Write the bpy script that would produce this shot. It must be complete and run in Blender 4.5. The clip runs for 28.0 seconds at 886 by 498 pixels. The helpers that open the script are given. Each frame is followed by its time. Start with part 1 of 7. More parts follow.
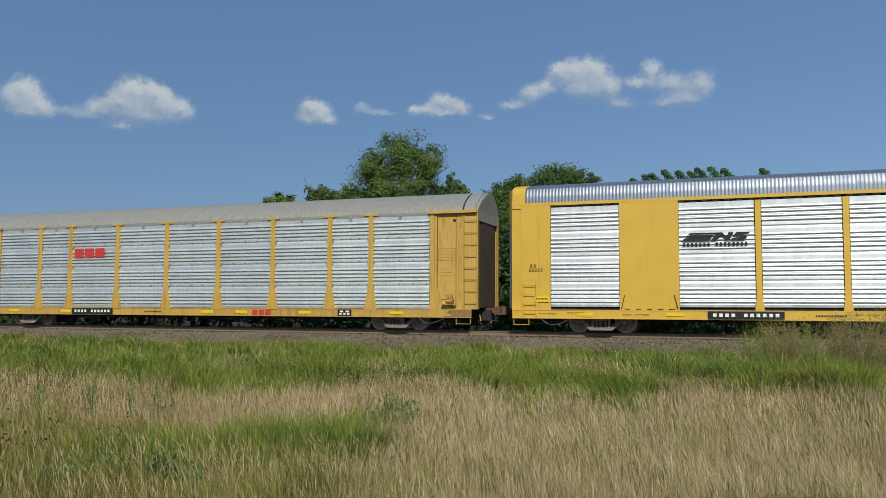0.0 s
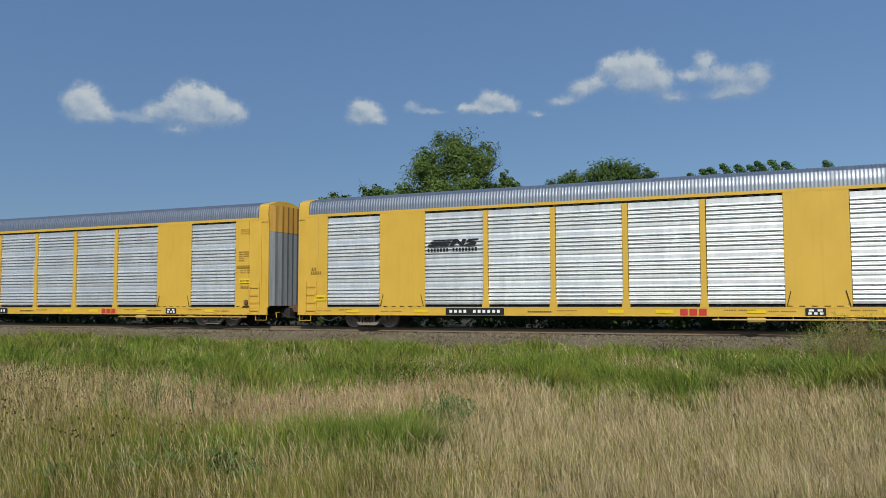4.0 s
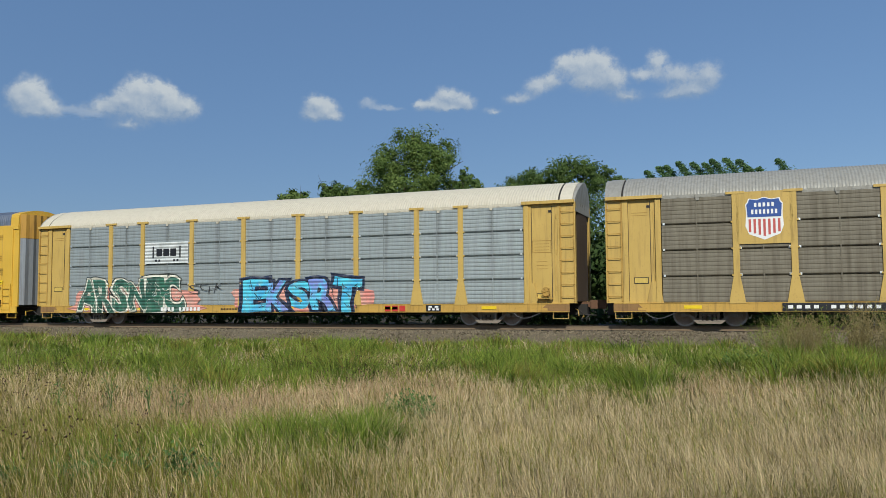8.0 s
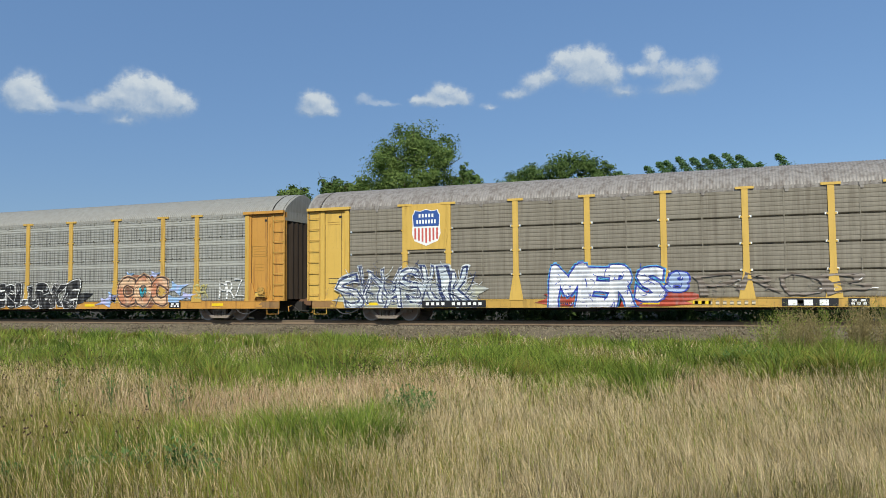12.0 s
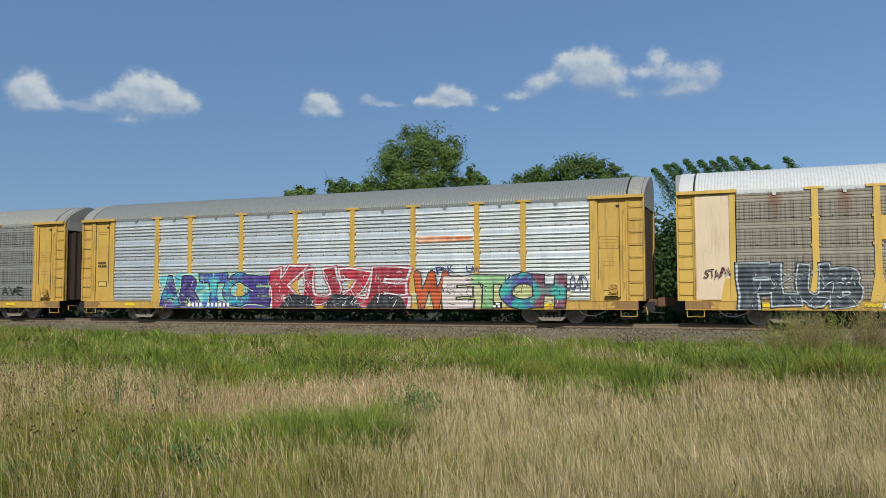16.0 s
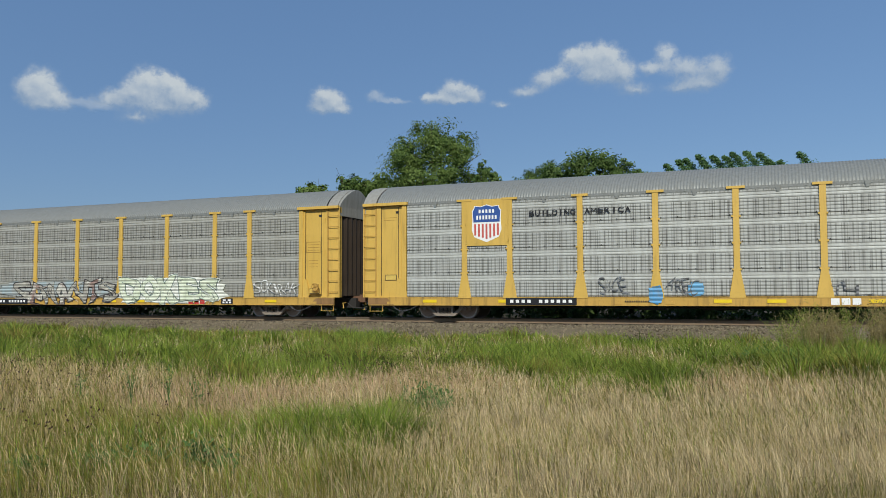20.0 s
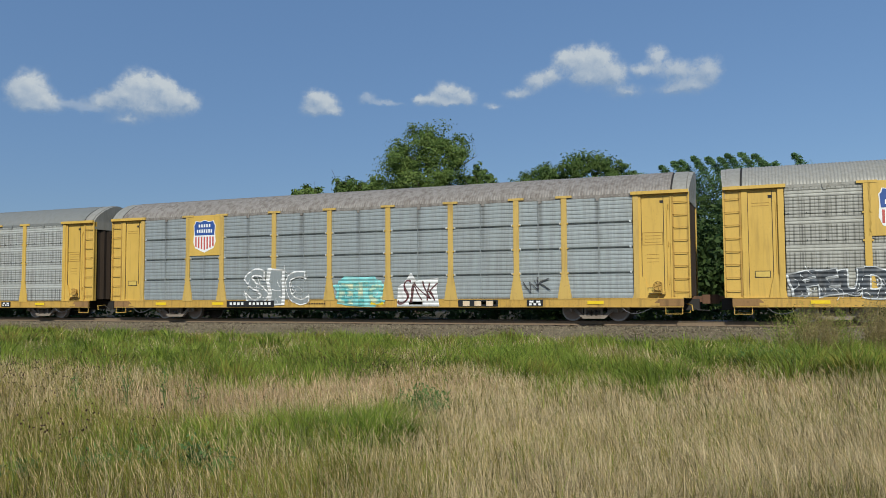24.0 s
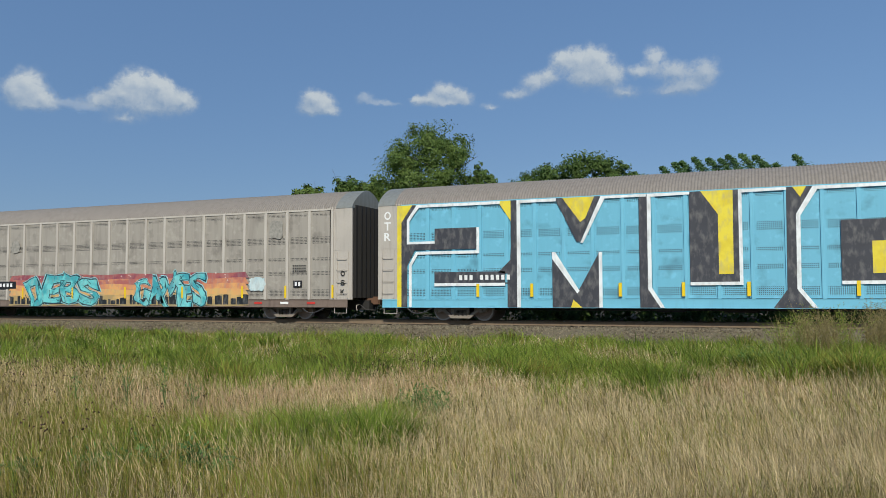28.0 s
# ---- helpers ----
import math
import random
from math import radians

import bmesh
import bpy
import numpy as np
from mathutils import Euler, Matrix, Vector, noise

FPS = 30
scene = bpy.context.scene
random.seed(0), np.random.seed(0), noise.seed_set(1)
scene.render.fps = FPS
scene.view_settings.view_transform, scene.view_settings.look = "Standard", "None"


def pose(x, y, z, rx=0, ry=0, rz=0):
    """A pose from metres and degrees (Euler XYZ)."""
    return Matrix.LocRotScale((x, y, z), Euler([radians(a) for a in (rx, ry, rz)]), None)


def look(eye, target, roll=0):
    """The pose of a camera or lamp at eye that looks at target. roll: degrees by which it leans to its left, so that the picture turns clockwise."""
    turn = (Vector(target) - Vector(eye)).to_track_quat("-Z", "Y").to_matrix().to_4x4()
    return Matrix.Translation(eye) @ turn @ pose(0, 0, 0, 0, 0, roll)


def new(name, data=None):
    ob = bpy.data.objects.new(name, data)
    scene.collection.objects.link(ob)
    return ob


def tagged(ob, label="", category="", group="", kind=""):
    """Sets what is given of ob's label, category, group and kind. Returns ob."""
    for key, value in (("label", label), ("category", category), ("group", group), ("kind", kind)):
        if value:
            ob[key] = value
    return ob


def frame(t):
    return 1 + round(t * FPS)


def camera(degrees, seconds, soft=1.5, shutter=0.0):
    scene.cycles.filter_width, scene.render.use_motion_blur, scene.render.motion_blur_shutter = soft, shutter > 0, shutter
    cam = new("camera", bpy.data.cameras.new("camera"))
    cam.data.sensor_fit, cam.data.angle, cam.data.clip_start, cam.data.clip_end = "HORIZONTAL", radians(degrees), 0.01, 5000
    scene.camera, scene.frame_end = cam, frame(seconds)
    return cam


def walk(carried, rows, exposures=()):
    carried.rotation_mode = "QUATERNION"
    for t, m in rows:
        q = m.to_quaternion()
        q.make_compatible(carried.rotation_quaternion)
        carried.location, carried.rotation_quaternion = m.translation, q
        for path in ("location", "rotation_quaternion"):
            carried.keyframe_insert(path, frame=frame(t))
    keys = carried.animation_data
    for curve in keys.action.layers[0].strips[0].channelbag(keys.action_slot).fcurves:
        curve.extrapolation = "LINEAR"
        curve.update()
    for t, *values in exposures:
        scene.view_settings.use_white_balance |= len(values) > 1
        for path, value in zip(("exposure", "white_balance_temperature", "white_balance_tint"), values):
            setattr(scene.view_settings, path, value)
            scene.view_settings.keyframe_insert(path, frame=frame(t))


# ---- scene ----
EXPO = [(0.0, -0.15, 6460, 6), (6.0, -0.15, 6460, 6), (8.0, -0.05, 6460, 6), (11.0, 0.17, 6460, 6), (15.0, 0.09, 6460, 6), (17.0, -0.03, 6460, 6), (28.0, -0.03, 6460, 6)]
cam = camera(56.88, 28.0,  0.8)
EYE = Vector((0.0, -31.17, 1.0))
# seconds, heading left of the track's square (degrees), tilt up, lean
PATH = [
    (0.0, -20.16, 4., 0.21), (0.5, -20.32, 4.01, 0.), (1.0, -20.43, 3.97, -0.29), (1.5, -20.48, 3.94, -0.36),
    (2.0, -20.54, 3.91, -0.37), (2.5, -20.57, 3.89, -0.29), (3.0, -21.86, 3.9, -0.25), (3.5, -24.27, 3.9, -0.15),
    (5.5, -22.11, 3.72, -0.12), (6.0, -22.07, 3.7, -0.26), (6.5, -21.87, 3.65, -0.34), (7.0, -21.28, 3.64, -0.42),
    (7.5, -21.16, 3.65, -0.41), (8.0, -21.16, 3.64, -0.4), (8.5, -21.08, 3.62, -0.33), (9.0, -20.91, 3.59, -0.38),
    (9.5, -20.9, 3.52, -0.45), (10.0, -20.85, 3.53, -0.39), (10.5, -20.93, 3.52, -0.57), (11.0, -21.08, 3.44, -0.63),
    (11.5, -21.1, 3.36, -0.67), (12.0, -21.16, 3.34, -0.46), (12.5, -21.3, 3.33, -0.39), (14.5, -21.31, 3.45, 0.04),
    (15.0, -21.46, 3.46, -0.03), (15.5, -21.57, 3.47, -0.13), (16.0, -21.61, 3.42, -0.1), (16.5, -21.68, 3.36, -0.11),
    (17.0, -21.81, 3.3, -0.18), (17.5, -21.92, 3.25, -0.16), (18.0, -21.98, 3.25, -0.16), (18.5, -22.04, 3.32, -0.28),
    (19.0, -22.13, 3.28, -0.25), (19.5, -22.21, 3.23, -0.32), (20.0, -22.41, 3.17, -0.19), (20.5, -22.48, 3.18, -0.27),
    (21.0, -22.49, 3.21, -0.21), (21.5, -22.41, 3.26, -0.12), (23.5, -21.98, 3.31, -0.07), (24.0, -22.12, 3.3, -0.34),
    (24.5, -22.23, 3.26, -0.48), (25.0, -22.25, 3.26, -0.45), (25.5, -22.12, 3.27, -0.36), (26.0, -21.93, 3.29, -0.2),
    (26.5, -21.88, 3.32, -0.11), (27.0, -21.96, 3.32, -0.15), (27.5, -22.15, 3.31, -0.21), (28.0, -22.15, 3.32, -0.16),
]


def aim(turn, tilt, lean):
    a, b = radians(turn), radians(tilt)
    way = Vector((math.sin(a) * math.cos(b), math.cos(a) * math.cos(b), math.sin(b)))
    return look(EYE, EYE + way, lean)


walk(cam, [(t, aim(a, b, c)) for t, a, b, c in PATH], EXPO)

# ---- world and sun ----
SUN_DIR = Vector((0.42, -0.95, 0.80)).normalized()
world = bpy.data.worlds.new("sky")
scene.world = world
world.use_nodes = True
wn = world.node_tree
sky = wn.nodes.new("ShaderNodeTexSky")
sky.sky_type = "NISHITA"
sky.sun_disc = False
sky.sun_elevation = math.asin(SUN_DIR.z)
sky.sun_rotation = -math.atan2(SUN_DIR.x, SUN_DIR.y)
sky.altitude = 200
sky.air_density = 1.0
sky.dust_density = 0.5
sky.ozone_density = 3.2
even = wn.nodes.new("ShaderNodeMixRGB")   # summer haze evens out the blue
even.inputs[0].default_value = 0.48
even.inputs[2].default_value = (1.7, 3.22, 6.5, 1)
wn.links.new(sky.outputs[0], even.inputs[1])
wn.links.new(even.outputs[0], wn.nodes["Background"].inputs[0])
wn.nodes["Background"].inputs[1].default_value = 0.087
sun = new("sun", bpy.data.lights.new("sun", "SUN"))
sun.data.energy = 4.2
sun.data.angle = radians(0.53)
sun.data.color = (1.0, 0.95, 0.86)
sun.matrix_world = look(SUN_DIR * 50, (0, 0, 0))

# ---- materials ----
def rgb(h):
    """Linear colour from an sRGB hex code."""
    v = [int(h[i:i + 2], 16) / 255 for i in (0, 2, 4)]
    return tuple(c / 12.92 if c <= 0.04045 else ((c + 0.055) / 1.055) ** 2.4 for c in v) + (1.0,)


class Nodes:
    """Short hand for building a node material."""

    def __init__(self, name):
        self.mat = bpy.data.materials.new(name)
        self.mat.use_nodes = True
        self.tree = self.mat.node_tree
        self.bsdf = self.tree.nodes["Principled BSDF"]
        self.raw = self.add("ShaderNodeTexCoord").outputs["Object"]
        shift = self.add("ShaderNodeVectorMath")   # every object shows another stretch of the grain
        self.link(self.raw, shift.inputs[0])
        self.link(self.calc("MULTIPLY", self.add("ShaderNodeObjectInfo").outputs["Random"], 60.0), shift.inputs[1])
        self.co = shift.outputs[0]

    def add(self, kind, **values):
        n = self.tree.nodes.new(kind)
        for k, v in values.items():
            n.inputs[k].default_value = v
        return n

    def link(self, a, b):
        self.tree.links.new(a, b)

    def scaled(self, sx, sy, sz, co=None):
        m = self.add("ShaderNodeMapping", Scale=(sx, sy, sz))
        self.link(co or self.co, m.inputs[0])
        return m.outputs[0]

    def noise(self, scale, detail=4.0, co=None, rough=0.55):
        n = self.add("ShaderNodeTexNoise", Scale=scale, Detail=detail, Roughness=rough)
        self.link(co or self.co, n.inputs[0])
        return n.outputs[0]

    def ramp(self, fac, lo, hi, a=0.0, b=1.0):
        n = self.add("ShaderNodeMapRange")
        n.inputs[1].default_value, n.inputs[2].default_value = lo, hi
        n.inputs[3].default_value, n.inputs[4].default_value = a, b
        self.link(fac, n.inputs[0])
        return n.outputs[0]

    def mix(self, fac, a, b, kind="MIX"):
        n = self.tree.nodes.new("ShaderNodeMixRGB")
        n.blend_type = kind
        for v, s in ((fac, n.inputs[0]), (a, n.inputs[1]), (b, n.inputs[2])):
            if isinstance(v, (int, float, tuple)):
                s.default_value = v
            else:
                self.link(v, s)
        return n.outputs[0]

    def calc(self, op, a, b=0.0):
        n = self.tree.nodes.new("ShaderNodeMath")
        n.operation = op
        for v, s in ((a, n.inputs[0]), (b, n.inputs[1])):
            if isinstance(v, (int, float)):
                s.default_value = v
            else:
                self.link(v, s)
        return n.outputs[0]

    def bump(self, fac, strength, dist=0.01):
        n = self.add("ShaderNodeBump", Strength=strength, Distance=dist)
        self.link(fac, n.inputs["Height"])
        self.link(n.outputs[0], self.bsdf.inputs["Normal"])

    def done(self, colour, rough=0.6, metal=0.0):
        for v, s in ((colour, "Base Color"), (rough, "Roughness"), (metal, "Metallic")):
            if isinstance(v, (int, float, tuple)):
                self.bsdf.inputs[s].default_value = v
            else:
                self.link(v, self.bsdf.inputs[s])
        return self.mat


def painted(name, colour, dirt=(0.09, 0.055, 0.03, 1), amount=0.35, rough=0.5, metal=0.0):
    """Weathered paint: faded patches, streaks that run down, grime."""
    n = Nodes(name)
    fade = n.ramp(n.noise(0.9, 5), 0.35, 0.7)
    base = n.mix(n.calc("MULTIPLY", fade, 0.35), colour, tuple(min(1, c * 1.25 + 0.02) for c in colour[:3]) + (1,))
    streak = n.ramp(n.noise(3.0, 5, n.scaled(2.2, 2.2, 0.22)), 0.52, 0.78)
    spot = n.ramp(n.noise(14, 5), 0.58, 0.75)
    mask = n.calc("MULTIPLY", n.calc("MAXIMUM", streak, n.calc("MULTIPLY", spot, 0.6)), amount)
    n.bump(n.noise(40, 3), 0.15, 0.004)
    return n.done(n.mix(mask, base, dirt), n.ramp(fade, 0, 1, rough, rough + 0.15), metal)


def galvanised(name, colour, stain, amount=0.4, rough=0.5, metal=0.25, plaid=0.0, rust=0.0, columns=0.0):
    """Zinc-coated sheet with spangle and run-down stains; plaid: rows of fine perforations; columns: soot from the seams."""
    n = Nodes(name)
    rnd = n.add("ShaderNodeObjectInfo").outputs["Random"]
    grain = n.ramp(n.noise(9, 6, n.scaled(1, 1, 0.35)), 0.3, 0.7)
    base = n.mix(n.calc("MULTIPLY", grain, 0.5), colour, tuple(c * 0.74 for c in colour[:3]) + (1,))
    base = n.mix(n.ramp(rnd, 0, 1, 0.0, 0.22), base, tuple(c * 0.6 for c in colour[:3]) + (1,))
    streak = n.ramp(n.noise(2.6, 6, n.scaled(2.4, 2.4, 0.16)), 0.42, 0.75)
    base = n.mix(n.calc("MULTIPLY", streak, amount), base, stain)
    thread = n.ramp(n.noise(7.0, 5, n.scaled(2.6, 2.6, 0.07)), 0.5, 0.74, 0.0, 0.35)
    base = n.mix(n.calc("MULTIPLY", thread, amount), base, tuple(c * 0.6 for c in stain[:3]) + (1,))
    sep = n.add("ShaderNodeSeparateXYZ")
    n.link(n.raw, sep.inputs[0])
    if plaid:
        cols = n.calc("MAXIMUM", n.ramp(n.calc("SINE", n.calc("MULTIPLY", sep.outputs[0], 23.0)), 0.72, 0.95), n.ramp(n.calc("SINE", n.calc("ADD", n.calc("MULTIPLY", sep.outputs[0], 37.0), 1.0)), 0.7, 0.95, 0.0, 0.8))
        wide = n.ramp(n.noise(1.4, 2, n.scaled(1.6, 1, 0.5)), 0.3, 0.6, 0.35, 1.0)
        rows = n.ramp(n.calc("SINE", n.calc("MULTIPLY", sep.outputs[2], 6.5)), -0.8, -0.45)
        holes = n.calc("MULTIPLY", n.calc("MULTIPLY", cols, wide), rows)
        base = n.mix(n.calc("MULTIPLY", holes, plaid), base, (0.035, 0.033, 0.03, 1))
        band = n.ramp(n.calc("SINE", n.calc("MULTIPLY", sep.outputs[2], 6.5)), -0.86, -0.97)
        base = n.mix(n.calc("MULTIPLY", band, 0.3), base, tuple(min(1, c * 1.5) for c in colour[:3]) + (1,))
    if columns:
        seam = n.ramp(n.calc("ABSOLUTE", n.calc("ADD", sep.outputs[0], n.ramp(n.noise(1.2), 0, 1, -0.12, 0.12))), 0.16, 0.02)
        low = n.ramp(sep.outputs[2], 0.4, 3.6)
        base = n.mix(n.calc("MULTIPLY", n.calc("MULTIPLY", seam, low), columns), base, (0.05, 0.04, 0.035, 1))
    if rust:
        seam = n.ramp(n.calc("ABSOLUTE", n.calc("ADD", sep.outputs[0], n.ramp(n.noise(2.0), 0, 1, -0.1, 0.1))), 0.3, 0.1)
        top = n.ramp(sep.outputs[2], 2.6, 3.7)
        base = n.mix(n.calc("MULTIPLY", n.calc("MULTIPLY", seam, top), rust), base, (0.16, 0.06, 0.03, 1))
    n.bump(n.noise(30, 4, n.scaled(1, 1, 0.3)), 0.2, 0.004)
    return n.done(base, n.ramp(streak, 0, 1, rough, min(1, rough + 0.25)), metal)


def plain(name, colour, rough=0.6, metal=0.0, grain=0.25):
    n = Nodes(name)
    f = n.calc("MULTIPLY", n.ramp(n.noise(6, 5), 0.35, 0.7), grain)
    return n.done(n.mix(f, colour, tuple(c * 0.45 for c in colour[:3]) + (1,)), rough, metal)


def leafy(name, lo, hi, thin=0.35):
    n = Nodes(name)
    r = n.add("ShaderNodeNewGeometry").outputs["Random Per Island"]
    big = n.ramp(n.noise(0.9, 4), 0.35, 0.65)
    col = n.mix(n.calc("ADD", n.calc("MULTIPLY", r, 0.62), n.calc("MULTIPLY", big, 0.38)), lo, hi)
    n.done(col, 0.6)
    n.bsdf.inputs["Specular IOR Level"].default_value = 0.22
    t = n.add("ShaderNodeBsdfTranslucent")
    n.link(col, t.inputs[0])
    m = n.add("ShaderNodeMixShader", Fac=thin)
    n.link(n.bsdf.outputs[0], m.inputs[1])
    n.link(t.outputs[0], m.inputs[2])
    n.link(m.outputs[0], n.tree.nodes["Material Output"].inputs[0])
    return n.mat


YELLOW = painted("yellow_paint", (0.56, 0.36, 0.07, 1), amount=0.3)
YELLOW_NEW = painted("clean_yellow_paint", (0.60, 0.37, 0.042, 1), amount=0.10)
YELLOW_OLD = painted("weathered_yellow_paint", (0.50, 0.31, 0.06, 1), (0.12, 0.06, 0.028, 1), amount=0.6)
YELLOW_PALE = painted("pale_yellow_paint", (0.50, 0.335, 0.085, 1), (0.14, 0.075, 0.035, 1), amount=0.5)
YELLOW_RUSTY = painted("rust_streaked_yellow_paint", (0.47, 0.235, 0.04, 1), (0.16, 0.05, 0.02, 1), amount=0.75)
CREAM = painted("peeled_cream_paint", (0.64, 0.50, 0.34, 1), (0.32, 0.16, 0.07, 1), amount=0.5)
LABEL_YELLOW = plain("bright_label_yellow", (0.78, 0.55, 0.01, 1), 0.5, 0, 0.15)
LABEL_DULL = plain("faded_label_yellow", (0.62, 0.44, 0.10, 1), 0.6, 0, 0.3)
# door brown lowered to carry the shade between coupled cars
DIM_DOOR = painted("shade_dark_brown_door", (0.038, 0.024, 0.014, 1), (0.015, 0.011, 0.008, 1), 0.6, 0.8)
STENCIL = plain("faded_brown_stencil", (0.31, 0.175, 0.03, 1), 0.7)
BLACK = plain("black_paint", (0.012, 0.012, 0.014, 1), 0.5)
WHITE = plain("white_paint", (0.8, 0.8, 0.78, 1), 0.5, 0, 0.12)
RED = plain("red_paint", (0.55, 0.04, 0.03, 1), 0.5)
SHIELD_RED = plain("faded_red_paint", (0.52, 0.10, 0.085, 1), 0.6)
BLUE = plain("blue_paint", (0.03, 0.085, 0.30, 1), 0.5)
SMOKE = plain("dark_grey_lettering", (0.07, 0.07, 0.075, 1), 0.6)
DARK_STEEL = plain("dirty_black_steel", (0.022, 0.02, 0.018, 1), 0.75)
LADDER = painted("rusty_yellow_ladder", (0.43, 0.26, 0.055, 1), (0.14, 0.07, 0.03, 1), 0.55, 0.7)
TREAD = plain("worn_wheel_rim", (0.36, 0.33, 0.30, 1), 0.5, 0.5)
RUST = painted("rusty_steel", (0.13, 0.065, 0.035, 1), (0.03, 0.02, 0.015, 1), 0.7, 0.8)
WHEEL = painted("dusty_brown_wheel_steel", (0.26, 0.20, 0.16, 1), (0.10, 0.065, 0.045, 1), 0.6, 0.8)
FRAME = painted("dusty_cast_steel", (0.22, 0.185, 0.15, 1), (0.15, 0.115, 0.09, 1), 0.5, 0.85)
GALV_MID = galvanised("part_dulled_galvanised_sheet", (0.95, 0.965, 0.93, 1), (0.58, 0.585, 0.56, 1), 0.45, 0.46, 0.88)
DOOR_GREY = galvanised("grey_end_door", (0.36, 0.39, 0.42, 1), (0.12, 0.1, 0.09, 1), 0.5, 0.45, 0.4)
# yellow browned in its colour, as the upper door looks in shade
HEADER = painted("shade_browned_yellow_paint", (0.46, 0.25, 0.04, 1), (0.16, 0.08, 0.03, 1), 0.5, 0.6)
GALV_NEW = galvanised("bright_galvanised_sheet", (0.95, 0.965, 0.955, 1), (0.68, 0.695, 0.69, 1), 0.15, 0.47, 0.86)
GALV_SOFT = galvanised("dulled_galvanised_sheet", (0.92, 0.945, 0.91, 1), (0.56, 0.565, 0.54, 1), 0.4, 0.46, 0.86)
ROOF_NEW = galvanised("bright_metal_roof", (0.33, 0.36, 0.41, 1), (0.24, 0.26, 0.30, 1), 0.25, 0.44, 0.85)
ROOF_GREY = galvanised("dull_metal_roof", (0.25, 0.26, 0.245, 1), (0.17, 0.165, 0.15, 1), 0.45, 0.55, 0.25)
ROOF_LIGHT = galvanised("pale_metal_roof", (0.35, 0.34, 0.30, 1), (0.21, 0.195, 0.165, 1), 0.5, 0.55, 0.2)
ROOF_CREAM = galvanised("cream_painted_roof", (0.62, 0.57, 0.45, 1), (0.40, 0.35, 0.26, 1), 0.3, 0.6, 0.0)
ROOF_WHITE = galvanised("white_painted_roof", (0.62, 0.62, 0.60, 1), (0.38, 0.36, 0.32, 1), 0.35, 0.55, 0.0)
ROOF_STAINED = galvanised("stained_brown_roof", (0.31, 0.285, 0.255, 1), (0.11, 0.085, 0.068, 1), 0.85, 0.6, 0.15)
ROOF_TAN = galvanised("tan_ribbed_roof", (0.26, 0.23, 0.20, 1), (0.16, 0.135, 0.115, 1), 0.4, 0.65, 0.1)

# ---- mesh helpers ----
def box(bm, x0, x1, y0, y1, z0, z1):
    vs = [bm.verts.new((x, y, z)) for x in (x0, x1) for y in (y0, y1) for z in (z0, z1)]
    for f in ((0, 1, 3, 2), (4, 6, 7, 5), (0, 4, 5, 1), (2, 3, 7, 6), (0, 2, 6, 4), (1, 5, 7, 3)):
        bm.faces.new([vs[i] for i in f])
    return vs


def rod(bm, a, b, r0, r1=None, n=8):
    """A round bar from a to b, tapering from r0 to r1."""
    a, b = Vector(a), Vector(b)
    q = (b - a).to_track_quat("Z", "Y").to_matrix()
    rings = []
    for p, r in ((a, r0), (b, r0 if r1 is None else r1)):
        rings.append([bm.verts.new(p + q @ Vector((r * math.cos(2 * math.pi * i / n), r * math.sin(2 * math.pi * i / n), 0))) for i in range(n)])
    for i in range(n):
        bm.faces.new((rings[0][i], rings[0][(i + 1) % n], rings[1][(i + 1) % n], rings[1][i]))
    bm.faces.new(rings[0][::-1])
    bm.faces.new(rings[1])


def prism(bm, pts, y0, y1):
    """An outline in x and z, drawn out from y0 to y1."""
    a = [bm.verts.new((x, y0, z)) for x, z in pts]
    b = [bm.verts.new((x, y1, z)) for x, z in pts]
    bm.faces.new(a)
    bm.faces.new(b[::-1])
    for i in range(len(pts)):
        j = (i + 1) % len(pts)
        bm.faces.new((a[j], a[i], b[i], b[j]))


def mesh(name, bm, mats=(), smooth=False):
    bmesh.ops.recalc_face_normals(bm, faces=bm.faces)
    me = bpy.data.meshes.new(name)
    bm.to_mesh(me)
    bm.free()
    for m in mats:
        me.materials.append(m)
    if smooth:
        me.shade_smooth()
    return me


def piece(name, me, mat, parent, at=None, label=""):
    """A mesh object under a thing; the material belongs to the object, so that the mesh can be shared."""
    ob = new(name, me)
    ob.parent = parent
    if at is not None:
        ob.matrix_basis = at
    if mat is not None:
        if not me.materials:
            me.materials.append(None)
        ob.material_slots[0].link = "OBJECT"
        ob.material_slots[0].material = mat
    if label:
        ob["label"] = label
    return ob


def part(name, bm, mat, parent, label="", at=None, smooth=False):
    return piece(name, mesh(name, bm, (), smooth), mat, parent, at, label)


def from_arrays(name, verts, faces, mat, smooth=False):
    """A mesh from numpy arrays of vertices and of triangles or quads."""
    me = bpy.data.meshes.new(name)
    k = faces.shape[1]
    me.vertices.add(len(verts))
    me.vertices.foreach_set("co", np.ascontiguousarray(verts, dtype=np.float32).ravel())
    me.loops.add(faces.size)
    me.loops.foreach_set("vertex_index", np.ascontiguousarray(faces, dtype=np.int32).ravel())
    me.polygons.add(len(faces))
    me.polygons.foreach_set("loop_start", np.arange(0, faces.size, k, dtype=np.int32))
    me.update(calc_edges=True)
    me.validate()
    if mat is not None:
        me.materials.append(mat)
    if smooth:
        me.shade_smooth()
    return me

# ---- ground, track ----
GROUND = -0.55
n = Nodes("dry_soil_and_thatch")
patch = n.ramp(n.noise(0.25, 4), 0.4, 0.62)
fine = n.ramp(n.noise(14, 6), 0.3, 0.7)
n.bump(n.noise(18, 5), 0.8, 0.05)
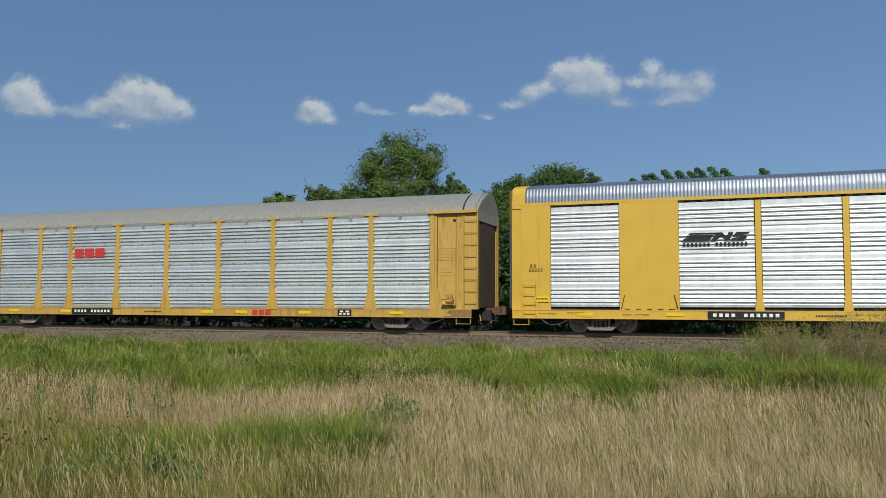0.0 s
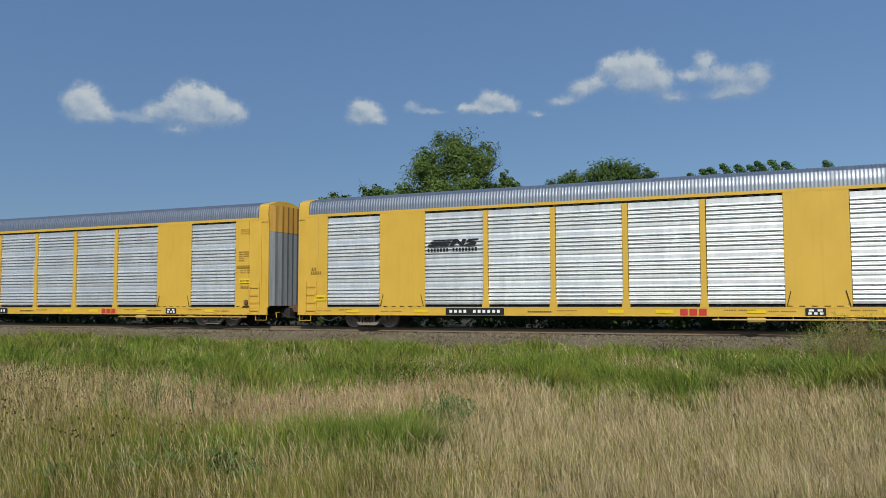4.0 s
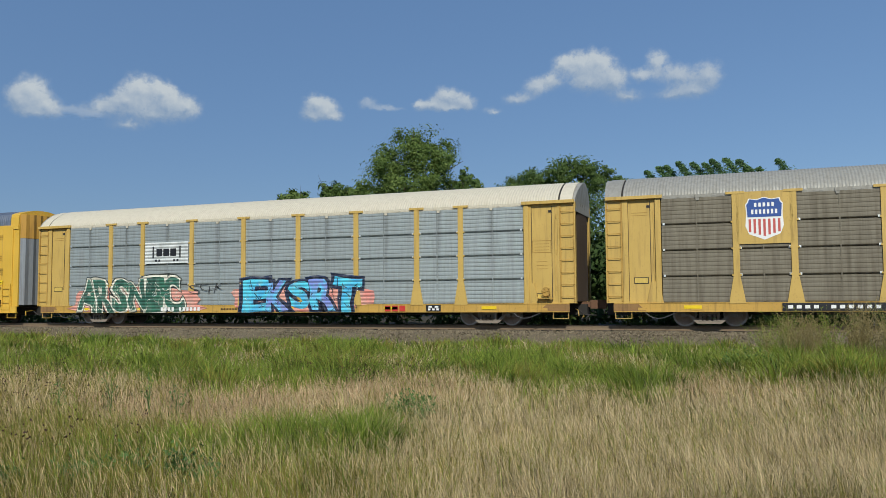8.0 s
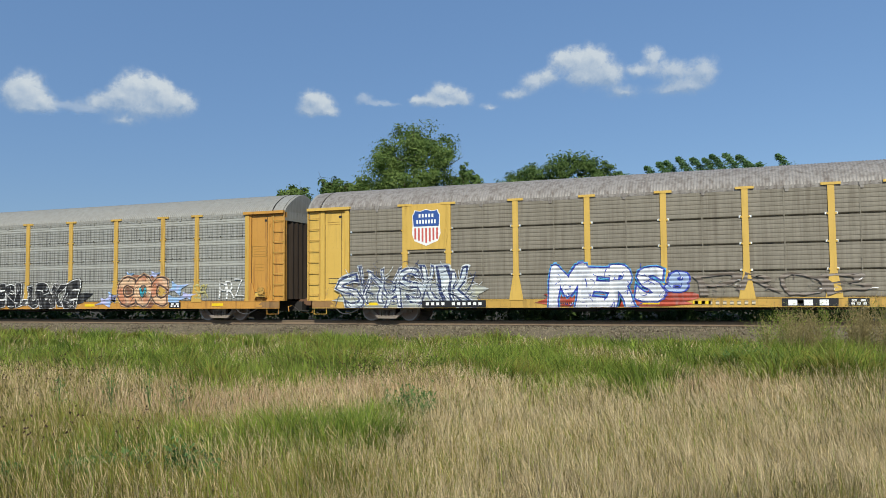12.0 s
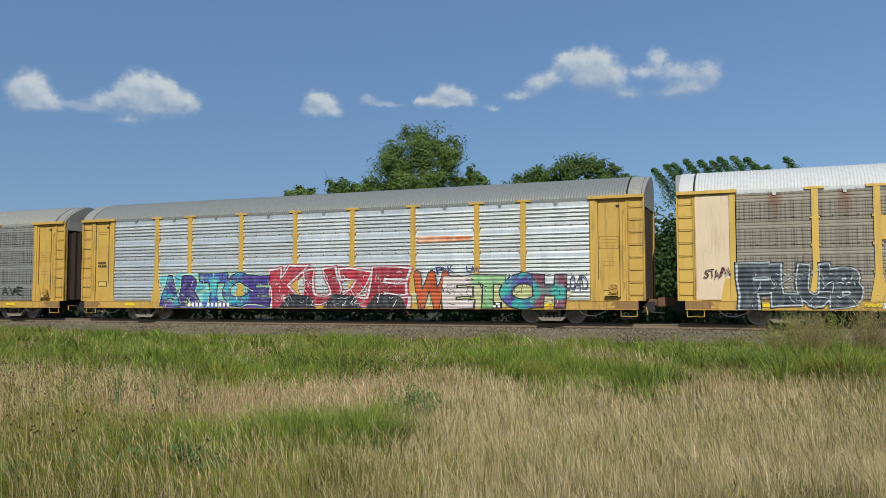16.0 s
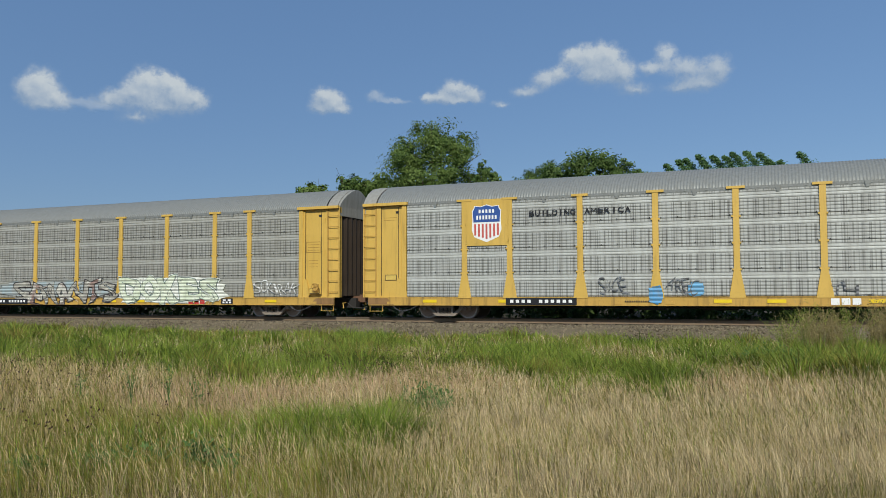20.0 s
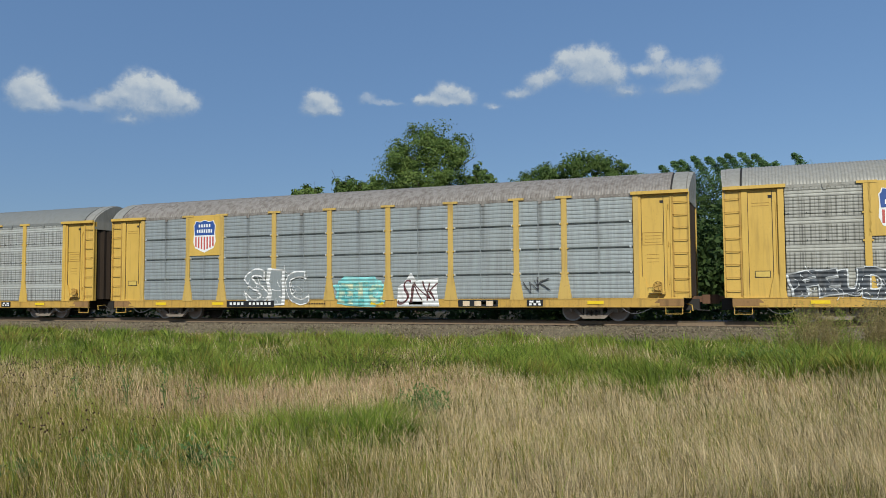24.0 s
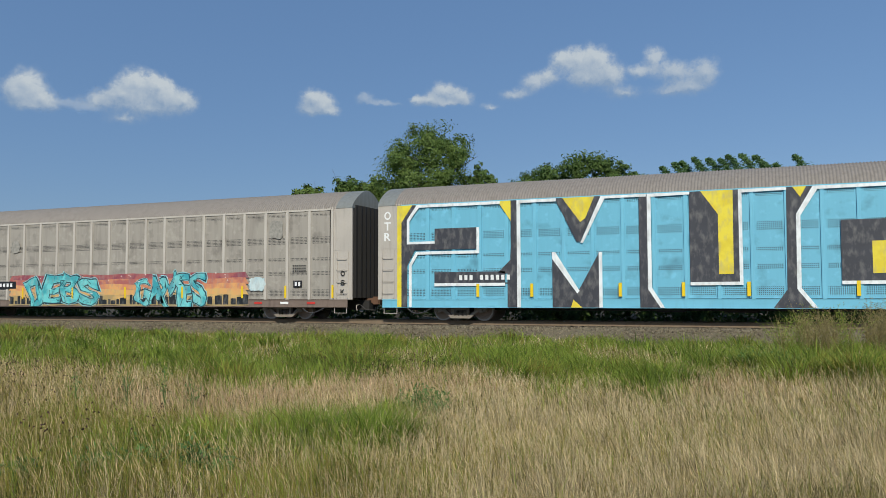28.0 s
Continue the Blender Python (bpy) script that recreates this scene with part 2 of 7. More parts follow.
# soil tones lowered so that gaps between blades look shaded
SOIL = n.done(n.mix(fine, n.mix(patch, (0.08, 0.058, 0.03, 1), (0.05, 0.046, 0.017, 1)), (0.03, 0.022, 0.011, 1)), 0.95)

n = Nodes("grey_ballast")
n.bump(n.noise(16, 5), 1.0, 0.05)
r = n.add("ShaderNodeNewGeometry").outputs["Random Per Island"]
BALLAST = n.done(n.mix(r, n.mix(n.noise(10, 4), (0.05, 0.039, 0.023, 1), (0.125, 0.097, 0.058, 1)), (0.25, 0.205, 0.135, 1)), 0.95)
RAIL_RUST = painted("rusted_rail", (0.19, 0.138, 0.088, 1), (0.09, 0.062, 0.04, 1), 0.5, 0.85)
RAIL_TOP = plain("polished_rail_head", (0.55, 0.54, 0.52, 1), 0.25, 0.9, 0.1)
TIE_WOOD = painted("creosoted_wood", (0.075, 0.055, 0.04, 1), (0.02, 0.015, 0.01, 1), 0.5, 0.9)


def bank(x, y):
    """Height of the ground: a level field with soft swells, low beside the track bed."""
    h = GROUND + 0.05 * np.sin(x * 0.33 + 1.0) * np.cos(y * 0.41) + 0.03 * np.sin(x * 0.9 + y * 0.7)
    return h - 0.08 * np.exp(-((y + 4.0) / 1.6) ** 2)


def ground():
    xs = np.concatenate([np.linspace(-3000, -120, 13)[:-1], np.linspace(-120, 80, 201), np.linspace(80, 3000, 13)[1:]])
    ys = np.concatenate([np.linspace(-1500, -60, 9)[:-1], np.linspace(-60, 60, 121), np.linspace(60, 4000, 15)[1:]])
    gx, gy = np.meshgrid(xs, ys, indexing="ij")
    z = bank(gx, gy)
    v = np.stack([gx, gy, z], -1).reshape(-1, 3)
    m = len(ys)
    i, j = np.meshgrid(np.arange(len(xs) - 1), np.arange(m - 1), indexing="ij")
    a = (i * m + j).ravel()
    f = np.stack([a, a + m, a + m + 1, a + 1], -1)
    tagged(new("ground", from_arrays("ground", v, f, SOIL, True)), "dry earth of a grassy field beside a railway", "ground", kind="structure")


def track_bed():
    bm = bmesh.new()
    xs = [-900, -120] + [-120 + i * 2 for i in range(1, 90)] + [60, 900]
    prof = [(-2.6, -0.75), (-1.5, -0.27), (-0.9, -0.2), (3.9, -0.2), (4.5, -0.27), (5.6, -0.75)]
    rings = [[bm.verts.new((x, y + 0.08 * math.sin(x * 1.7 + k), z + 0.02 * math.sin(x * 2.3 + 2 * k))) for k, (y, z) in enumerate(prof)] for x in xs]
    for p, q in zip(rings, rings[1:]):
        for k in range(len(prof) - 1):
            bm.faces.new((p[k], q[k], q[k + 1], p[k + 1]))
    bed = tagged(new("track_bed", mesh("track_bed", bm, (BALLAST,))), "grey crushed stone ballast bed under the railway track", "ballast", kind="structure")
    # loose stones on the shoulder
    rng = np.random.default_rng(5)
    k = 20000
    x = rng.uniform(-60, 22, k)
    y = np.where(rng.random(k) < 0.85, rng.uniform(-2.5, -0.7, k), rng.uniform(-0.7, 3.8, k))
    z = np.interp(y, [p[0] for p in prof], [p[1] for p in prof]) + 0.01
    s = rng.uniform(0.024, 0.062, k)
    octa = np.array([(1, 0, 0), (-1, 0, 0), (0, 1, 0), (0, -1, 0), (0, 0, 1), (0, 0, -1)], float)
    tri = np.array([(0, 2, 4), (2, 1, 4), (1, 3, 4), (3, 0, 4), (2, 0, 5), (1, 2, 5), (3, 1, 5), (0, 3, 5)])
    jit = rng.uniform(0.6, 1.3, (k, 6, 3))
    v = octa[None] * jit * s[:, None, None]
    a = rng.uniform(0, 6.28, k)
    c, d = np.cos(a)[:, None], np.sin(a)[:, None]
    v = np.stack([v[..., 0] * c - v[..., 1] * d, v[..., 0] * d + v[..., 1] * c, v[..., 2]], -1) + np.stack([x, y, z], -1)[:, None]
    f = (tri[None] + 6 * np.arange(k)[:, None, None]).reshape(-1, 3)
    tagged(new("ballast_stones", from_arrays("ballast_stones", v.reshape(-1, 3), f, BALLAST)), "loose grey and brown crushed stones on the track shoulder", "gravel", kind="stuff")
    return bed


def rail(y):
    prof = [(-0.07, -0.17), (0.07, -0.17), (0.07, -0.155), (0.012, -0.135), (0.012, -0.045), (0.036, -0.035), (0.036, -0.004), (0.03, 0.0), (-0.03, 0.0), (-0.036, -0.004), (-0.036, -0.035), (-0.012, -0.045), (-0.012, -0.135), (-0.07, -0.155)]
    bm = bmesh.new()
    a = [bm.verts.new((-900, y + p, z)) for p, z in prof]
    b = [bm.verts.new((900, y + p, z)) for p, z in prof]
    for i in range(len(prof)):
        f = bm.faces.new((a[i], a[(i + 1) % len(prof)], b[(i + 1) % len(prof)], b[i]))
        f.material_index = 1 if i in (6, 7, 8) else 0
    tagged(new("rail", mesh("rail", bm, (RAIL_RUST, RAIL_TOP))), "rusted steel rail with a polished running surface", "rail", "rails of the track", "structure")


def ties():
    bm = bmesh.new()
    box(bm, -0.115, 0.115, -1.3, 1.3, -0.34, -0.17)
    bmesh.ops.bevel(bm, geom=bm.edges[:], offset=0.012, segments=1, affect="EDGES")
    me = mesh("railway_tie", bm, (TIE_WOOD,))
    rng = random.Random(3)
    for i in range(160):
        ob = new("railway_tie", me)
        ob.matrix_world = pose(-66 + i * 0.56, 1.5 + rng.uniform(-0.04, 0.04), rng.uniform(-0.012, 0.0), 0, 0, rng.uniform(-1, 1))
        tagged(ob, "dark creosoted wooden railway tie bedded in ballast", "railway tie", "ties of the track")


# ---- grass ----
def blades(name, label, xy, height, width, lean, spread, mat, seed, away=None, gusty=0.5):
    """Many grass blades: each a bent, tapering strip of three triangles rooted in the ground."""
    rng = np.random.default_rng(seed)
    k = len(xy)
    h = height * rng.uniform(0.55, 1.2, k)
    w = width * rng.uniform(0.6, 1.4, k)
    a = rng.uniform(0, np.pi, k)
    side = np.stack([np.cos(a), np.sin(a), 0 * a], -1) * w[:, None] * 0.5
    gust = 0.3 * np.sin(xy[:, 0] * 0.9 + 1.7 * np.sin(xy[:, 1] * 0.6)) * np.sin(xy[:, 1] * 0.8 + 1) + 0.24 * np.sin(xy[:, 0] * 4.1 + 2 * np.sin(xy[:, 1] * 2.3))
    gust = gust * gusty
    way = np.stack([lean[0] + gust + rng.normal(0, spread, k), lean[1] + 0.5 * gust + rng.normal(0, spread, k), 0 * a], -1) * h[:, None]
    if away is not None:
        way[:, :2] += away * h[:, None]
    base = np.stack([xy[:, 0], xy[:, 1], bank(xy[:, 0], xy[:, 1]) - 0.02], -1)
    up = np.array([0, 0, 1.0])
    mid = base + up * (h * 0.55)[:, None] + way * 0.3 + rng.normal(0, 0.035, (k, 3)) * h[:, None]
    tip = base + up * (h * np.clip(1 - 0.3 * (way ** 2).sum(-1) / h ** 2, 0.4, 1))[:, None] + way
    v = np.stack([base - side, base + side, mid - side * 0.8, mid + side * 0.8, tip], 1).reshape(-1, 3)
    f = np.array([(0, 1, 3), (0, 3, 2), (2, 3, 4)])[None] + 5 * np.arange(k)[:, None, None]
    return tagged(new(name, from_arrays(name, v, f.reshape(-1, 3), mat)), label, "grass", kind="stuff")


def heads(name, label, xy, height, size, lean, mat, seed, span=0.2):
    """Feathery seed heads on thin stalks."""
    rng = np.random.default_rng(seed)
    k = len(xy)
    h = height * rng.uniform(0.75, 1.2, k)
    base = np.stack([xy[:, 0], xy[:, 1], bank(xy[:, 0], xy[:, 1])], -1)
    bend = np.stack([lean[0] + rng.normal(0, 0.14, k), lean[1] + rng.normal(0, 0.14, k), 0 * h], -1)
    a = rng.uniform(0, np.pi, k)
    side = np.stack([np.cos(a), np.sin(a), 0 * a], -1)
    up = np.array([0, 0, 1.0])
    s0 = base + up * (h * (1 - span))[:, None] + bend * (h * (1 - 2.2 * span))[:, None]
    s1 = base + up * h[:, None] + bend * h[:, None]
    m = (s0 + s1) / 2
    wd = (size * rng.uniform(0.6, 1.3, k))[:, None]
    v = np.stack([base - side * 0.0015, base + side * 0.0015, s0, m - side * wd, m + side * wd, s1], 1).reshape(-1, 3)
    f = np.array([(0, 1, 2), (2, 4, 3), (3, 4, 5)])[None] + 6 * np.arange(k)[:, None, None]
    return tagged(new(name, from_arrays(name, v, f.reshape(-1, 3), mat)), label, "grass", kind="stuff")


# The meadow is laid out in steps across (u, to the right) and away (v) from the spot where the camera stands.
ACROSS = (math.cos(radians(20.91)), math.sin(radians(20.91)))


def meadow(u, v):
    """Field position of a spot u metres across and v metres away."""
    c, d = ACROSS
    return np.stack([u * c - v * d, EYE.y + u * d + v * c], -1)


def spot(u, v, *where):
    """How much a place lies in soft-edged patches (u, v, half width, half depth), 0 to 1."""
    g = np.zeros(np.shape(u))
    for cu, cv, ru, rv in where:
        g = np.maximum(g, np.exp(-(((u - cu) / ru) ** 2 + ((v - cv) / rv) ** 2) ** 1.5))
    return g


PINK_AT = ((-2.2, 13.2, 2.3, 1.9), (4.4, 13.2, 1.2, 1.6), (-3.2, 10.3, 1.5, 0.9), (-0.4, 12.6, 1.2, 1.2))
GOLD_AT = ((-3.2, 7.4, 1.35, 1.7), (-4.2, 9.2, 1.2, 1.0), (-1.2, 6.6, 1.3, 0.7))
GREEN_AT = ((-1.55, 8.5, 0.8, 0.75), (-2.5, 8.2, 0.55, 0.5), (-0.95, 8.4, 0.35, 0.5), (-1.2, 9.5, 0.35, 0.3), (-3.2, 7.8, 0.5, 0.3))
DEEP_AT = ((-0.87, 8.55, 0.26, 0.3), (-0.75, 10.2, 0.3, 0.3))
PALE_AT = ((1.2, 9.5, 1.6, 1.2), (0.6, 11.5, 1.0, 0.8), (3.0, 7.0, 1.8, 0.8), (1.0, 6.4, 1.6, 0.6), (3.9, 8.6, 1.0, 0.8), (3.0, 11.3, 1.6, 0.9))
# near edge of the green belt along the track, as v over u
EDGE_U = (-13, -8.5, -6.9, -5.4, -4.5, -3.8, -2.9, -2.1, -0.9, 0.1, 0.8, 1.5, 2.0, 2.7, 3.3, 4.0, 4.6, 5.3, 7.6)
EDGE_V = (17.9, 17.1, 15.0, 14.3, 14.1, 12.8, 12.8, 14.7, 14.8, 15.1, 12.5, 12.2, 12.9, 12.0, 12.4, 14.5, 13.8, 12.5, 12.4)


def swirl(x, y, f):
    """Smooth uneven patches, about 0 to 1."""
    return 0.5 + 0.25 * (np.sin(f * (x + 1.7 * np.sin(f * 0.41 * y + 1))) + np.sin(f * (0.8 * y + 1.3 * np.sin(f * 0.53 * x + 2)) + 0.7 * f * x))


def belt(u, v):
    """The green belt beside the track, 0 to 1."""
    near = np.interp(u, EDGE_U, EDGE_V) + 0.45 * np.sin(u * 3.7) + 0.3 * np.sin(u * 8.1 + 1)
    return 1 / (1 + np.exp(-(v - near) * 2.2))


def scatter(n_, x0, x1, y0, y1, seed):
    rng = np.random.default_rng(seed)
    return np.stack([rng.uniform(x0, x1, n_), rng.uniform(y0, y1, n_)], -1), rng


def strewn(k, v0, v1, rng):
    """Places strewn evenly over the wedge of the meadow between two distances."""
    v = np.sqrt(rng.uniform(v0 * v0, v1 * v1, k))
    return rng.uniform(-0.68, 0.62, k) * v, v


DRY = leafy("dry_straw_grass", (0.13, 0.103, 0.045, 1), (0.90, 0.725, 0.44, 1), 0.12)
PINK = leafy("pinkish_dry_grass", (0.24, 0.15, 0.073, 1), (0.76, 0.535, 0.315, 1), 0.15)
# brown thatch, its colour darkened to act as shade under the blades
THATCH = leafy("shade_dark_thatch", (0.02, 0.016, 0.006, 1), (0.12, 0.092, 0.038, 1), 0.05)
HEAD = leafy("pale_seed_heads", (0.32, 0.23, 0.105, 1), (0.74, 0.565, 0.30, 1), 0.2)
GRASS = leafy("green_grass", (0.034, 0.06, 0.007, 1), (0.355, 0.45, 0.068, 1), 0.25)
DEEP = leafy("deep_green_grass", (0.024, 0.056, 0.007, 1), (0.23, 0.32, 0.043, 1), 0.3)
OLIVE = leafy("olive_grass", (0.036, 0.033, 0.006, 1), (0.37, 0.325, 0.066, 1), 0.15)
WEED = leafy("dull_green_weed", (0.04, 0.09, 0.025, 1), (0.19, 0.31, 0.09, 1), 0.3)
BURR = plain("dark_brown_burr", (0.06, 0.03, 0.02, 1), 0.9)
KINDS = (("dry_grass", "dry straw-coloured summer grass leaning in the wind", DRY), ("pinkish_grass", "fine pinkish dry grass in drifts", PINK), ("olive_grass", "half-dry olive grass between the straw", OLIVE), ("green_grass", "green grass growing thick beside the railway", GRASS), ("thatch", "short brown thatch darkened for shade under the taller grass", THATCH))


def sow(xy, u, v, rng, seed, away, vigour):
    """Choose a kind for every blade by where it stands, and grow it."""
    k = len(u)
    fine, wide = swirl(xy[:, 0], xy[:, 1], 2.6), swirl(xy[:, 0] + 4, xy[:, 1], 0.8)
    streak = swirl(xy[:, 0] * 0.35, xy[:, 1] * 1.3 + 3, 2.2)
    pink, gold, green, deep, pale, far = spot(u, v, *PINK_AT), spot(u, v, *GOLD_AT), spot(u, v, *GREEN_AT), spot(u, v, *DEEP_AT), spot(u, v, *PALE_AT), belt(u, v)
    right = 1 / (1 + np.exp(-(u - 0.0 + 0.15 * (v - 8)) * 1.1))
    left = np.exp(-((v - 13.5) / 2.6) ** 2) / (1 + np.exp((u + 5.0) * 1.2))
    w_pink = 0.10 + 1.9 * pink + 0.35 * left
    w_gold = 0.30 + 1.5 * gold + 0.9 * left + 0.55 * wide * (1 - pink) + 0.75 * right * streak * (1 - 0.6 * pale) + 0.3 * right * wide
    w_green = 0.09 + 0.55 * gold + 1.7 * np.maximum(green, deep) + 0.16 * right * (1 - pale)
    w_dry = 0.5 + 1.0 * right + 1.5 * pale - 0.5 * gold
    lush = np.clip(2.4 * swirl(xy[:, 0], xy[:, 1], 1.15) - 0.55, 0.1, 1)
    w_green = w_green * (1 - far) + far * 1.9 * lush
    w_gold = w_gold * (1 - far) + far * 1.0
    w_dry = w_dry * (1 - far) + far * 0.8 * (1.15 - lush)
    w_pink = w_pink * (1 - far) + far * 0.15
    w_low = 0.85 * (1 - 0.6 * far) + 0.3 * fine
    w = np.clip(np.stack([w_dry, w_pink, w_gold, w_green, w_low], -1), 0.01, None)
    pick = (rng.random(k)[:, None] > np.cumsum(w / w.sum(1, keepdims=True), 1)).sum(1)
    wide_blade = np.interp(v, [4.4, 5.2, 9, 16, 45], [0.011, 0.0031, 0.0057, 0.0120, 0.036])
    tall = vigour * (0.72 + 0.45 * fine) * np.interp(v, [6, 10, 20, 40], [0.29, 0.28, 0.31, 0.31]) * np.interp(xy[:, 1], [-7, -3.2], [1.0, 0.6])
    tilt = -0.03 - 0.07 * right
    for i, (name, label, mat) in enumerate(KINDS):
        sel = pick == i
        high = tall[sel]
        if name == "green_grass":
            high = high * 1.05 + 0.06 * (green + deep)[sel] + (0.14 * far * lush)[sel] * np.interp(xy[sel, 1], [-6, -4], [1.0, 0.4])
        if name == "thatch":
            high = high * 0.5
        if name == "pinkish_grass":
            high = high * 0.92
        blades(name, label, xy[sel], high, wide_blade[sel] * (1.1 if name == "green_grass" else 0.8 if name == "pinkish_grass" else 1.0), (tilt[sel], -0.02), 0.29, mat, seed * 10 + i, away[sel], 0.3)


def field():
    for i, (k, v0, v1) in enumerate(((150000, 5.3, 9.6), (130000, 9.6, 15.2), (80000, 15.2, 22.5), (52000, 22.5, 39.0))):
        rng = np.random.default_rng(20 + i)
        u, v = strewn(k, v0, v1, rng)
        roots_u, roots_v = strewn(k // 26, v0, v1, rng)
        of = rng.integers(0, len(roots_u), k)
        tufted = rng.random(k) < 0.72
        off = rng.normal(0, 0.05 + 0.03 * i, (k, 2))
        u, v = np.where(tufted, roots_u[of] + off[:, 0], u), np.where(tufted, roots_v[of] + off[:, 1], v)
        xy = meadow(u, v)
        keep = xy[:, 1] < -3.7 + 0.5 * np.sin(xy[:, 0] * 1.3) - 0.9 * rng.random(k) + 1.3 * rng.random(k) ** 2 + 1.2 / (1 + np.exp((xy[:, 0] + 19) * 0.5))
        bare = np.exp(-(((u - 4.1) / 0.7) ** 2 + ((v - 6.7) / 0.35) ** 2) ** 2)
        vigour = np.where(tufted, 0.5 + 1.0 * rng.random(len(roots_u))[of] ** 1.3, 0.72) * (1 - 0.7 * bare)
        away = np.where(tufted[:, None], off * 1.2, 0.0)
        sow(xy[keep], u[keep], v[keep], rng, 40 + i, away[keep], vigour[keep])
    for i, (k, x0, x1, y0, y1) in enumerate(((30000, -75, 45, -60, -4.6), (80000, -14, 10, -39, -27.4), (9000, -75, 45, 6.2, 10.0))):
        xy, rng = scatter(k, x0, x1, y0, y1, 70 + i)
        c, d = ACROSS
        u, v = xy[:, 0] * c + (xy[:, 1] - EYE.y) * d, -xy[:, 0] * d + (xy[:, 1] - EYE.y) * c
        sow(xy, u, v, rng, 50 + i, np.zeros((k, 2)), np.full(k, 0.85))
    for i, (k, v0, v1, size) in enumerate(((9000, 5.5, 10, 0.0019), (13000, 10, 17, 0.0032))):
        rng = np.random.default_rng(90 + i)
        u, v = strewn(k, v0, v1, rng)
        pink = spot(u, v, *PINK_AT)
        keep = rng.random(k) > np.maximum(belt(u, v), spot(u, v, *GREEN_AT)) * 0.97
        xy = meadow(u, v)
        heads("grass_seed_heads", "pale feathery grass seed heads on thin stalks", xy[keep & (pink < 0.4)], 0.36, size, (-0.16, -0.02), HEAD, 92 + i, 0.3)
        heads("grass_seed_heads", "pinkish feathery grass seed heads on thin stalks", xy[keep & (pink >= 0.4)], 0.34, size, (-0.10, -0.02), PINK, 94 + i, 0.34)
    clumps()


def clumps():
    """Fountain-shaped tussocks of the belt along the track and of the green patches."""
    rng = np.random.default_rng(77)
    k = 900
    u, v = strewn(k, 12.3, 36.0, rng)
    near_track = meadow(u, v)[:, 1] < -3.4
    u, v = u[near_track], v[near_track]
    keep = (belt(u, v) > 0.6) & (swirl(*meadow(u, v).T, 1.15) > 0.42)
    u, v = u[keep], v[keep]
    size = 0.35 + 0.8 * rng.random(len(u)) ** 1.5
    # tall tufts that stand out along the near edge of the belt: u, v, size
    tufts = ((-8.45, 17.6, 0.8), (-6.81, 18.0, 0.9), (-5.28, 16.8, 0.9), (-4.14, 14.5, 0.95), (-3.66, 14.1, 0.8), (-4.61, 15.6, 0.9), (-2.5, 16.9, 1.2), (-2.03, 17.1, 1.1), (-2.98, 17.1, 1.1), (-1.37, 16.4, 0.9), (-0.54, 16.9, 0.8), (0.9, 14.5, 1.0), (1.17, 14.3, 0.9), (0.63, 16.6, 1.0), (2.15, 14.7, 1.0), (2.68, 14.5, 1.1), (3.12, 13.7, 1.0), (3.39, 13.6, 0.9), (1.79, 15.4, 1.0), (4.71, 15.8, 0.9), (5.84, 13.8, 1.1), (6.28, 13.6, 1.1), (6.8, 13.8, 1.2), (7.23, 14.5, 1.2), (5.49, 15.1, 1.1), (6.54, 15.5, 1.2))
    for tu, tv, ts in tufts:
        m = 5
        u, v = np.append(u, tu + rng.normal(0, 0.25, m)), np.append(v, tv + rng.normal(0, 0.3, m))
        size = np.append(size, ts * rng.uniform(0.75, 1.1, m))
    edge = len(u)
    for cu, cv, ru, rv, m, big in ((-0.88, 8.4, 0.10, 0.14, 9, 0.8), (-1.45, 8.5, 0.35, 0.35, 18, 0.74), (-2.4, 8.2, 0.3, 0.25, 8, 0.6), (-0.75, 10.2, 0.16, 0.12, 6, 0.5), (-1.15, 9.4, 0.2, 0.15, 6, 0.45), (-2.9, 7.2, 0.25, 0.12, 5, 0.4)):
        u, v = np.append(u, rng.normal(cu, ru, m)), np.append(v, rng.normal(cv, rv, m))
        size = np.append(size, big * rng.uniform(0.8, 1.2, m))
    per = 120
    c = meadow(u, v)
    off = rng.normal(0, 1, (len(c), per, 2)) * (0.19 * size)[:, None, None]
    xy = (c[:, None] + off).reshape(-1, 2)
    away = (off * (3.0 / size)[:, None, None]).reshape(-1, 2)
    high = np.repeat(0.60 * size * np.interp(c[:, 1], [-12, -6, -4.4], [1, 0.85, 0.6]), per)
    wide = np.repeat(0.00092 * v, per)
    tone = rng.random(len(c))
    tone[edge:edge + 9] *= 0.3
    tone[edge + 41:] *= 0.4
    tone[edge + 9:edge + 41] = 0.3 + 0.5 * tone[edge + 9:edge + 41]
    tone = np.repeat(tone, per) + rng.normal(0, 0.16, len(xy))
    ok = xy[:, 1] < -3.4 + 0.9 / (1 + np.exp((xy[:, 0] + 19) * 0.5))
    for sel, mat, label, s in ((tone < 0.32, DEEP, "tussock of deep green grass beside the railway", 1), ((tone >= 0.32) & (tone < 0.78), GRASS, "tussock of bright green grass beside the railway", 2), (tone >= 0.78, OLIVE, "half-dry olive tussock beside the railway", 3)):
        sel = sel & ok
        blades("grass_tussocks", label, xy[sel], high[sel], wide[sel], (-0.14, -0.03), 0.16, mat, 500 + s, away[sel])


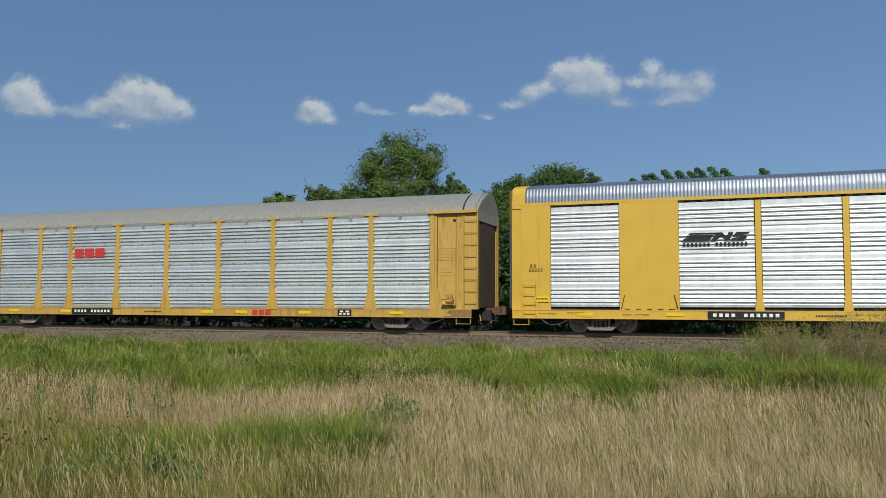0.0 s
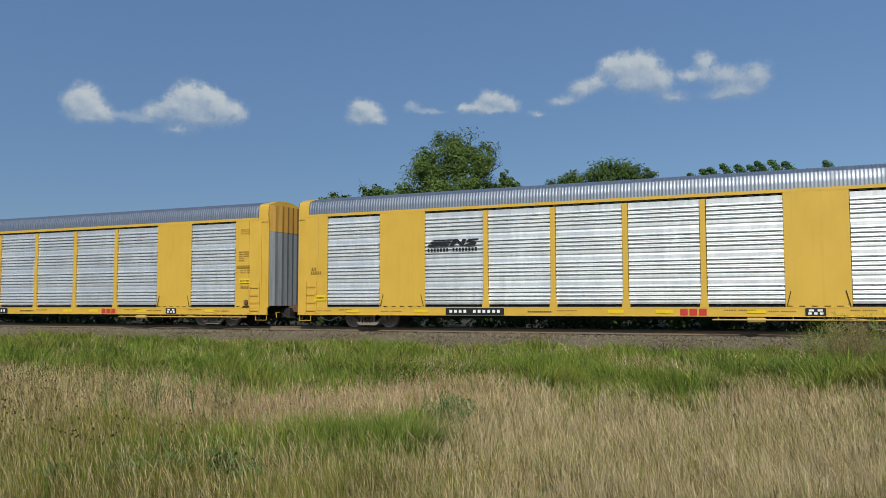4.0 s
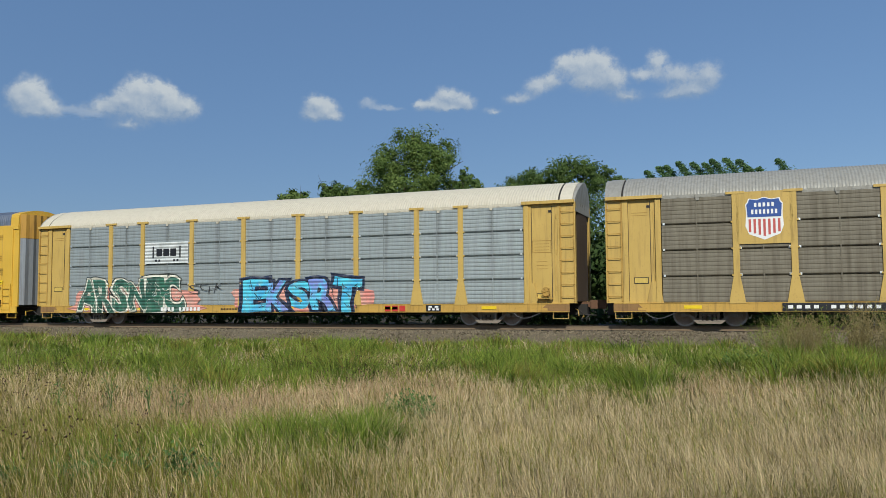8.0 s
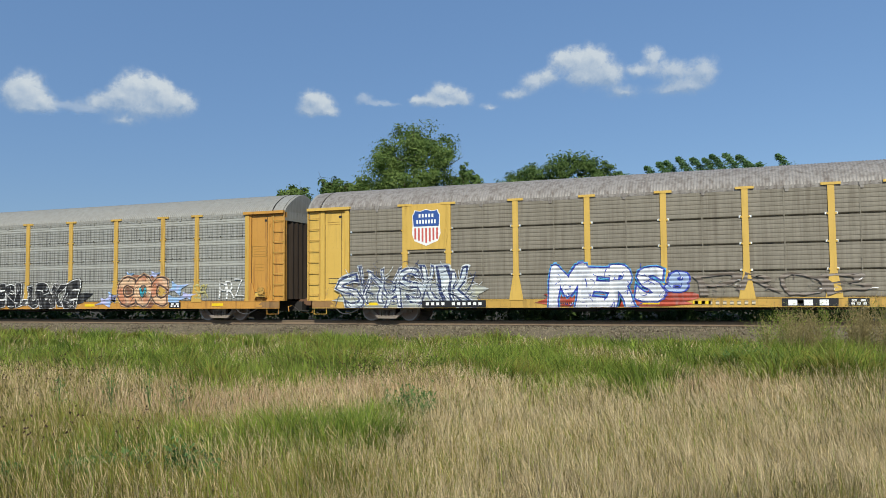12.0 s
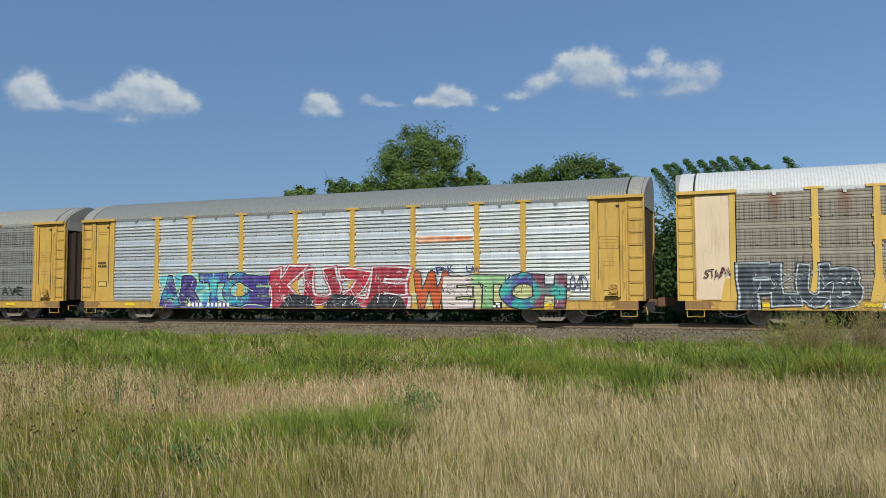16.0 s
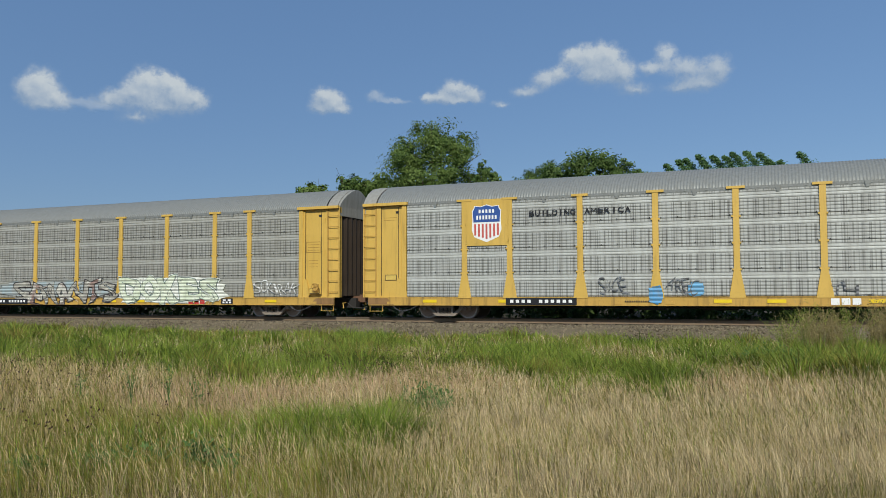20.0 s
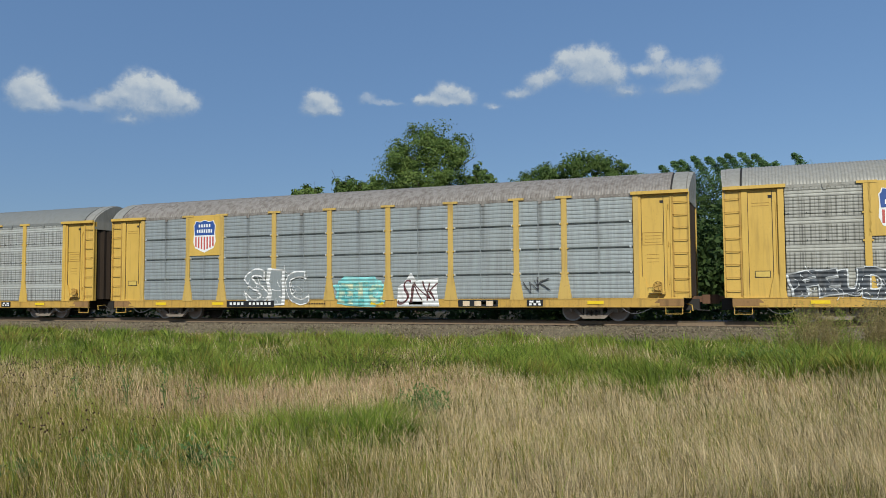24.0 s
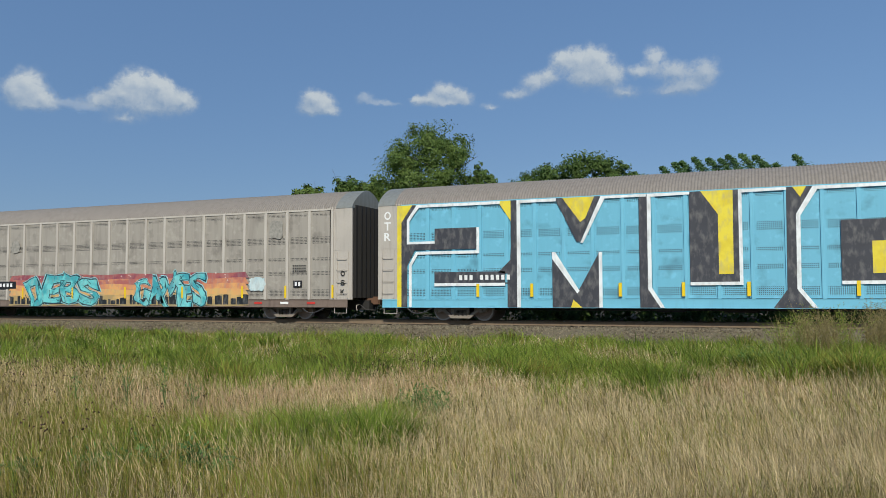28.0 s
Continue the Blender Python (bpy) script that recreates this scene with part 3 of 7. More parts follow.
def weed(x, y, high, wide, count, size, mat, label, seed, name="weed_plant"):
    """A leafy weed: stems that fan out from the root, with leaves along them."""
    rng = np.random.default_rng(seed)
    z = float(bank(np.array(x), np.array(y)))
    top = tagged(new(name), label, "weed", "weeds in the field")
    top.location = (x, y, z)
    pts = []
    for i in range(max(4, count // 14)):
        a = rng.uniform(0, 2 * np.pi)
        r = wide * rng.uniform(0.2, 1.0)
        end = np.array([np.cos(a) * r, np.sin(a) * r, high * rng.uniform(0.6, 1.05)])
        bm = bmesh.new()
        mid = end * np.array([0.35, 0.35, 0.6])
        rod(bm, (0, 0, -0.02), mid, 0.006, 0.004, 4)
        rod(bm, mid, end, 0.004, 0.002, 4)
        if i < 12:
            part("stem", bm, mat, top)
        else:
            bm.free()
        for q in range(14):
            f = rng.uniform(0.35, 1.0)
            pts.append((mid * f / 0.6 if f < 0.6 else mid + (end - mid) * (f - 0.6) / 0.4) + rng.normal(size=3) * 0.05)
    p = np.array(pts)
    k = len(p)
    u = rng.normal(size=(k, 3)) + np.array([0, 0, 0.4])
    u /= np.linalg.norm(u, axis=1)[:, None]
    w = np.cross(u, rng.normal(size=(k, 3)))
    w /= np.linalg.norm(w, axis=1)[:, None]
    s = (size * rng.uniform(0.6, 1.3, k))[:, None]
    v = np.stack([p - u * s * 0.2, p + u * s * 0.4 + w * s * 0.22, p + u * s, p + u * s * 0.4 - w * s * 0.22], 1).reshape(-1, 3)
    f = np.array([(0, 1, 2, 3)]) + 4 * np.arange(k)[:, None]
    piece("leaves", from_arrays("leaves", v, f, mat), None, top)
    return top


BUSH = leafy("olive_brown_weeds", (0.15, 0.12, 0.045, 1), (0.42, 0.34, 0.15, 1), 0.35)


def weeds():
    for i, (x, y, h, w) in enumerate(((-5.25, -25.9, 0.26, 0.22), (-5.0, -25.6, 0.28, 0.22), (-4.75, -25.3, 0.24, 0.25), (-4.4, -25.4, 0.22, 0.2), (-5.6, -26.3, 0.24, 0.2), (-4.15, -21.8, 0.45, 0.3), (-3.9, -21.9, 0.4, 0.25), (-0.6, -14.9, 0.5, 0.4), (-0.1, -14.7, 0.55, 0.4), (0.2, -15.2, 0.45, 0.35))):
        weed(x, y, h, w, 260, 0.045, WEED, "dull green feathery weed low in the dry grass", 200 + i)
    for i, (x, y, h, w) in enumerate(((-7.75, -22.9, 0.62, 0.14), (-7.3, -22.7, 0.6, 0.12), (-8.3, -23.2, 0.55, 0.12), (-6.7, -22.9, 0.5, 0.12))):
        weed(x, y, h, w, 60, 0.035, WEED, "spindly dark weed stalk above the dry grass", 220 + i)
    rng = random.Random(8)
    for i in range(84):
        x = rng.uniform(0.0, 6.8)
        y = rng.uniform(-11.5, -6.5)
        weed(x, y, rng.uniform(0.95, 1.4) + 0.09 * x, rng.uniform(0.35, 0.8), 340, 0.04, BUSH if i % 4 else GRASS, "tall straggly olive-brown weed beside the track", 240 + i, "tall_weed")
    for i in range(44):
        x, y = rng.uniform(4.2, 10.5), rng.uniform(-12.5, -8.0)
        weed(x, y, rng.uniform(0.7, 1.15), rng.uniform(0.4, 0.8), 300, 0.045, GRASS if i % 3 else BUSH, "leafy green weed in the bank beside the track", 420 + i, "tall_weed")
    xy, r = scatter(5200, -17, -5, -26.5, -17, 330)
    xy = xy[r.random(len(xy)) < swirl(xy[:, 0], xy[:, 1], 0.9) ** 2 * 1.1]
    heads("flower_heads", "small dark brown seed burrs on thin stalks", xy, 0.5, 0.011, (0.05, -0.02), BURR, 331, 0.045)


# ---- woods behind the track ----
BARK = painted("grey_brown_bark", (0.09, 0.065, 0.045, 1), (0.03, 0.02, 0.015, 1), 0.6, 0.9)
LEAF_A = leafy("mid_green_leaves", (0.05, 0.105, 0.022, 1), (0.22, 0.295, 0.075, 1), 0.4)
SHRUB = leafy("dark_green_shrub_leaves", (0.022, 0.05, 0.013, 1), (0.092, 0.14, 0.038, 1), 0.35)
LEAF_C = leafy("blue_green_leaves", (0.04, 0.095, 0.035, 1), (0.19, 0.32, 0.12, 1), 0.4)
LEAF_B = leafy("deep_green_leaves", (0.045, 0.097, 0.024, 1), (0.175, 0.25, 0.068, 1), 0.4)


def leaf_cloud(lumps, count, size, rng, bunches=26, tight=0.33):
    """Leaves gathered in bunches through a set of ellipsoids (x, y, z, rx, ry, rz)."""
    vol = np.array([l[3] * l[4] * l[5] for l in lumps]) ** 0.75
    out, face = [], []
    for l, share in zip(lumps, vol / vol.sum()):
        k = max(30, int(count * share))
        m = max(4, int(bunches * (share * len(lumps)) ** 0.5))
        d = rng.normal(size=(m, 3))
        d /= np.linalg.norm(d, axis=1)[:, None]
        c = np.array(l[:3]) + d * np.array(l[3:]) * rng.uniform(0.35, 1.0, (m, 1))
        r = tight * np.mean(l[3:]) * rng.uniform(0.5, 1.3, m)
        b = rng.integers(0, m, k)
        push = np.clip(rng.normal(size=(k, 3)), -1.7, 1.7) * np.array([1, 1, 0.8]) * 0.6
        out.append(c[b] + push * r[b][:, None])
        face.append(push / np.linalg.norm(push, axis=1)[:, None] + 0.6 * d[b] + rng.normal(size=(k, 3)) * 0.45 + np.array([0, 0, 0.35]))
    p, face = np.concatenate(out), np.concatenate(face)
    k = len(p)
    s = size * rng.uniform(0.5, 1.3, k)
    u = np.cross(face, rng.normal(size=(k, 3)))
    u /= np.linalg.norm(u, axis=1)[:, None]
    w = np.cross(face, u)
    w /= np.linalg.norm(w, axis=1)[:, None]
    u, w = u * s[:, None], w * s[:, None] * 0.45
    v = np.stack([p - u, p + w, p + u, p - w], 1).reshape(-1, 3)
    f = np.array([(0, 1, 2, 3)]) + 4 * np.arange(k)[:, None]
    return v, f


def tree(name, label, base, lumps, count, size, mat, seed, trunk=0.35, bunches=26, lower=(), arms=None):
    """Trunk with limbs to each mass of the crown, and a crown of bunched leaves."""
    rng = np.random.default_rng(seed)
    top = tagged(new(name), label, "tree", "trees behind the track")
    top.location = base
    bm = bmesh.new()
    fork = Vector((0, 0, 0.35 * max(l[2] for l in lumps)))
    rod(bm, (0, 0, -0.3), fork, trunk, trunk * 0.65, 10)
    part("trunk", bm, BARK, top, at=pose(0, 0, 0))
    for l in arms or lumps:
        bm = bmesh.new()
        end = Vector(l[:3])
        mid = fork.lerp(end, 0.5) + Vector((rng.normal() * 0.3, rng.normal() * 0.3, 0.4))
        rod(bm, fork * 0.9, mid, trunk * 0.4, trunk * 0.25, 7)
        rod(bm, mid, end, trunk * 0.25, trunk * 0.07, 6)
        for q in range(3):
            tip = end + Vector(rng.normal(size=3)) * float(np.mean(l[3:])) * 0.6
            rod(bm, mid.lerp(end, 0.6), tip, trunk * 0.1, trunk * 0.03, 5)
        part("limb", bm, BARK, top)
    v, f = leaf_cloud(lumps, count, size, rng, bunches)
    piece("crown", from_arrays("crown", v, f, mat), None, top)
    if lower:
        v, f = leaf_cloud(lower, count // 2, size * 1.15, rng, 26)
        piece("lower_crown", from_arrays("lower_crown", v, f, mat), None, top)
    return top


def spray_of_leaves(top, tip, high, rng):
    """One long branch bent over by the wind, with leaves that hang from it."""
    long = rng.uniform(1.5, 2.0)
    def along(f):
        x = tip + long * (1 - f) ** 1.25
        z = high + 0.12 - 2.9 * (1 - f) ** 1.55 - 1.2 * np.clip(f - 0.8, 0, 1)
        return x, z
    bm = bmesh.new()
    y = rng.uniform(-0.8, 0.8)
    pts = [(along(f)[0], y, along(f)[1]) for f in np.linspace(0, 1, 6)]
    for q, (a, b) in enumerate(zip(pts, pts[1:])):
        rod(bm, a, b, 0.035 - 0.005 * q, 0.03 - 0.005 * q, 5)
    part("branch", bm, BARK, top)
    k = 1500
    f = 1 - rng.random(k) ** 0.8
    x, z = along(f)
    fat = 0.03 + 0.42 * (1 - f) ** 1.4
    p = np.stack([x + rng.normal(0, 1, k) * fat, y + rng.normal(0, 0.16, k), z + rng.normal(0, 0.6, k) * fat - np.abs(rng.normal(0, 0.12, k))], -1)
    u = np.stack([-0.8 + rng.normal(0, 0.5, k), rng.normal(0, 0.5, k), -0.5 + rng.normal(0, 0.5, k)], -1)
    u /= np.linalg.norm(u, axis=1)[:, None]
    w = np.cross(u, rng.normal(size=(k, 3)))
    w /= np.linalg.norm(w, axis=1)[:, None]
    s = rng.uniform(0.06, 0.12, k)[:, None]
    v = np.stack([p - u * s, p + w * s * 0.36, p + u * s, p - w * s * 0.36], 1).reshape(-1, 3)
    spray_ob = piece("leaf_spray", from_arrays("leaf_spray", v, np.array([(0, 1, 2, 3)]) + 4 * np.arange(k)[:, None], LEAF_C), None, top)
    tagged(spray_ob, kind="stuff")


def woods():
    tree("broadleaf_tree", "large round-crowned broadleaf tree with mid-green foliage", (-30.2, 37, GROUND), [
        (1.3, 0, 15.3, 2.4, 2.4, 2.4), (-1.7, 0.6, 13.9, 2.1, 2.2, 2.2), (3.5, 0.3, 14.3, 1.9, 2, 2.5), (0.4, -1, 12.2, 3.6, 3, 2.4), (-4.9, 0, 11.7, 2.2, 2, 1.5),
        (3.4, 0, 11.8, 1.8, 2, 1.6), (-0.5, 0, 9, 4.5, 3, 2.6), (-3.0, 0.4, 10.5, 3, 2.4, 2)], 42000, 0.14, LEAF_A, 1, 0.45, 44)
    tree("broadleaf_tree", "smaller broadleaf tree with green foliage beside the large tree", (-38.2, 38, GROUND), [(0, 0, 12.0, 1.6, 1.5, 1.2), (1.6, 0, 11.2, 1.6, 1.5, 1.2), (0.4, 0, 9, 2.6, 2, 2.2)], 7000, 0.19, LEAF_B, 2)
    tree("broadleaf_tree", "slender green tree beside the large tree", (-24.2, 37.5, GROUND), [(-0.2, 0, 12.5, 0.8, 0.8, 1.0), (0.5, 0, 11.6, 1.2, 1, 1.1), (-1.0, 0, 11.5, 1.0, 1, 1.0), (-0.6, 0, 9.5, 1.8, 1.6, 2.2), (0.9, 0, 12.0, 0.4, 0.5, 0.6)], 5000, 0.18, LEAF_B, 3)
    tree("broadleaf_tree", "distant rounded green tree", (-56.5, 60, GROUND), [(0, 0, 15.2, 1.7, 1.6, 0.9), (1.8, 0, 14.6, 1.4, 1.6, 0.9), (0, 0, 12, 3, 2, 2.6)], 5000, 0.25, LEAF_A, 4)
    tree("broadleaf_tree", "broad dark-green tree with an uneven crown", (-17.5, 41, GROUND), [(-3.2, 0, 11.9, 1.4, 1.8, 1.3), (-1.2, 0, 12.4, 1.6, 1.8, 1.4), (1.2, 0, 12.9, 1.6, 2, 1.3), (2.2, 0, 13.6, 0.5, 0.6, 0.6), (3.0, 0, 12.9, 1.2, 2, 1.2), (4.4, 0, 12.4, 1.4, 1.6, 1.2), (6.2, 0, 11.7, 1.2, 1.6, 1.0), (0.6, 0, 9.6, 5.6, 2.6, 2.6), (-2.5, 0, 9.6, 3.4, 2, 2.4)], 36000, 0.14, LEAF_B, 5, 0.4, 44)
    lower = [(-3.4, 0, 8.0, 2.4, 1.6, 1.5), (-0.6, 0, 8.2, 2.0, 1.6, 1.3), (1.2, 0, 8.0, 1.3, 1.2, 1.4), (2.4, 0, 6.3, 1.2, 1.2, 1.5), (0.2, 0, 5.6, 2.0, 1.4, 1.6), (-3, 0, 5.4, 2.6, 1.6, 2)]
    blown = tree("wind_blown_tree", "wind-blown green tree with drooping leafy branches", (0, 28, GROUND), lower, 24000, 0.095, SHRUB, 6, 0.25, 30)
    rng = np.random.default_rng(61)
    for tip, high in ((-7.5, 10.85), (-6.6, 11.0), (-6.1, 11.1), (-5.2, 11.15), (-4.35, 11.2), (-3.5, 11.1), (-3.0, 11.3), (-2.15, 11.35), (-1.3, 11.2), (-0.75, 10.75), (0.0, 10.5), (1.2, 10.95)):
        spray_of_leaves(blown, tip, high, rng)
    rng = np.random.default_rng(9)
    hedge = []
    for i in range(190):
        x = rng.uniform(-78, 16) if i < 130 else rng.uniform(-12, 6)
        y = rng.uniform(9.5, 20) if i % 3 else rng.uniform(20, 34)
        top = 7.0 if x < 1.5 else 3.2
        h = rng.uniform(0.6, 1.0) * top
        hedge.append((x, y, h * 0.55 + GROUND, rng.uniform(1.3, 2.6), 1.6, h * 0.5))
    for i in range(80):
        h = rng.uniform(1.2, 2.6)
        hedge.append((-78 + i * 1.18, rng.uniform(6.4, 8.0), h * 0.45 + GROUND, 1.3, 0.8, h * 0.5))
    v, f = leaf_cloud(hedge, 200000, 0.17, rng, 16, 0.45)
    tagged(new("hedgerow", from_arrays("hedgerow", v, f, SHRUB)), "dense dark-green scrub and brush behind the track", "shrubs", kind="stuff")


# ---- clouds, far off, as a backdrop ----
def cloud_look(name, puffs, seed, thick=1.0):
    """White cumulus: overlapping puffs with ragged edges, sunlight from above right painted into the glow, softer
    below.
    """
    n = Nodes(name)
    here = n.scaled(1.2, 1.2, 1.2, n.raw)
    off = n.add("ShaderNodeMapping", Location=(seed * 3.7, seed * 1.3, 0))
    n.link(here, off.inputs[0])

    def bent(shift):
        warp = n.add("ShaderNodeTexNoise", Scale=2.6, Detail=6.0, Roughness=0.58)
        n.link(off.outputs[0], warp.inputs[0])
        swing = n.mix(1.0, n.mix(1.0, warp.outputs[1], (0.5, 0.5, 0.5, 1), "SUBTRACT"), (0.36, 0.36, 0, 1), "MULTIPLY")
        return n.mix(1.0, n.mix(1.0, here, swing, "ADD"), shift, "ADD")

    def density(co):
        total = None
        for x, y, rx, ry in puffs:
            m = n.add("ShaderNodeMapping", Location=(-x / rx, -y / ry, 0), Scale=(1 / rx, 1 / ry, 0))
            n.link(co, m.inputs[0])
            ln = n.tree.nodes.new("ShaderNodeVectorMath")
            ln.operation = "LENGTH"
            n.link(m.outputs[0], ln.inputs[0])
            one = n.calc("POWER", n.ramp(ln.outputs["Value"], 1.65, 0.0), 2.0)
            total = one if total is None else n.calc("ADD", total, one)
        return total

    body = density(bent((0.0, 0.0, 0.0, 1)))
    sunward = density(bent((0.10, 0.16, 0.0, 1)))
    wisp = n.ramp(n.noise(4.5, 6, off.outputs[0], 0.6), 0.25, 0.75, 0.5, 1.3)
    sep = n.add("ShaderNodeSeparateXYZ")
    n.link(here, sep.inputs[0])
    soft = n.ramp(sep.outputs[1], -0.95, -0.1, 1.1, 0.6)
    edge = n.tree.nodes.new("ShaderNodeMapRange")
    edge.interpolation_type = "SMOOTHSTEP"
    edge.inputs[1].default_value = 0.08
    n.link(soft, edge.inputs[2])
    n.link(n.calc("MULTIPLY", body, wisp), edge.inputs[0])
    alpha = n.calc("MULTIPLY", edge.outputs[0], thick)
    relief = n.calc("MULTIPLY", n.calc("SUBTRACT", body, sunward), 0.9)
    height = n.ramp(sep.outputs[1], -0.65, 0.55, 0.1, 0.75)
    grain = n.ramp(n.noise(5.0, 5, off.outputs[0], 0.6), 0.3, 0.7, -0.14, 0.14)
    lit = n.ramp(n.calc("ADD", n.calc("ADD", relief, height), grain), 0.0, 1.0)
    em = n.add("ShaderNodeEmission", Strength=1.0)
    n.link(n.mix(lit, (0.25, 0.345, 0.50, 1), (0.54, 0.585, 0.64, 1)), em.inputs[0])
    tr = n.add("ShaderNodeBsdfTransparent")
    m = n.add("ShaderNodeMixShader")
    n.link(alpha, m.inputs[0])
    n.link(tr.outputs[0], m.inputs[1])
    n.link(em.outputs[0], m.inputs[2])
    n.link(m.outputs[0], n.tree.nodes["Material Output"].inputs[0])
    return n.mat


FAR = 2600.0
CLOUDS = []


def cloud(az, el, wide, high, puffs, seed, thick=1.0):
    """One far cloud: az and el of its middle seen from the field, half its width and height in degrees."""
    a, b = radians(az), radians(el)
    at = Vector((math.sin(a) * math.cos(b), math.cos(a) * math.cos(b), math.sin(b))) * FAR
    bm = bmesh.new()
    w, h = wide / high, 1.0
    k = 8
    vs = [[bm.verts.new((-w + 2 * w * i / k, -h + 2 * h * j / k, -0.06 * ((2 * i / k - 1) ** 2 + (2 * j / k - 1) ** 2))) for j in range(k + 1)] for i in range(k + 1)]
    for i in range(k):
        for j in range(k):
            bm.faces.new((vs[i][j], vs[i + 1][j], vs[i + 1][j + 1], vs[i][j + 1]))
    ob = tagged(new("backdrop_cloud", mesh("backdrop_cloud", bm, (cloud_look("white_cumulus", puffs, seed, thick),))), "distant white fair-weather cumulus cloud in the blue sky", "cloud", "clouds", "structure")
    s = FAR * math.tan(radians(high)) * 1.2
    ob.scale = (s, s, s)
    face = (at.to_track_quat("-Z", "Y")).to_matrix().to_4x4()
    CLOUDS.append((ob, Matrix.Translation(at) @ face))
    ob.visible_shadow = False


def sky_clouds():
    cloud(-47.86, 12.61, 3.2, 2.0, [(-0.1, 0.36, 0.59, 0.55), (-0.44, 0.04, 0.51, 0.44), (0.36, -0.08, 0.51, 0.36), (0.0, -0.32, 0.71, 0.26)], 1, 1.0)
    cloud(-45.73, 12.15, 3.2, 2.0, [(-0.14, 0.08, 0.83, 0.18), (0.49, -0.04, 0.59, 0.16)], 2, 0.35)
    cloud(-41.31, 13.14, 5.0, 2.0, [(-0.14, 0.44, 0.65, 0.55), (-0.59, 0.0, 0.71, 0.44), (-1.33, -0.28, 0.67, 0.34), (0.59, 0.4, 0.44, 0.4), (0.73, 0.0, 0.59, 0.47), (1.33, -0.08, 0.53, 0.44), (0.2, -0.4, 1.11, 0.4), (-0.53, -0.79, 0.67, 0.24)], 3, 1.0)
    cloud(-29.65, 13.3, 3.2, 2.0, [(-0.12, 0.16, 0.57, 0.38), (0.24, -0.04, 0.51, 0.36), (-0.28, -0.24, 0.51, 0.26), (0.38, -0.28, 0.44, 0.18)], 4, 0.95)
    cloud(-25.78, 13.58, 3.2, 2.0, [(-0.28, 0.08, 0.4, 0.22), (0.36, -0.08, 0.71, 0.12)], 5, 0.42)
    cloud(-20.86, 13.89, 3.4, 2.0, [(0.06, 0.2, 0.59, 0.34), (-0.44, -0.1, 0.59, 0.24), (0.69, -0.04, 0.47, 0.3), (-0.89, -0.16, 0.32, 0.16), (0.16, -0.24, 0.89, 0.16)], 6, 0.92)
    cloud(-15.34, 14.24, 4.0, 2.0, [(0.46, 0.24, 0.55, 0.38), (-0.2, -0.16, 0.59, 0.24), (-1.05, -0.55, 0.44, 0.14)], 7, 0.8)
    cloud(-10.61, 15.09, 4.8, 2.0, [(-0.89, 0.57, 0.44, 0.38), (-0.26, 0.51, 0.53, 0.53), (0.3, 0.57, 0.51, 0.47), (0.79, -0.06, 0.59, 0.55), (-0.1, -0.12, 0.83, 0.47), (1.19, -0.67, 0.71, 0.28), (-1.39, 0.0, 0.47, 0.38)], 8, 0.95)
    cloud(-4.53, 14.77, 4.6, 2.0, [(-0.77, 0.63, 0.4, 0.4), (-0.14, 0.08, 0.75, 0.47), (0.89, 0.0, 0.51, 0.55), (-0.26, -0.55, 0.83, 0.26), (-1.29, 0.16, 0.51, 0.28), (0.4, -0.46, 0.63, 0.32)], 9, 0.82)


ground()
track_bed()
rail(0.75)
rail(2.25)
ties()
field()
weeds()
woods()
sky_clouds()

# ---- railcars ----
# Each car: x along the track from its middle, y across (the field side is -y), z up from the rail head.
CAR = 28.6          # over the couplers
POSTS = (-9.05, -7.12, -4.27, -1.42, 1.42, 4.27, 7.08, 9.02)
EDGE = 11.74
LOW, HIGH = 0.90, 4.74
SHARED = {}


def kept(key, make):
    """Meshes that alike parts share."""
    if key not in SHARED:
        SHARED[key] = make()
    return SHARED[key]


def louvre_profile():
    p, top = [(0.0, 0.0)], HIGH - LOW
    for g in range(4):
        for i in range(4):
            s = 0.27 + g * 0.975 + i * 0.155
            p += [(s - 0.085, -0.01), (s - 0.045, 0.028), (s - 0.014, 0.044), (s + 0.0, 0.038), (s + 0.012, -0.05), (s + 0.034, -0.055), (s + 0.05, -0.02)]
        p += [(0.27 + g * 0.975 + 0.56, 0.012), (0.27 + g * 0.975 + 0.63, 0.012), (0.27 + g * 0.975 + 0.68, -0.02), (0.27 + g * 0.975 + 0.76, -0.006)]
    return [(top - s, d) for s, d in p if s < top - 0.02] + [(0.0, 0.0)]


def stacked_profile():
    p, top = [], HIGH - LOW
    for k in range(24):
        s = k * top / 24
        w = top / 24
        p += [(s + 0.0, 0.0), (s + w * 0.35, 0.009), (s + w * 0.75, 0.009), (s + w * 0.9, -0.003)]
        if k in (5, 11, 17):
            p += [(s + w * 0.92, -0.08), (s + w * 1.18, -0.08)]
    p = sorted(p)
    return [(top - s, d) for s, d in p] + [(0.0, 0.0)]


def fine_profile():
    p, top = [], HIGH - LOW
    for k in range(32):
        s, w = k * top / 32, top / 32
        flat = k % 8 == 7
        p += [(s, 0.0), (s + w * 0.4, 0.011 if not flat else 0.024), (s + w * 0.7, 0.011 if not flat else 0.024), (s + w * 0.92, -0.006)]
    return [(top - s, d) for s, d in p] + [(0.0, 0.0)]


def flat_profile():
    top = HIGH - LOW + 0.05
    return [(top, 0.0), (top - 0.06, 0.0), (0.06, 0.0), (0.0, 0.0)]


PROFILE = {"louvre": louvre_profile, "stacked": stacked_profile, "fine": fine_profile, "flat": flat_profile}


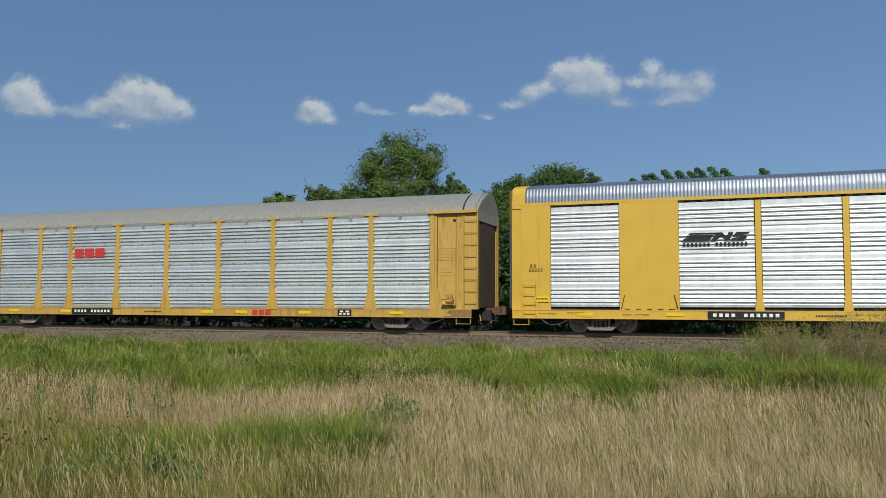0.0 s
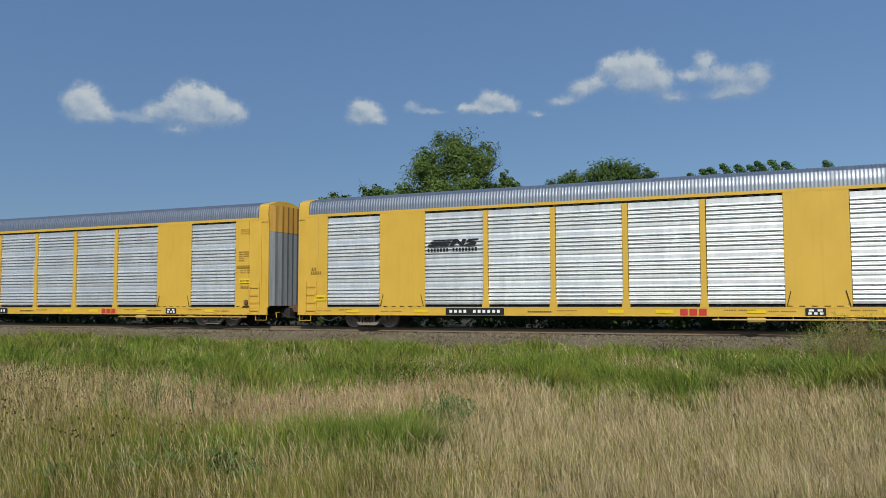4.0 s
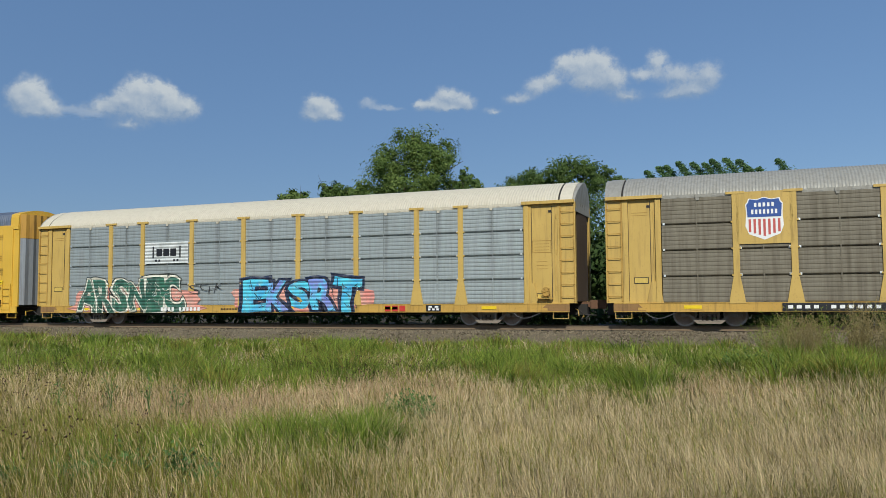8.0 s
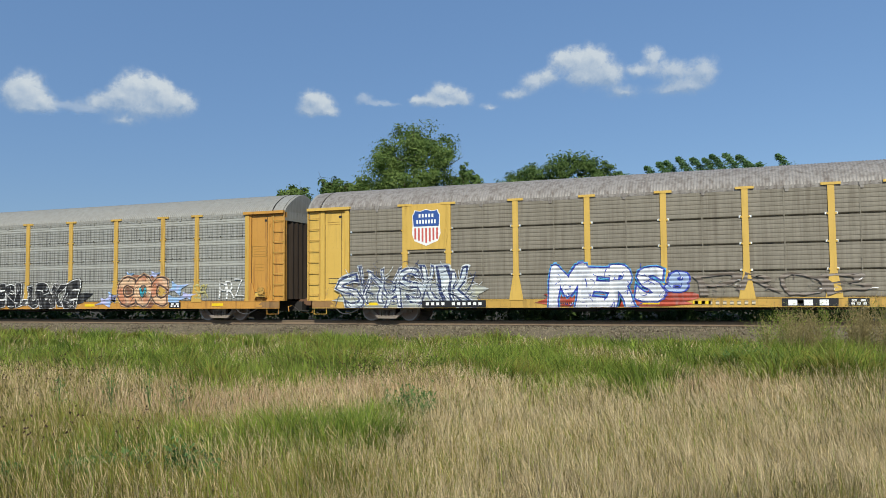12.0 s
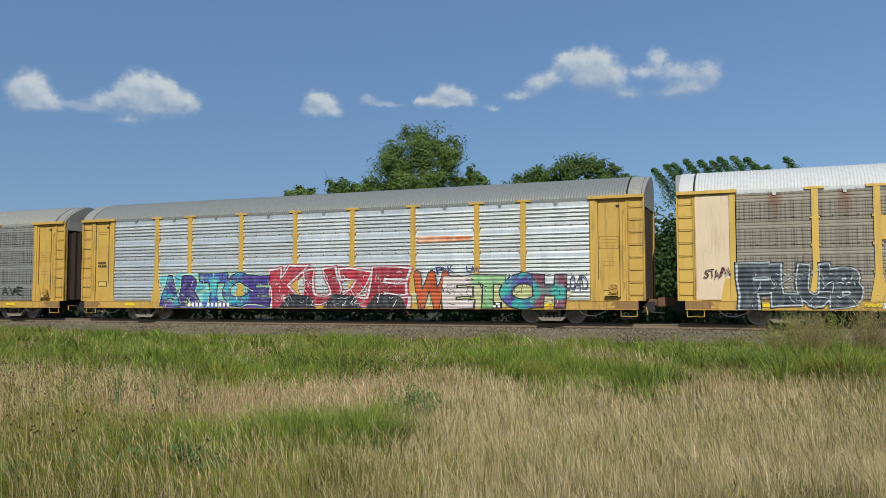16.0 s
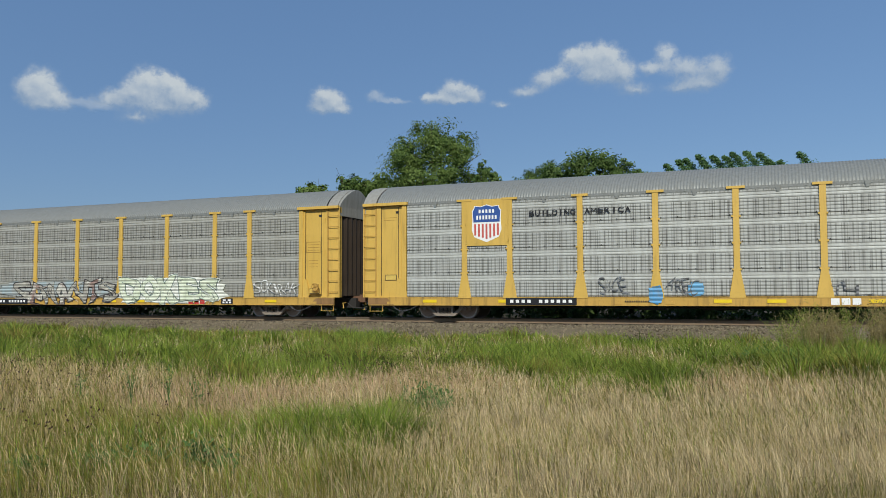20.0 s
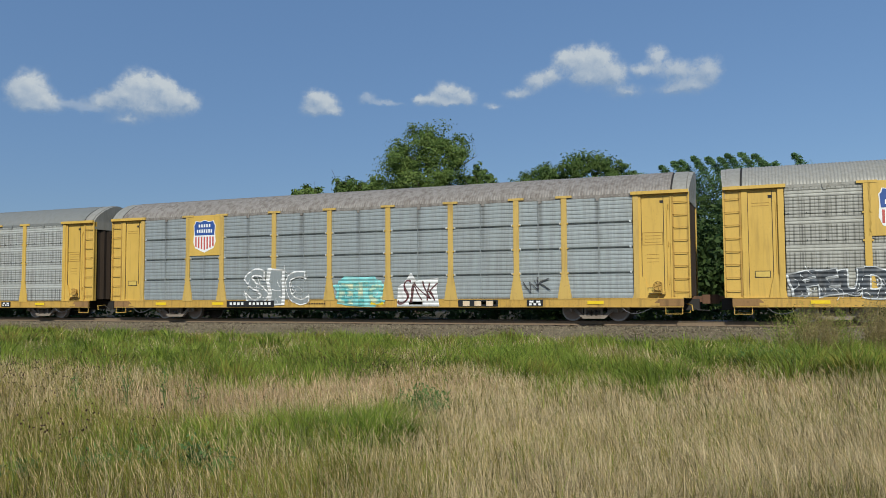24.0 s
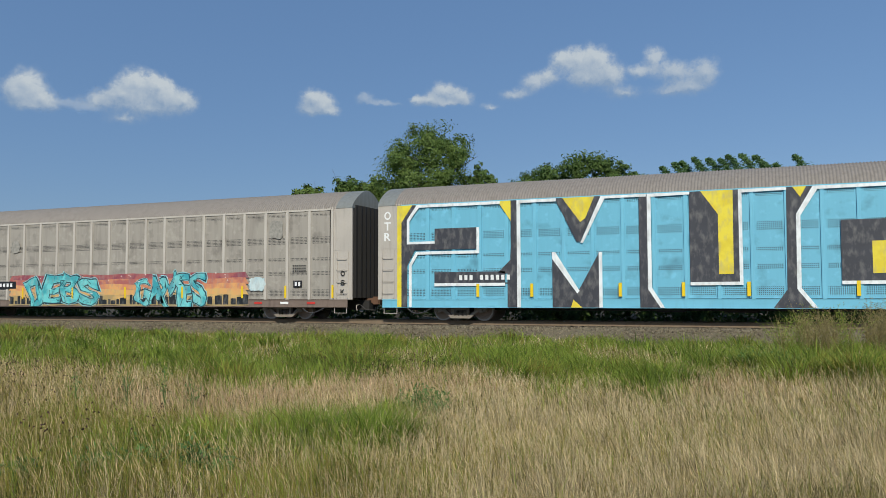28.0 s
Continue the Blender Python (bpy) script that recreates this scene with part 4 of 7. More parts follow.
def panel_mesh(kind, width):
    """A pressed side sheet, its back 6 cm behind."""
    def make():
        bm = bmesh.new()
        pts = PROFILE[kind]()
        rows = []
        for x in (-width / 2, width / 2):
            rows.append([bm.verts.new((x, -d, z)) for z, d in pts])
        for i in range(len(pts) - 1):
            bm.faces.new((rows[0][i], rows[0][i + 1], rows[1][i + 1], rows[1][i]))
        top, bot = pts[0][0], pts[-1][0]
        back = [bm.verts.new((x, 0.075, z)) for x in (-width / 2, width / 2) for z in (top, bot)]
        bm.faces.new((back[0], back[2], back[3], back[1]))
        bm.faces.new((rows[0][0], rows[1][0], back[2], back[0]))
        bm.faces.new((rows[0][-1], back[1], back[3], rows[1][-1]))
        return mesh("side_panel", bm)
    return kept(("panel", kind, round(width, 2)), make)


def seam_mesh():
    """Upright lap where two stacks of side sheets meet."""
    def make():
        bm = bmesh.new()
        box(bm, -0.022, 0.022, -0.022, 0.02, 0.02, HIGH - LOW - 0.02)
        return mesh("seam_strip", bm)
    return kept("seam", make)


def clip_mesh():
    def make():
        bm = bmesh.new()
        box(bm, -0.035, 0.035, -0.035, 0.06, -0.04, 0.04)
        return mesh("seam_clip", bm)
    return kept("clip", make)


def bolts_mesh(kind, width):
    """Bolt heads along the bands between the stacked sheets."""
    def make():
        bm = bmesh.new()
        for z in (1.01, 1.98, 2.94):
            for x in (-0.46, -0.23, 0.0, 0.23, 0.46):
                box(bm, x * width - 0.017, x * width + 0.017, -0.05 if kind == "fine" else -0.035, 0.0, z - 0.017, z + 0.017)
        return mesh("seam_bolts", bm)
    return kept(("bolts", kind, round(width, 2)), make)


def eave_mesh():
    """Toothed trim along the eave."""
    def make():
        bm = bmesh.new()
        for i in range(92):
            x = -11.6 + i * 0.255
            box(bm, x, x + 0.10, -0.012, 0.01, 0.0, 0.035)
        return mesh("eave_trim", bm)
    return kept("eave", make)


def sill_hose_mesh():
    """Brake hose that sags under the sill."""
    def make():
        bm = bmesh.new()
        pts = [(-0.55 + 0.157 * i, -0.02, 0.52 - 0.22 * math.sin(math.pi * (i / 7) ** 0.8)) for i in range(8)]
        for a, b in zip(pts, pts[1:]):
            rod(bm, a, b, 0.017, None, 6)
        return mesh("sill_hose", bm)
    return kept("sill_hose", make)


def tab_mesh():
    """Bent lug that holds a stack of side sheets to the eave."""
    def make():
        bm = bmesh.new()
        box(bm, -0.09, 0.09, -0.03, 0.02, 0.06, 0.17)
        prism(bm, [(-0.07, 0.06), (0.07, 0.06), (0.045, -0.04), (-0.045, -0.04)], -0.025, 0.015)
        return mesh("eave_tab", bm)
    return kept("tab", make)


def post_mesh(kind):
    """Side post: hat section that flares to a gusset at its foot, with a bracket at its head."""
    def make():
        bm = bmesh.new()
        w = {"thin": 0.065, "ns": 0.10}.get(kind, 0.11)
        h = HIGH - LOW + 0.10
        if kind == "thin":
            box(bm, -w, w, -0.035, 0.07, -0.02, h)
        else:
            f = 0.28 if kind != "ns" else 0.16
            box(bm, -w, w, -0.04, 0.08, 0.95 if kind != "ns" else 0.5, h - 0.02)
            z1 = 0.95 if kind != "ns" else 0.5
            prism(bm, [(-f, -0.06), (f, -0.06), (f - 0.02, 0.1), (w, z1), (-w, z1), (-f + 0.02, 0.1)], -0.042, 0.08)
            if kind != "ns":
                box(bm, -0.32, 0.32, -0.055, 0.08, h - 0.06, h + 0.03)
                for z in (0.03, 0.99, 1.95):
                    for s in (-1, 1):
                        box(bm, s * 0.13 - 0.03, s * 0.13 + 0.03, -0.05, 0.02, z + 0.9, z + 0.96)
        return mesh("side_post", bm)
    return kept(("post", kind), make)


ROOF = [(-1.49, 4.84), (-1.485, 5.10), (-1.45, 5.56), (-1.36, 5.66), (-0.9, 5.80), (-0.45, 5.89), (0.0, 5.91)]
ROOF = ROOF + [(-y, z) for y, z in ROOF[-2::-1]]
LOWER = [(-1.49, 4.84), (-1.45, 4.96), (-1.22, 5.21), (-0.86, 5.46), (-0.45, 5.66), (0.0, 5.77)]
LOWER = LOWER + [(-y, z) for y, z in LOWER[-2::-1]]   # the older cars' flatter roof


def rounded(pts, times=2):
    """Cut the corners of an open outline until it is round."""
    for _ in range(times):
        out = [pts[0]]
        for (a, b), (c, d) in zip(pts, pts[1:]):
            out += [(0.75 * a + 0.25 * c, 0.75 * b + 0.25 * d), (0.25 * a + 0.75 * c, 0.25 * b + 0.75 * d)]
        pts = out + [pts[-1]]
    return pts


LOWER = rounded(LOWER, 1)
ROOF = rounded(ROOF, 1)


def roof_mesh(half, pitch, deep, lift=0.0, shape=None):
    """Arched roof with ribs across, drawn along the car."""
    def make():
        k = int(2 * half / pitch)
        xs, ds = [], []
        for i in range(k):
            x = -half + i * pitch
            for f, d in ((0.0, 0.0), (0.18, deep), (0.5, deep), (0.68, 0.0)):
                xs.append(x + f * pitch)
                ds.append(d)
        xs.append(half)
        ds.append(0.0)
        prof = np.array(shape or LOWER)
        mid = np.array([0.0, 4.6])
        out = prof - mid
        out /= np.linalg.norm(out, axis=1)[:, None]
        v = []
        for x, d in zip(xs, ds):
            for (y, z), o in zip(prof, out):
                v.append((x, y + o[0] * d, z + o[1] * d + (lift if abs(y) > 1.47 else 0)))
        v = np.array(v)
        m = len(prof)
        i, j = np.meshgrid(np.arange(len(xs) - 1), np.arange(m - 1), indexing="ij")
        a = (i * m + j).ravel()
        f = np.stack([a, a + m, a + m + 1, a + 1], -1)
        me = from_arrays("roof", v, f, None)
        return me
    return kept(("roof", half, pitch, deep, lift), make)


def hood_mesh(x0, x1, grow=0.0, shape=None):
    """A short arched end cap of the roof, closed at both ends."""
    def make():
        bm = bmesh.new()
        prof = [(y * (1 + grow), z + grow) for y, z in (shape or LOWER)]
        a = [bm.verts.new((x0, y, z)) for y, z in prof]
        b = [bm.verts.new((x1, y, z)) for y, z in prof]
        for i in range(len(prof) - 1):
            bm.faces.new((a[i], a[i + 1], b[i + 1], b[i]))
        bm.faces.new(a)
        bm.faces.new(b[::-1])
        return mesh("end_cap", bm)
    return kept(("hood", x0, x1, grow), make)


def gable_mesh():
    """Plate that closes the arch over the end doors."""
    def make():
        bm = bmesh.new()
        prof = [(-1.44, 4.45)] + [(y * 0.985, z - 0.02) for y, z in LOWER] + [(1.44, 4.45)]
        a = [bm.verts.new((0.17 + 0.1 * (1 - (y / 1.45) ** 2), y, z)) for y, z in prof]
        b = [bm.verts.new((0.08, y, z)) for y, z in prof]
        bm.faces.new(a)
        bm.faces.new(b[::-1])
        for i in range(len(prof)):
            j = (i + 1) % len(prof)
            bm.faces.new((a[i], a[j], b[j], b[i]))
        bmesh.ops.triangulate(bm, faces=[f for f in bm.faces if len(f.verts) > 4])
        return mesh("gable_plate", bm)
    return kept("gable", make)


def sill_mesh(kind):
    def make():
        bm = bmesh.new()
        box(bm, -13.45, 13.45, -0.02, 0.05, 0.56, 0.86)
        box(bm, -13.45, 13.45, -0.035, 0.10, 0.54, 0.565)
        box(bm, -13.45, 13.45, -0.035, 0.10, 0.855, 0.885)
        for i in range(14):
            x = -12.4 + i * 1.91
            box(bm, x - 0.16, x + 0.16, -0.03, 0.0, 0.60, 0.70)
        return mesh("side_sill", bm)
    return kept(("sill", kind), make)


def ladder_mesh(z0, z1, k):
    def make():
        bm = bmesh.new()
        for x in (-0.27, 0.27):
            box(bm, x - 0.025, x + 0.025, -0.03, 0.0, z0, z1)
        for i in range(k):
            z = z0 + (z1 - z0) * (i + 0.4) / k
            rod(bm, (-0.27, -0.03, z), (-0.22, -0.07, z - 0.008), 0.014, None, 6)
            rod(bm, (-0.22, -0.07, z - 0.008), (0.22, -0.07, z - 0.008), 0.014, None, 6)
            rod(bm, (0.22, -0.07, z - 0.008), (0.27, -0.03, z), 0.014, None, 6)
        return mesh("ladder", bm)
    return kept(("ladder", z0, z1, k), make)


def stirrup_mesh():
    def make():
        bm = bmesh.new()
        rod(bm, (-0.3, 0, 0.56), (-0.3, 0, 0.30), 0.016, None, 6)
        rod(bm, (0.3, 0, 0.56), (0.3, 0, 0.30), 0.016, None, 6)
        box(bm, -0.31, 0.31, -0.03, 0.03, 0.285, 0.305)
        return mesh("step_stirrup", bm)
    return kept("stirrup", make)


def door_plate_mesh(width):
    """End side door: sheet with a raised frame, hinges and a latch bar."""
    def make():
        bm = bmesh.new()
        w = width / 2
        top = HIGH - LOW + 0.06
        pts = [(-w, -0.02), (-w + 0.2, -0.02), (-w + 0.205, 0.03), (w - 0.065, 0.03), (w - 0.06, -0.01), (w, -0.01), (w, 0.07), (-w, 0.07)]
        a = [bm.verts.new((x, y, -0.02)) for x, y in pts]
        b = [bm.verts.new((x, y, top)) for x, y in pts]
        for i in range(8):
            bm.faces.new((a[i], a[(i + 1) % 8], b[(i + 1) % 8], b[i]))
        for ring in (a, b):
            for q in ((0, 1, 2, 7), (2, 3, 6, 7), (3, 4, 5, 6)):
                bm.faces.new([ring[j] for j in q])
        return mesh("end_panel", bm)
    return kept(("doorplate", width), make)


def hinge_mesh():
    def make():
        bm = bmesh.new()
        rod(bm, (0, 0.01, 0), (0, 0.01, 0.18), 0.02, None, 6)
        return mesh("hinge", bm)
    return kept("hinge", make)


def gap_mesh():
    """Dark gap round the leaf of an end side door."""
    def make():
        bm = bmesh.new()
        box(bm, -0.009, 0.009, 0.015, 0.05, 0.06, HIGH - LOW - 0.06)
        return mesh("door_gap", bm)
    return kept("gap", make)


def gusset_mesh():
    def make():
        bm = bmesh.new()
        prism(bm, [(-0.30, -0.02), (0.30, -0.02), (0.24, 0.30), (0.13, 0.78), (-0.13, 0.78), (-0.24, 0.30)], -0.035, 0.05)
        return mesh("door_gusset", bm)
    return kept("gusset", make)


def label_mesh():
    def make():
        bm = bmesh.new()
        box(bm, -0.24, 0.24, 0.010, 0.04, 0.0, 0.19)
        return mesh("yellow_label", bm)
    return kept("label", make)


def label_rim_mesh():
    def make():
        bm = bmesh.new()
        box(bm, -0.265, 0.265, 0.016, 0.04, -0.025, 0.215)
        return mesh("label_rim", bm)
    return kept("label_rim", make)


def hole_mesh():
    def make():
        bm = bmesh.new()
        box(bm, -0.07, 0.07, 0.018, 0.05, -0.05, 0.05)
        return mesh("latch_hole", bm)
    return kept("hole", make)


def latch_mesh():
    def make():
        bm = bmesh.new()
        rod(bm, (0, 0.01, 0), (0, 0.01, 3.1), 0.012, None, 6)
        return mesh("latch_bar", bm)
    return kept("latch", make)


def end_door_mesh(dx, low=0.95, high=5.0):
    """Folding end doors: tall vertical ribs, slightly bowed out."""
    def make():
        bm = bmesh.new()
        k = 14
        pts = []
        for i in range(k + 1):
            y = -1.38 + 2.76 * i / k
            pts.append((dx * (1 - (y / 1.38) ** 4) + (0.05 if i % 2 else 0.0), y))
        for z0, z1 in ((low, high),):
            a = [bm.verts.new((x, y, z0)) for x, y in pts]
            b = [bm.verts.new((x, y, z1)) for x, y in pts]
            c = [bm.verts.new((-0.06, y, z0)) for x, y in pts]
            d = [bm.verts.new((-0.06, y, z1)) for x, y in pts]
            for i in range(k):
                bm.faces.new((a[i], a[i + 1], b[i + 1], b[i]))
                bm.faces.new((d[i], d[i + 1], c[i + 1], c[i]))
                bm.faces.new((a[i + 1], a[i], c[i], c[i + 1]))
                bm.faces.new((b[i], b[i + 1], d[i + 1], d[i]))
            bm.faces.new((a[0], b[0], d[0], c[0]))
            bm.faces.new((a[k], c[k], d[k], b[k]))
        return mesh("end_door", bm)
    return kept(("enddoor", dx, low), make)


def wheelset_mesh():
    def make():
        bm = bmesh.new()
        rod(bm, (0, -1.0, 0), (0, 1.0, 0), 0.08, None, 12)
        for s in (-1, 1):
            for (y0, y1, r) in ((0.70, 0.84, 0.419), (0.84, 0.845, 0.36), (0.68, 0.70, 0.445)):
                rod(bm, (0, s * y0, 0), (0, s * y1, 0), r, None, 28)
                if r == 0.419:
                    for fc in list(bm.faces)[-30:]:
                        fc.material_index = 1
            rod(bm, (0, s * 0.845, 0), (0, s * 0.87, 0), 0.13, None, 14)
            for a in range(6):
                c, d = math.cos(a * math.pi / 3) * 0.24, math.sin(a * math.pi / 3) * 0.24
                rod(bm, (c, s * 0.845, d), (c, s * 0.85, d), 0.035, None, 8)
        return mesh("wheelset", bm, (WHEEL, TREAD))
    return kept("wheelset", make)


def frame_mesh():
    """Cast side frame of a freight truck: arched top chord, hung bottom pan, columns, springs and bearing caps."""
    def make():
        bm = bmesh.new()
        prism(bm, [(-1.14, 0.36), (-1.14, 0.50), (-0.96, 0.58), (-0.74, 0.56), (-0.44, 0.73), (0.44, 0.73), (0.74, 0.56), (0.96, 0.58), (1.14, 0.50), (1.14, 0.36), (1.04, 0.36), (1.02, 0.46), (0.78, 0.44), (0.42, 0.61), (-0.42, 0.61), (-0.78, 0.44), (-1.02, 0.46), (-1.04, 0.36)], -0.08, 0.08)
        prism(bm, [(-0.84, 0.47), (-0.68, 0.47), (-0.35, 0.205), (0.35, 0.205), (0.68, 0.47), (0.84, 0.47), (0.42, 0.10), (-0.42, 0.10)], -0.07, 0.07)
        for s in (-1, 1):
            box(bm, min(s * 0.27, s * 0.36), max(s * 0.27, s * 0.36), -0.085, 0.07, 0.2, 0.62)
            box(bm, s * 0.89 - 0.13, s * 0.89 + 0.13, -0.06, 0.1, 0.34, 0.50)
            rod(bm, (s * 0.89, -0.06, 0.42), (s * 0.89, -0.17, 0.42), 0.095, 0.085, 12)
            for q in range(3):
                g = q * 2.094 + 0.5
                rod(bm, (s * 0.89 + 0.05 * math.cos(g), -0.165, 0.42 + 0.05 * math.sin(g)), (s * 0.89 + 0.05 * math.cos(g), -0.19, 0.42 + 0.05 * math.sin(g)), 0.018, None, 6)
        for x in (-0.18, 0.0, 0.18):
            for k in range(5):
                rod(bm, (x, -0.02, 0.21 + k * 0.045), (x, -0.02, 0.235 + k * 0.045), 0.075, None, 10)
        box(bm, -0.25, 0.25, -0.10, 0.06, 0.44, 0.57)
        return mesh("side_frame", bm)
    return kept("frame", make)


def underframe_mesh():
    def make():
        bm = bmesh.new()
        box(bm, -13.9, 13.9, -0.3, 0.3, 0.42, 0.84)
        box(bm, -13.4, 13.4, -1.38, 1.38, 0.84, 0.93)
        for i in range(13):
            x = -12 + i * 2
            prism(bm, [(x - 0.08, 0.84), (x + 0.08, 0.84), (x + 0.08, 0.6), (x - 0.08, 0.6)], -1.4, 1.4)
        rod(bm, (-8.5, -0.85, 0.46), (8.5, -0.85, 0.46), 0.03, None, 6)
        box(bm, -2.2, -1.2, -0.95, -0.35, 0.38, 0.72)
        box(bm, 2.4, 3.3, -1.1, -0.5, 0.4, 0.66)
        rod(bm, (0.2, -0.7, 0.52), (1.4, -0.7, 0.52), 0.15, None, 10)
        return mesh("underframe", bm)
    return kept("underframe", make)


def coupler_mesh():
    def make():
        bm = bmesh.new()
        box(bm, 0.0, 0.55, -0.1, 0.1, 0.72, 0.94)
        prism(bm, [(0.5, 0.66), (0.78, 0.66), (0.82, 0.72), (0.82, 0.94), (0.78, 1.0), (0.5, 1.0)], -0.16, 0.16)
        return mesh("coupler", bm)
    return kept("coupler", make)


def hose_mesh():
    def make():
        bm = bmesh.new()
        rod(bm, (0.1, -0.55, 0.62), (0.35, -0.5, 0.42), 0.025, None, 6)
        rod(bm, (0.33, -0.505, 0.43), (0.78, -0.42, 0.4), 0.025, None, 6)
        return mesh("air_hose", bm)
    return kept("hose", make)


def lever_mesh():
    def make():
        bm = bmesh.new()
        rod(bm, (-0.1, -0.2, 0.66), (0.2, -1.15, 0.62), 0.02, None, 6)
        rod(bm, (0.2, -1.14, 0.63), (0.24, -1.15, 0.40), 0.02, None, 6)
        return mesh("cut_lever", bm)
    return kept("lever", make)



def handbrake_mesh():
    def make():
        bm = bmesh.new()
        box(bm, -0.2, 0.2, -0.12, 0.0, 0.0, 0.5)
        k = 14
        for i in range(k):
            a, b = 2 * math.pi * i / k, 2 * math.pi * (i + 1) / k
            rod(bm, (0.27 * math.cos(a), -0.17, 0.3 + 0.27 * math.sin(a)), (0.27 * math.cos(b), -0.17, 0.3 + 0.27 * math.sin(b)), 0.02, None, 5)
        for a in (0.3, 1.9, 3.4, 5.0):
            rod(bm, (0, -0.15, 0.3), (0.27 * math.cos(a), -0.17, 0.3 + 0.27 * math.sin(a)), 0.015, None, 5)
        box(bm, -0.5, 0.45, -0.32, 0.0, -0.14, -0.1)
        rod(bm, (0.05, -0.05, -0.1), (0.0, -0.05, -0.5), 0.02, None, 6)
        return mesh("hand_brake", bm)
    return kept("handbrake", make)


FACE = -1.545       # skin on which signs and paint lie


def sign(name, parent, x0, x1, z0, z1, mat, y=FACE, label=""):
    bm = bmesh.new()
    box(bm, x0, x1, y, y + 0.006, z0, z1)
    return part(name, bm, mat, parent, label)


def bars(name, parent, x0, x1, z0, z1, k, mat, y=FACE, gap=0.42, blank=(), label=""):
    """A line of writing as plain bars, one to a character."""
    bm = bmesh.new()
    w = (x1 - x0) / k
    for i in range(k):
        if i and i not in blank and (k <= 3 or name in ("car_number", "shield_writing", "owner_mark", "type_writing", "road_number")):
            part(name, bm, mat, parent, label)
            bm = bmesh.new()
        if i not in blank:
            box(bm, x0 + w * (i + gap / 2), x0 + w * (i + 1 - gap / 2), y, y + 0.005, z0, z1)
    joined = len(bm.faces) > 6
    ob = part(name, bm, mat, parent, label)
    if joined:       # too small to tell apart
        tagged(ob, kind="stuff")
    return ob


def outline(name, parent, pts, mat, y=FACE, label=""):
    """A flat painted shape."""
    bm = bmesh.new()
    prism(bm, pts, y, y + 0.005)
    bm.normal_update()
    bmesh.ops.triangulate(bm, faces=bm.faces[:])
    return part(name, bm, mat, parent, label)


def shield(car, x, z, head=None, stripe=None):
    """Red, white and blue shield with striped field, as plain shapes."""
    w = 0.60
    rim = [(-0.98, 0.70), (-0.88, 0.80), (-0.82, 0.97), (-0.4, 0.92), (0, 1.02), (0.4, 0.92), (0.82, 0.97), (0.88, 0.80), (0.98, 0.70), (0.95, 0.2), (1.0, -0.35), (0.82, -0.74), (0.35, -0.9), (0, -1.02), (-0.35, -0.9), (-0.82, -0.74), (-1.0, -0.35), (-0.95, 0.2)]
    outline("shield_rim", car, [(x + u * w * 1.06, z + v * 0.75) for u, v in rim], WHITE, FACE, "white shield border")
    outline("shield_head", car, [(x + u * w, z + v * 0.72) for u, v in rim[:9]] + [(x + 0.93 * w, z + 0.05), (x - 0.93 * w, z + 0.05)], head or BLUE, FACE - 0.006, "shield head")
    for i in range(7):
        u = -0.81 + i * 0.27
        low = -0.62 - 0.26 * (1 - abs(u))
        outline("shield_stripe", car, [(x + (u - 0.068) * w, z - 0.02), (x + (u + 0.068) * w, z - 0.02), (x + (u + 0.068) * w, z + low * 0.72), (x + (u - 0.068) * w, z + low * 0.72)], stripe or SHIELD_RED, FACE - 0.006)
    bars("shield_writing", car, x - 0.36, x + 0.36, z + 0.42, z + 0.56, 5, WHITE, FACE - 0.011)
    bars("shield_writing", car, x - 0.46, x + 0.46, z + 0.16, z + 0.32, 7, WHITE, FACE - 0.011)


PAINTS = {}


def spray(code, other=None, grain=0.5, ribs=True):
    """Sprayed paint that follows the pressed ribs, groove shade painted in; a second colour clouds the first."""
    key = (code, other, ribs)
    if key not in PAINTS:
        n = Nodes("spray_paint")
        a = rgb(code)
        b = rgb(other) if other else tuple(c * 0.75 for c in a[:3]) + (1,)
        col = n.mix(n.calc("MULTIPLY", n.ramp(n.noise(1.8, 3), 0.42, 0.58), 1.0 if other else grain), a, b)
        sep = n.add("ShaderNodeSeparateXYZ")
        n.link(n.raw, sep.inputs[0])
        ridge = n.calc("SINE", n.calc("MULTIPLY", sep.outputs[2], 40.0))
        # dark lines in the colour stand in for shadows under the louvres
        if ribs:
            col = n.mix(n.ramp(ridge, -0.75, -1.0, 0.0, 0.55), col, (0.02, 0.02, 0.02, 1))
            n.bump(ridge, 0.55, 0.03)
        worn = n.ramp(n.noise(5.5, 6, n.scaled(1, 1, 0.45)), 0.48, 0.7, 0.0, 0.38)
        col = n.mix(worn, col, (0.27, 0.26, 0.24, 1))
        PAINTS[key] = n.done(col, 0.6)
    return PAINTS[key]


def glyph(ch, offset):
    """Outline mesh of a character of the built-in font: vertices and faces, in font units."""
    def make():
        cu = bpy.data.curves.new("glyph", "FONT")
        cu.body = ch
        cu.offset = offset
        cu.resolution_u = 3
        ob = bpy.data.objects.new("glyph", cu)
        bm = bmesh.new()
        bm.from_mesh(ob.to_mesh())
        ob.to_mesh_clear()
        long = [e for e in bm.edges if e.calc_length() > 0.16]
        bmesh.ops.subdivide_edges(bm, edges=long, cuts=2)
        bmesh.ops.triangulate(bm, faces=bm.faces[:])
        bm.verts.index_update()
        v = [(p.co.x, p.co.y) for p in bm.verts]
        f = [tuple(q.index for q in p.verts) for p in bm.faces]
        bm.free()
        bpy.data.objects.remove(ob)
        bpy.data.curves.remove(cu)
        return v, f
    return kept(("glyph", ch, offset), make)


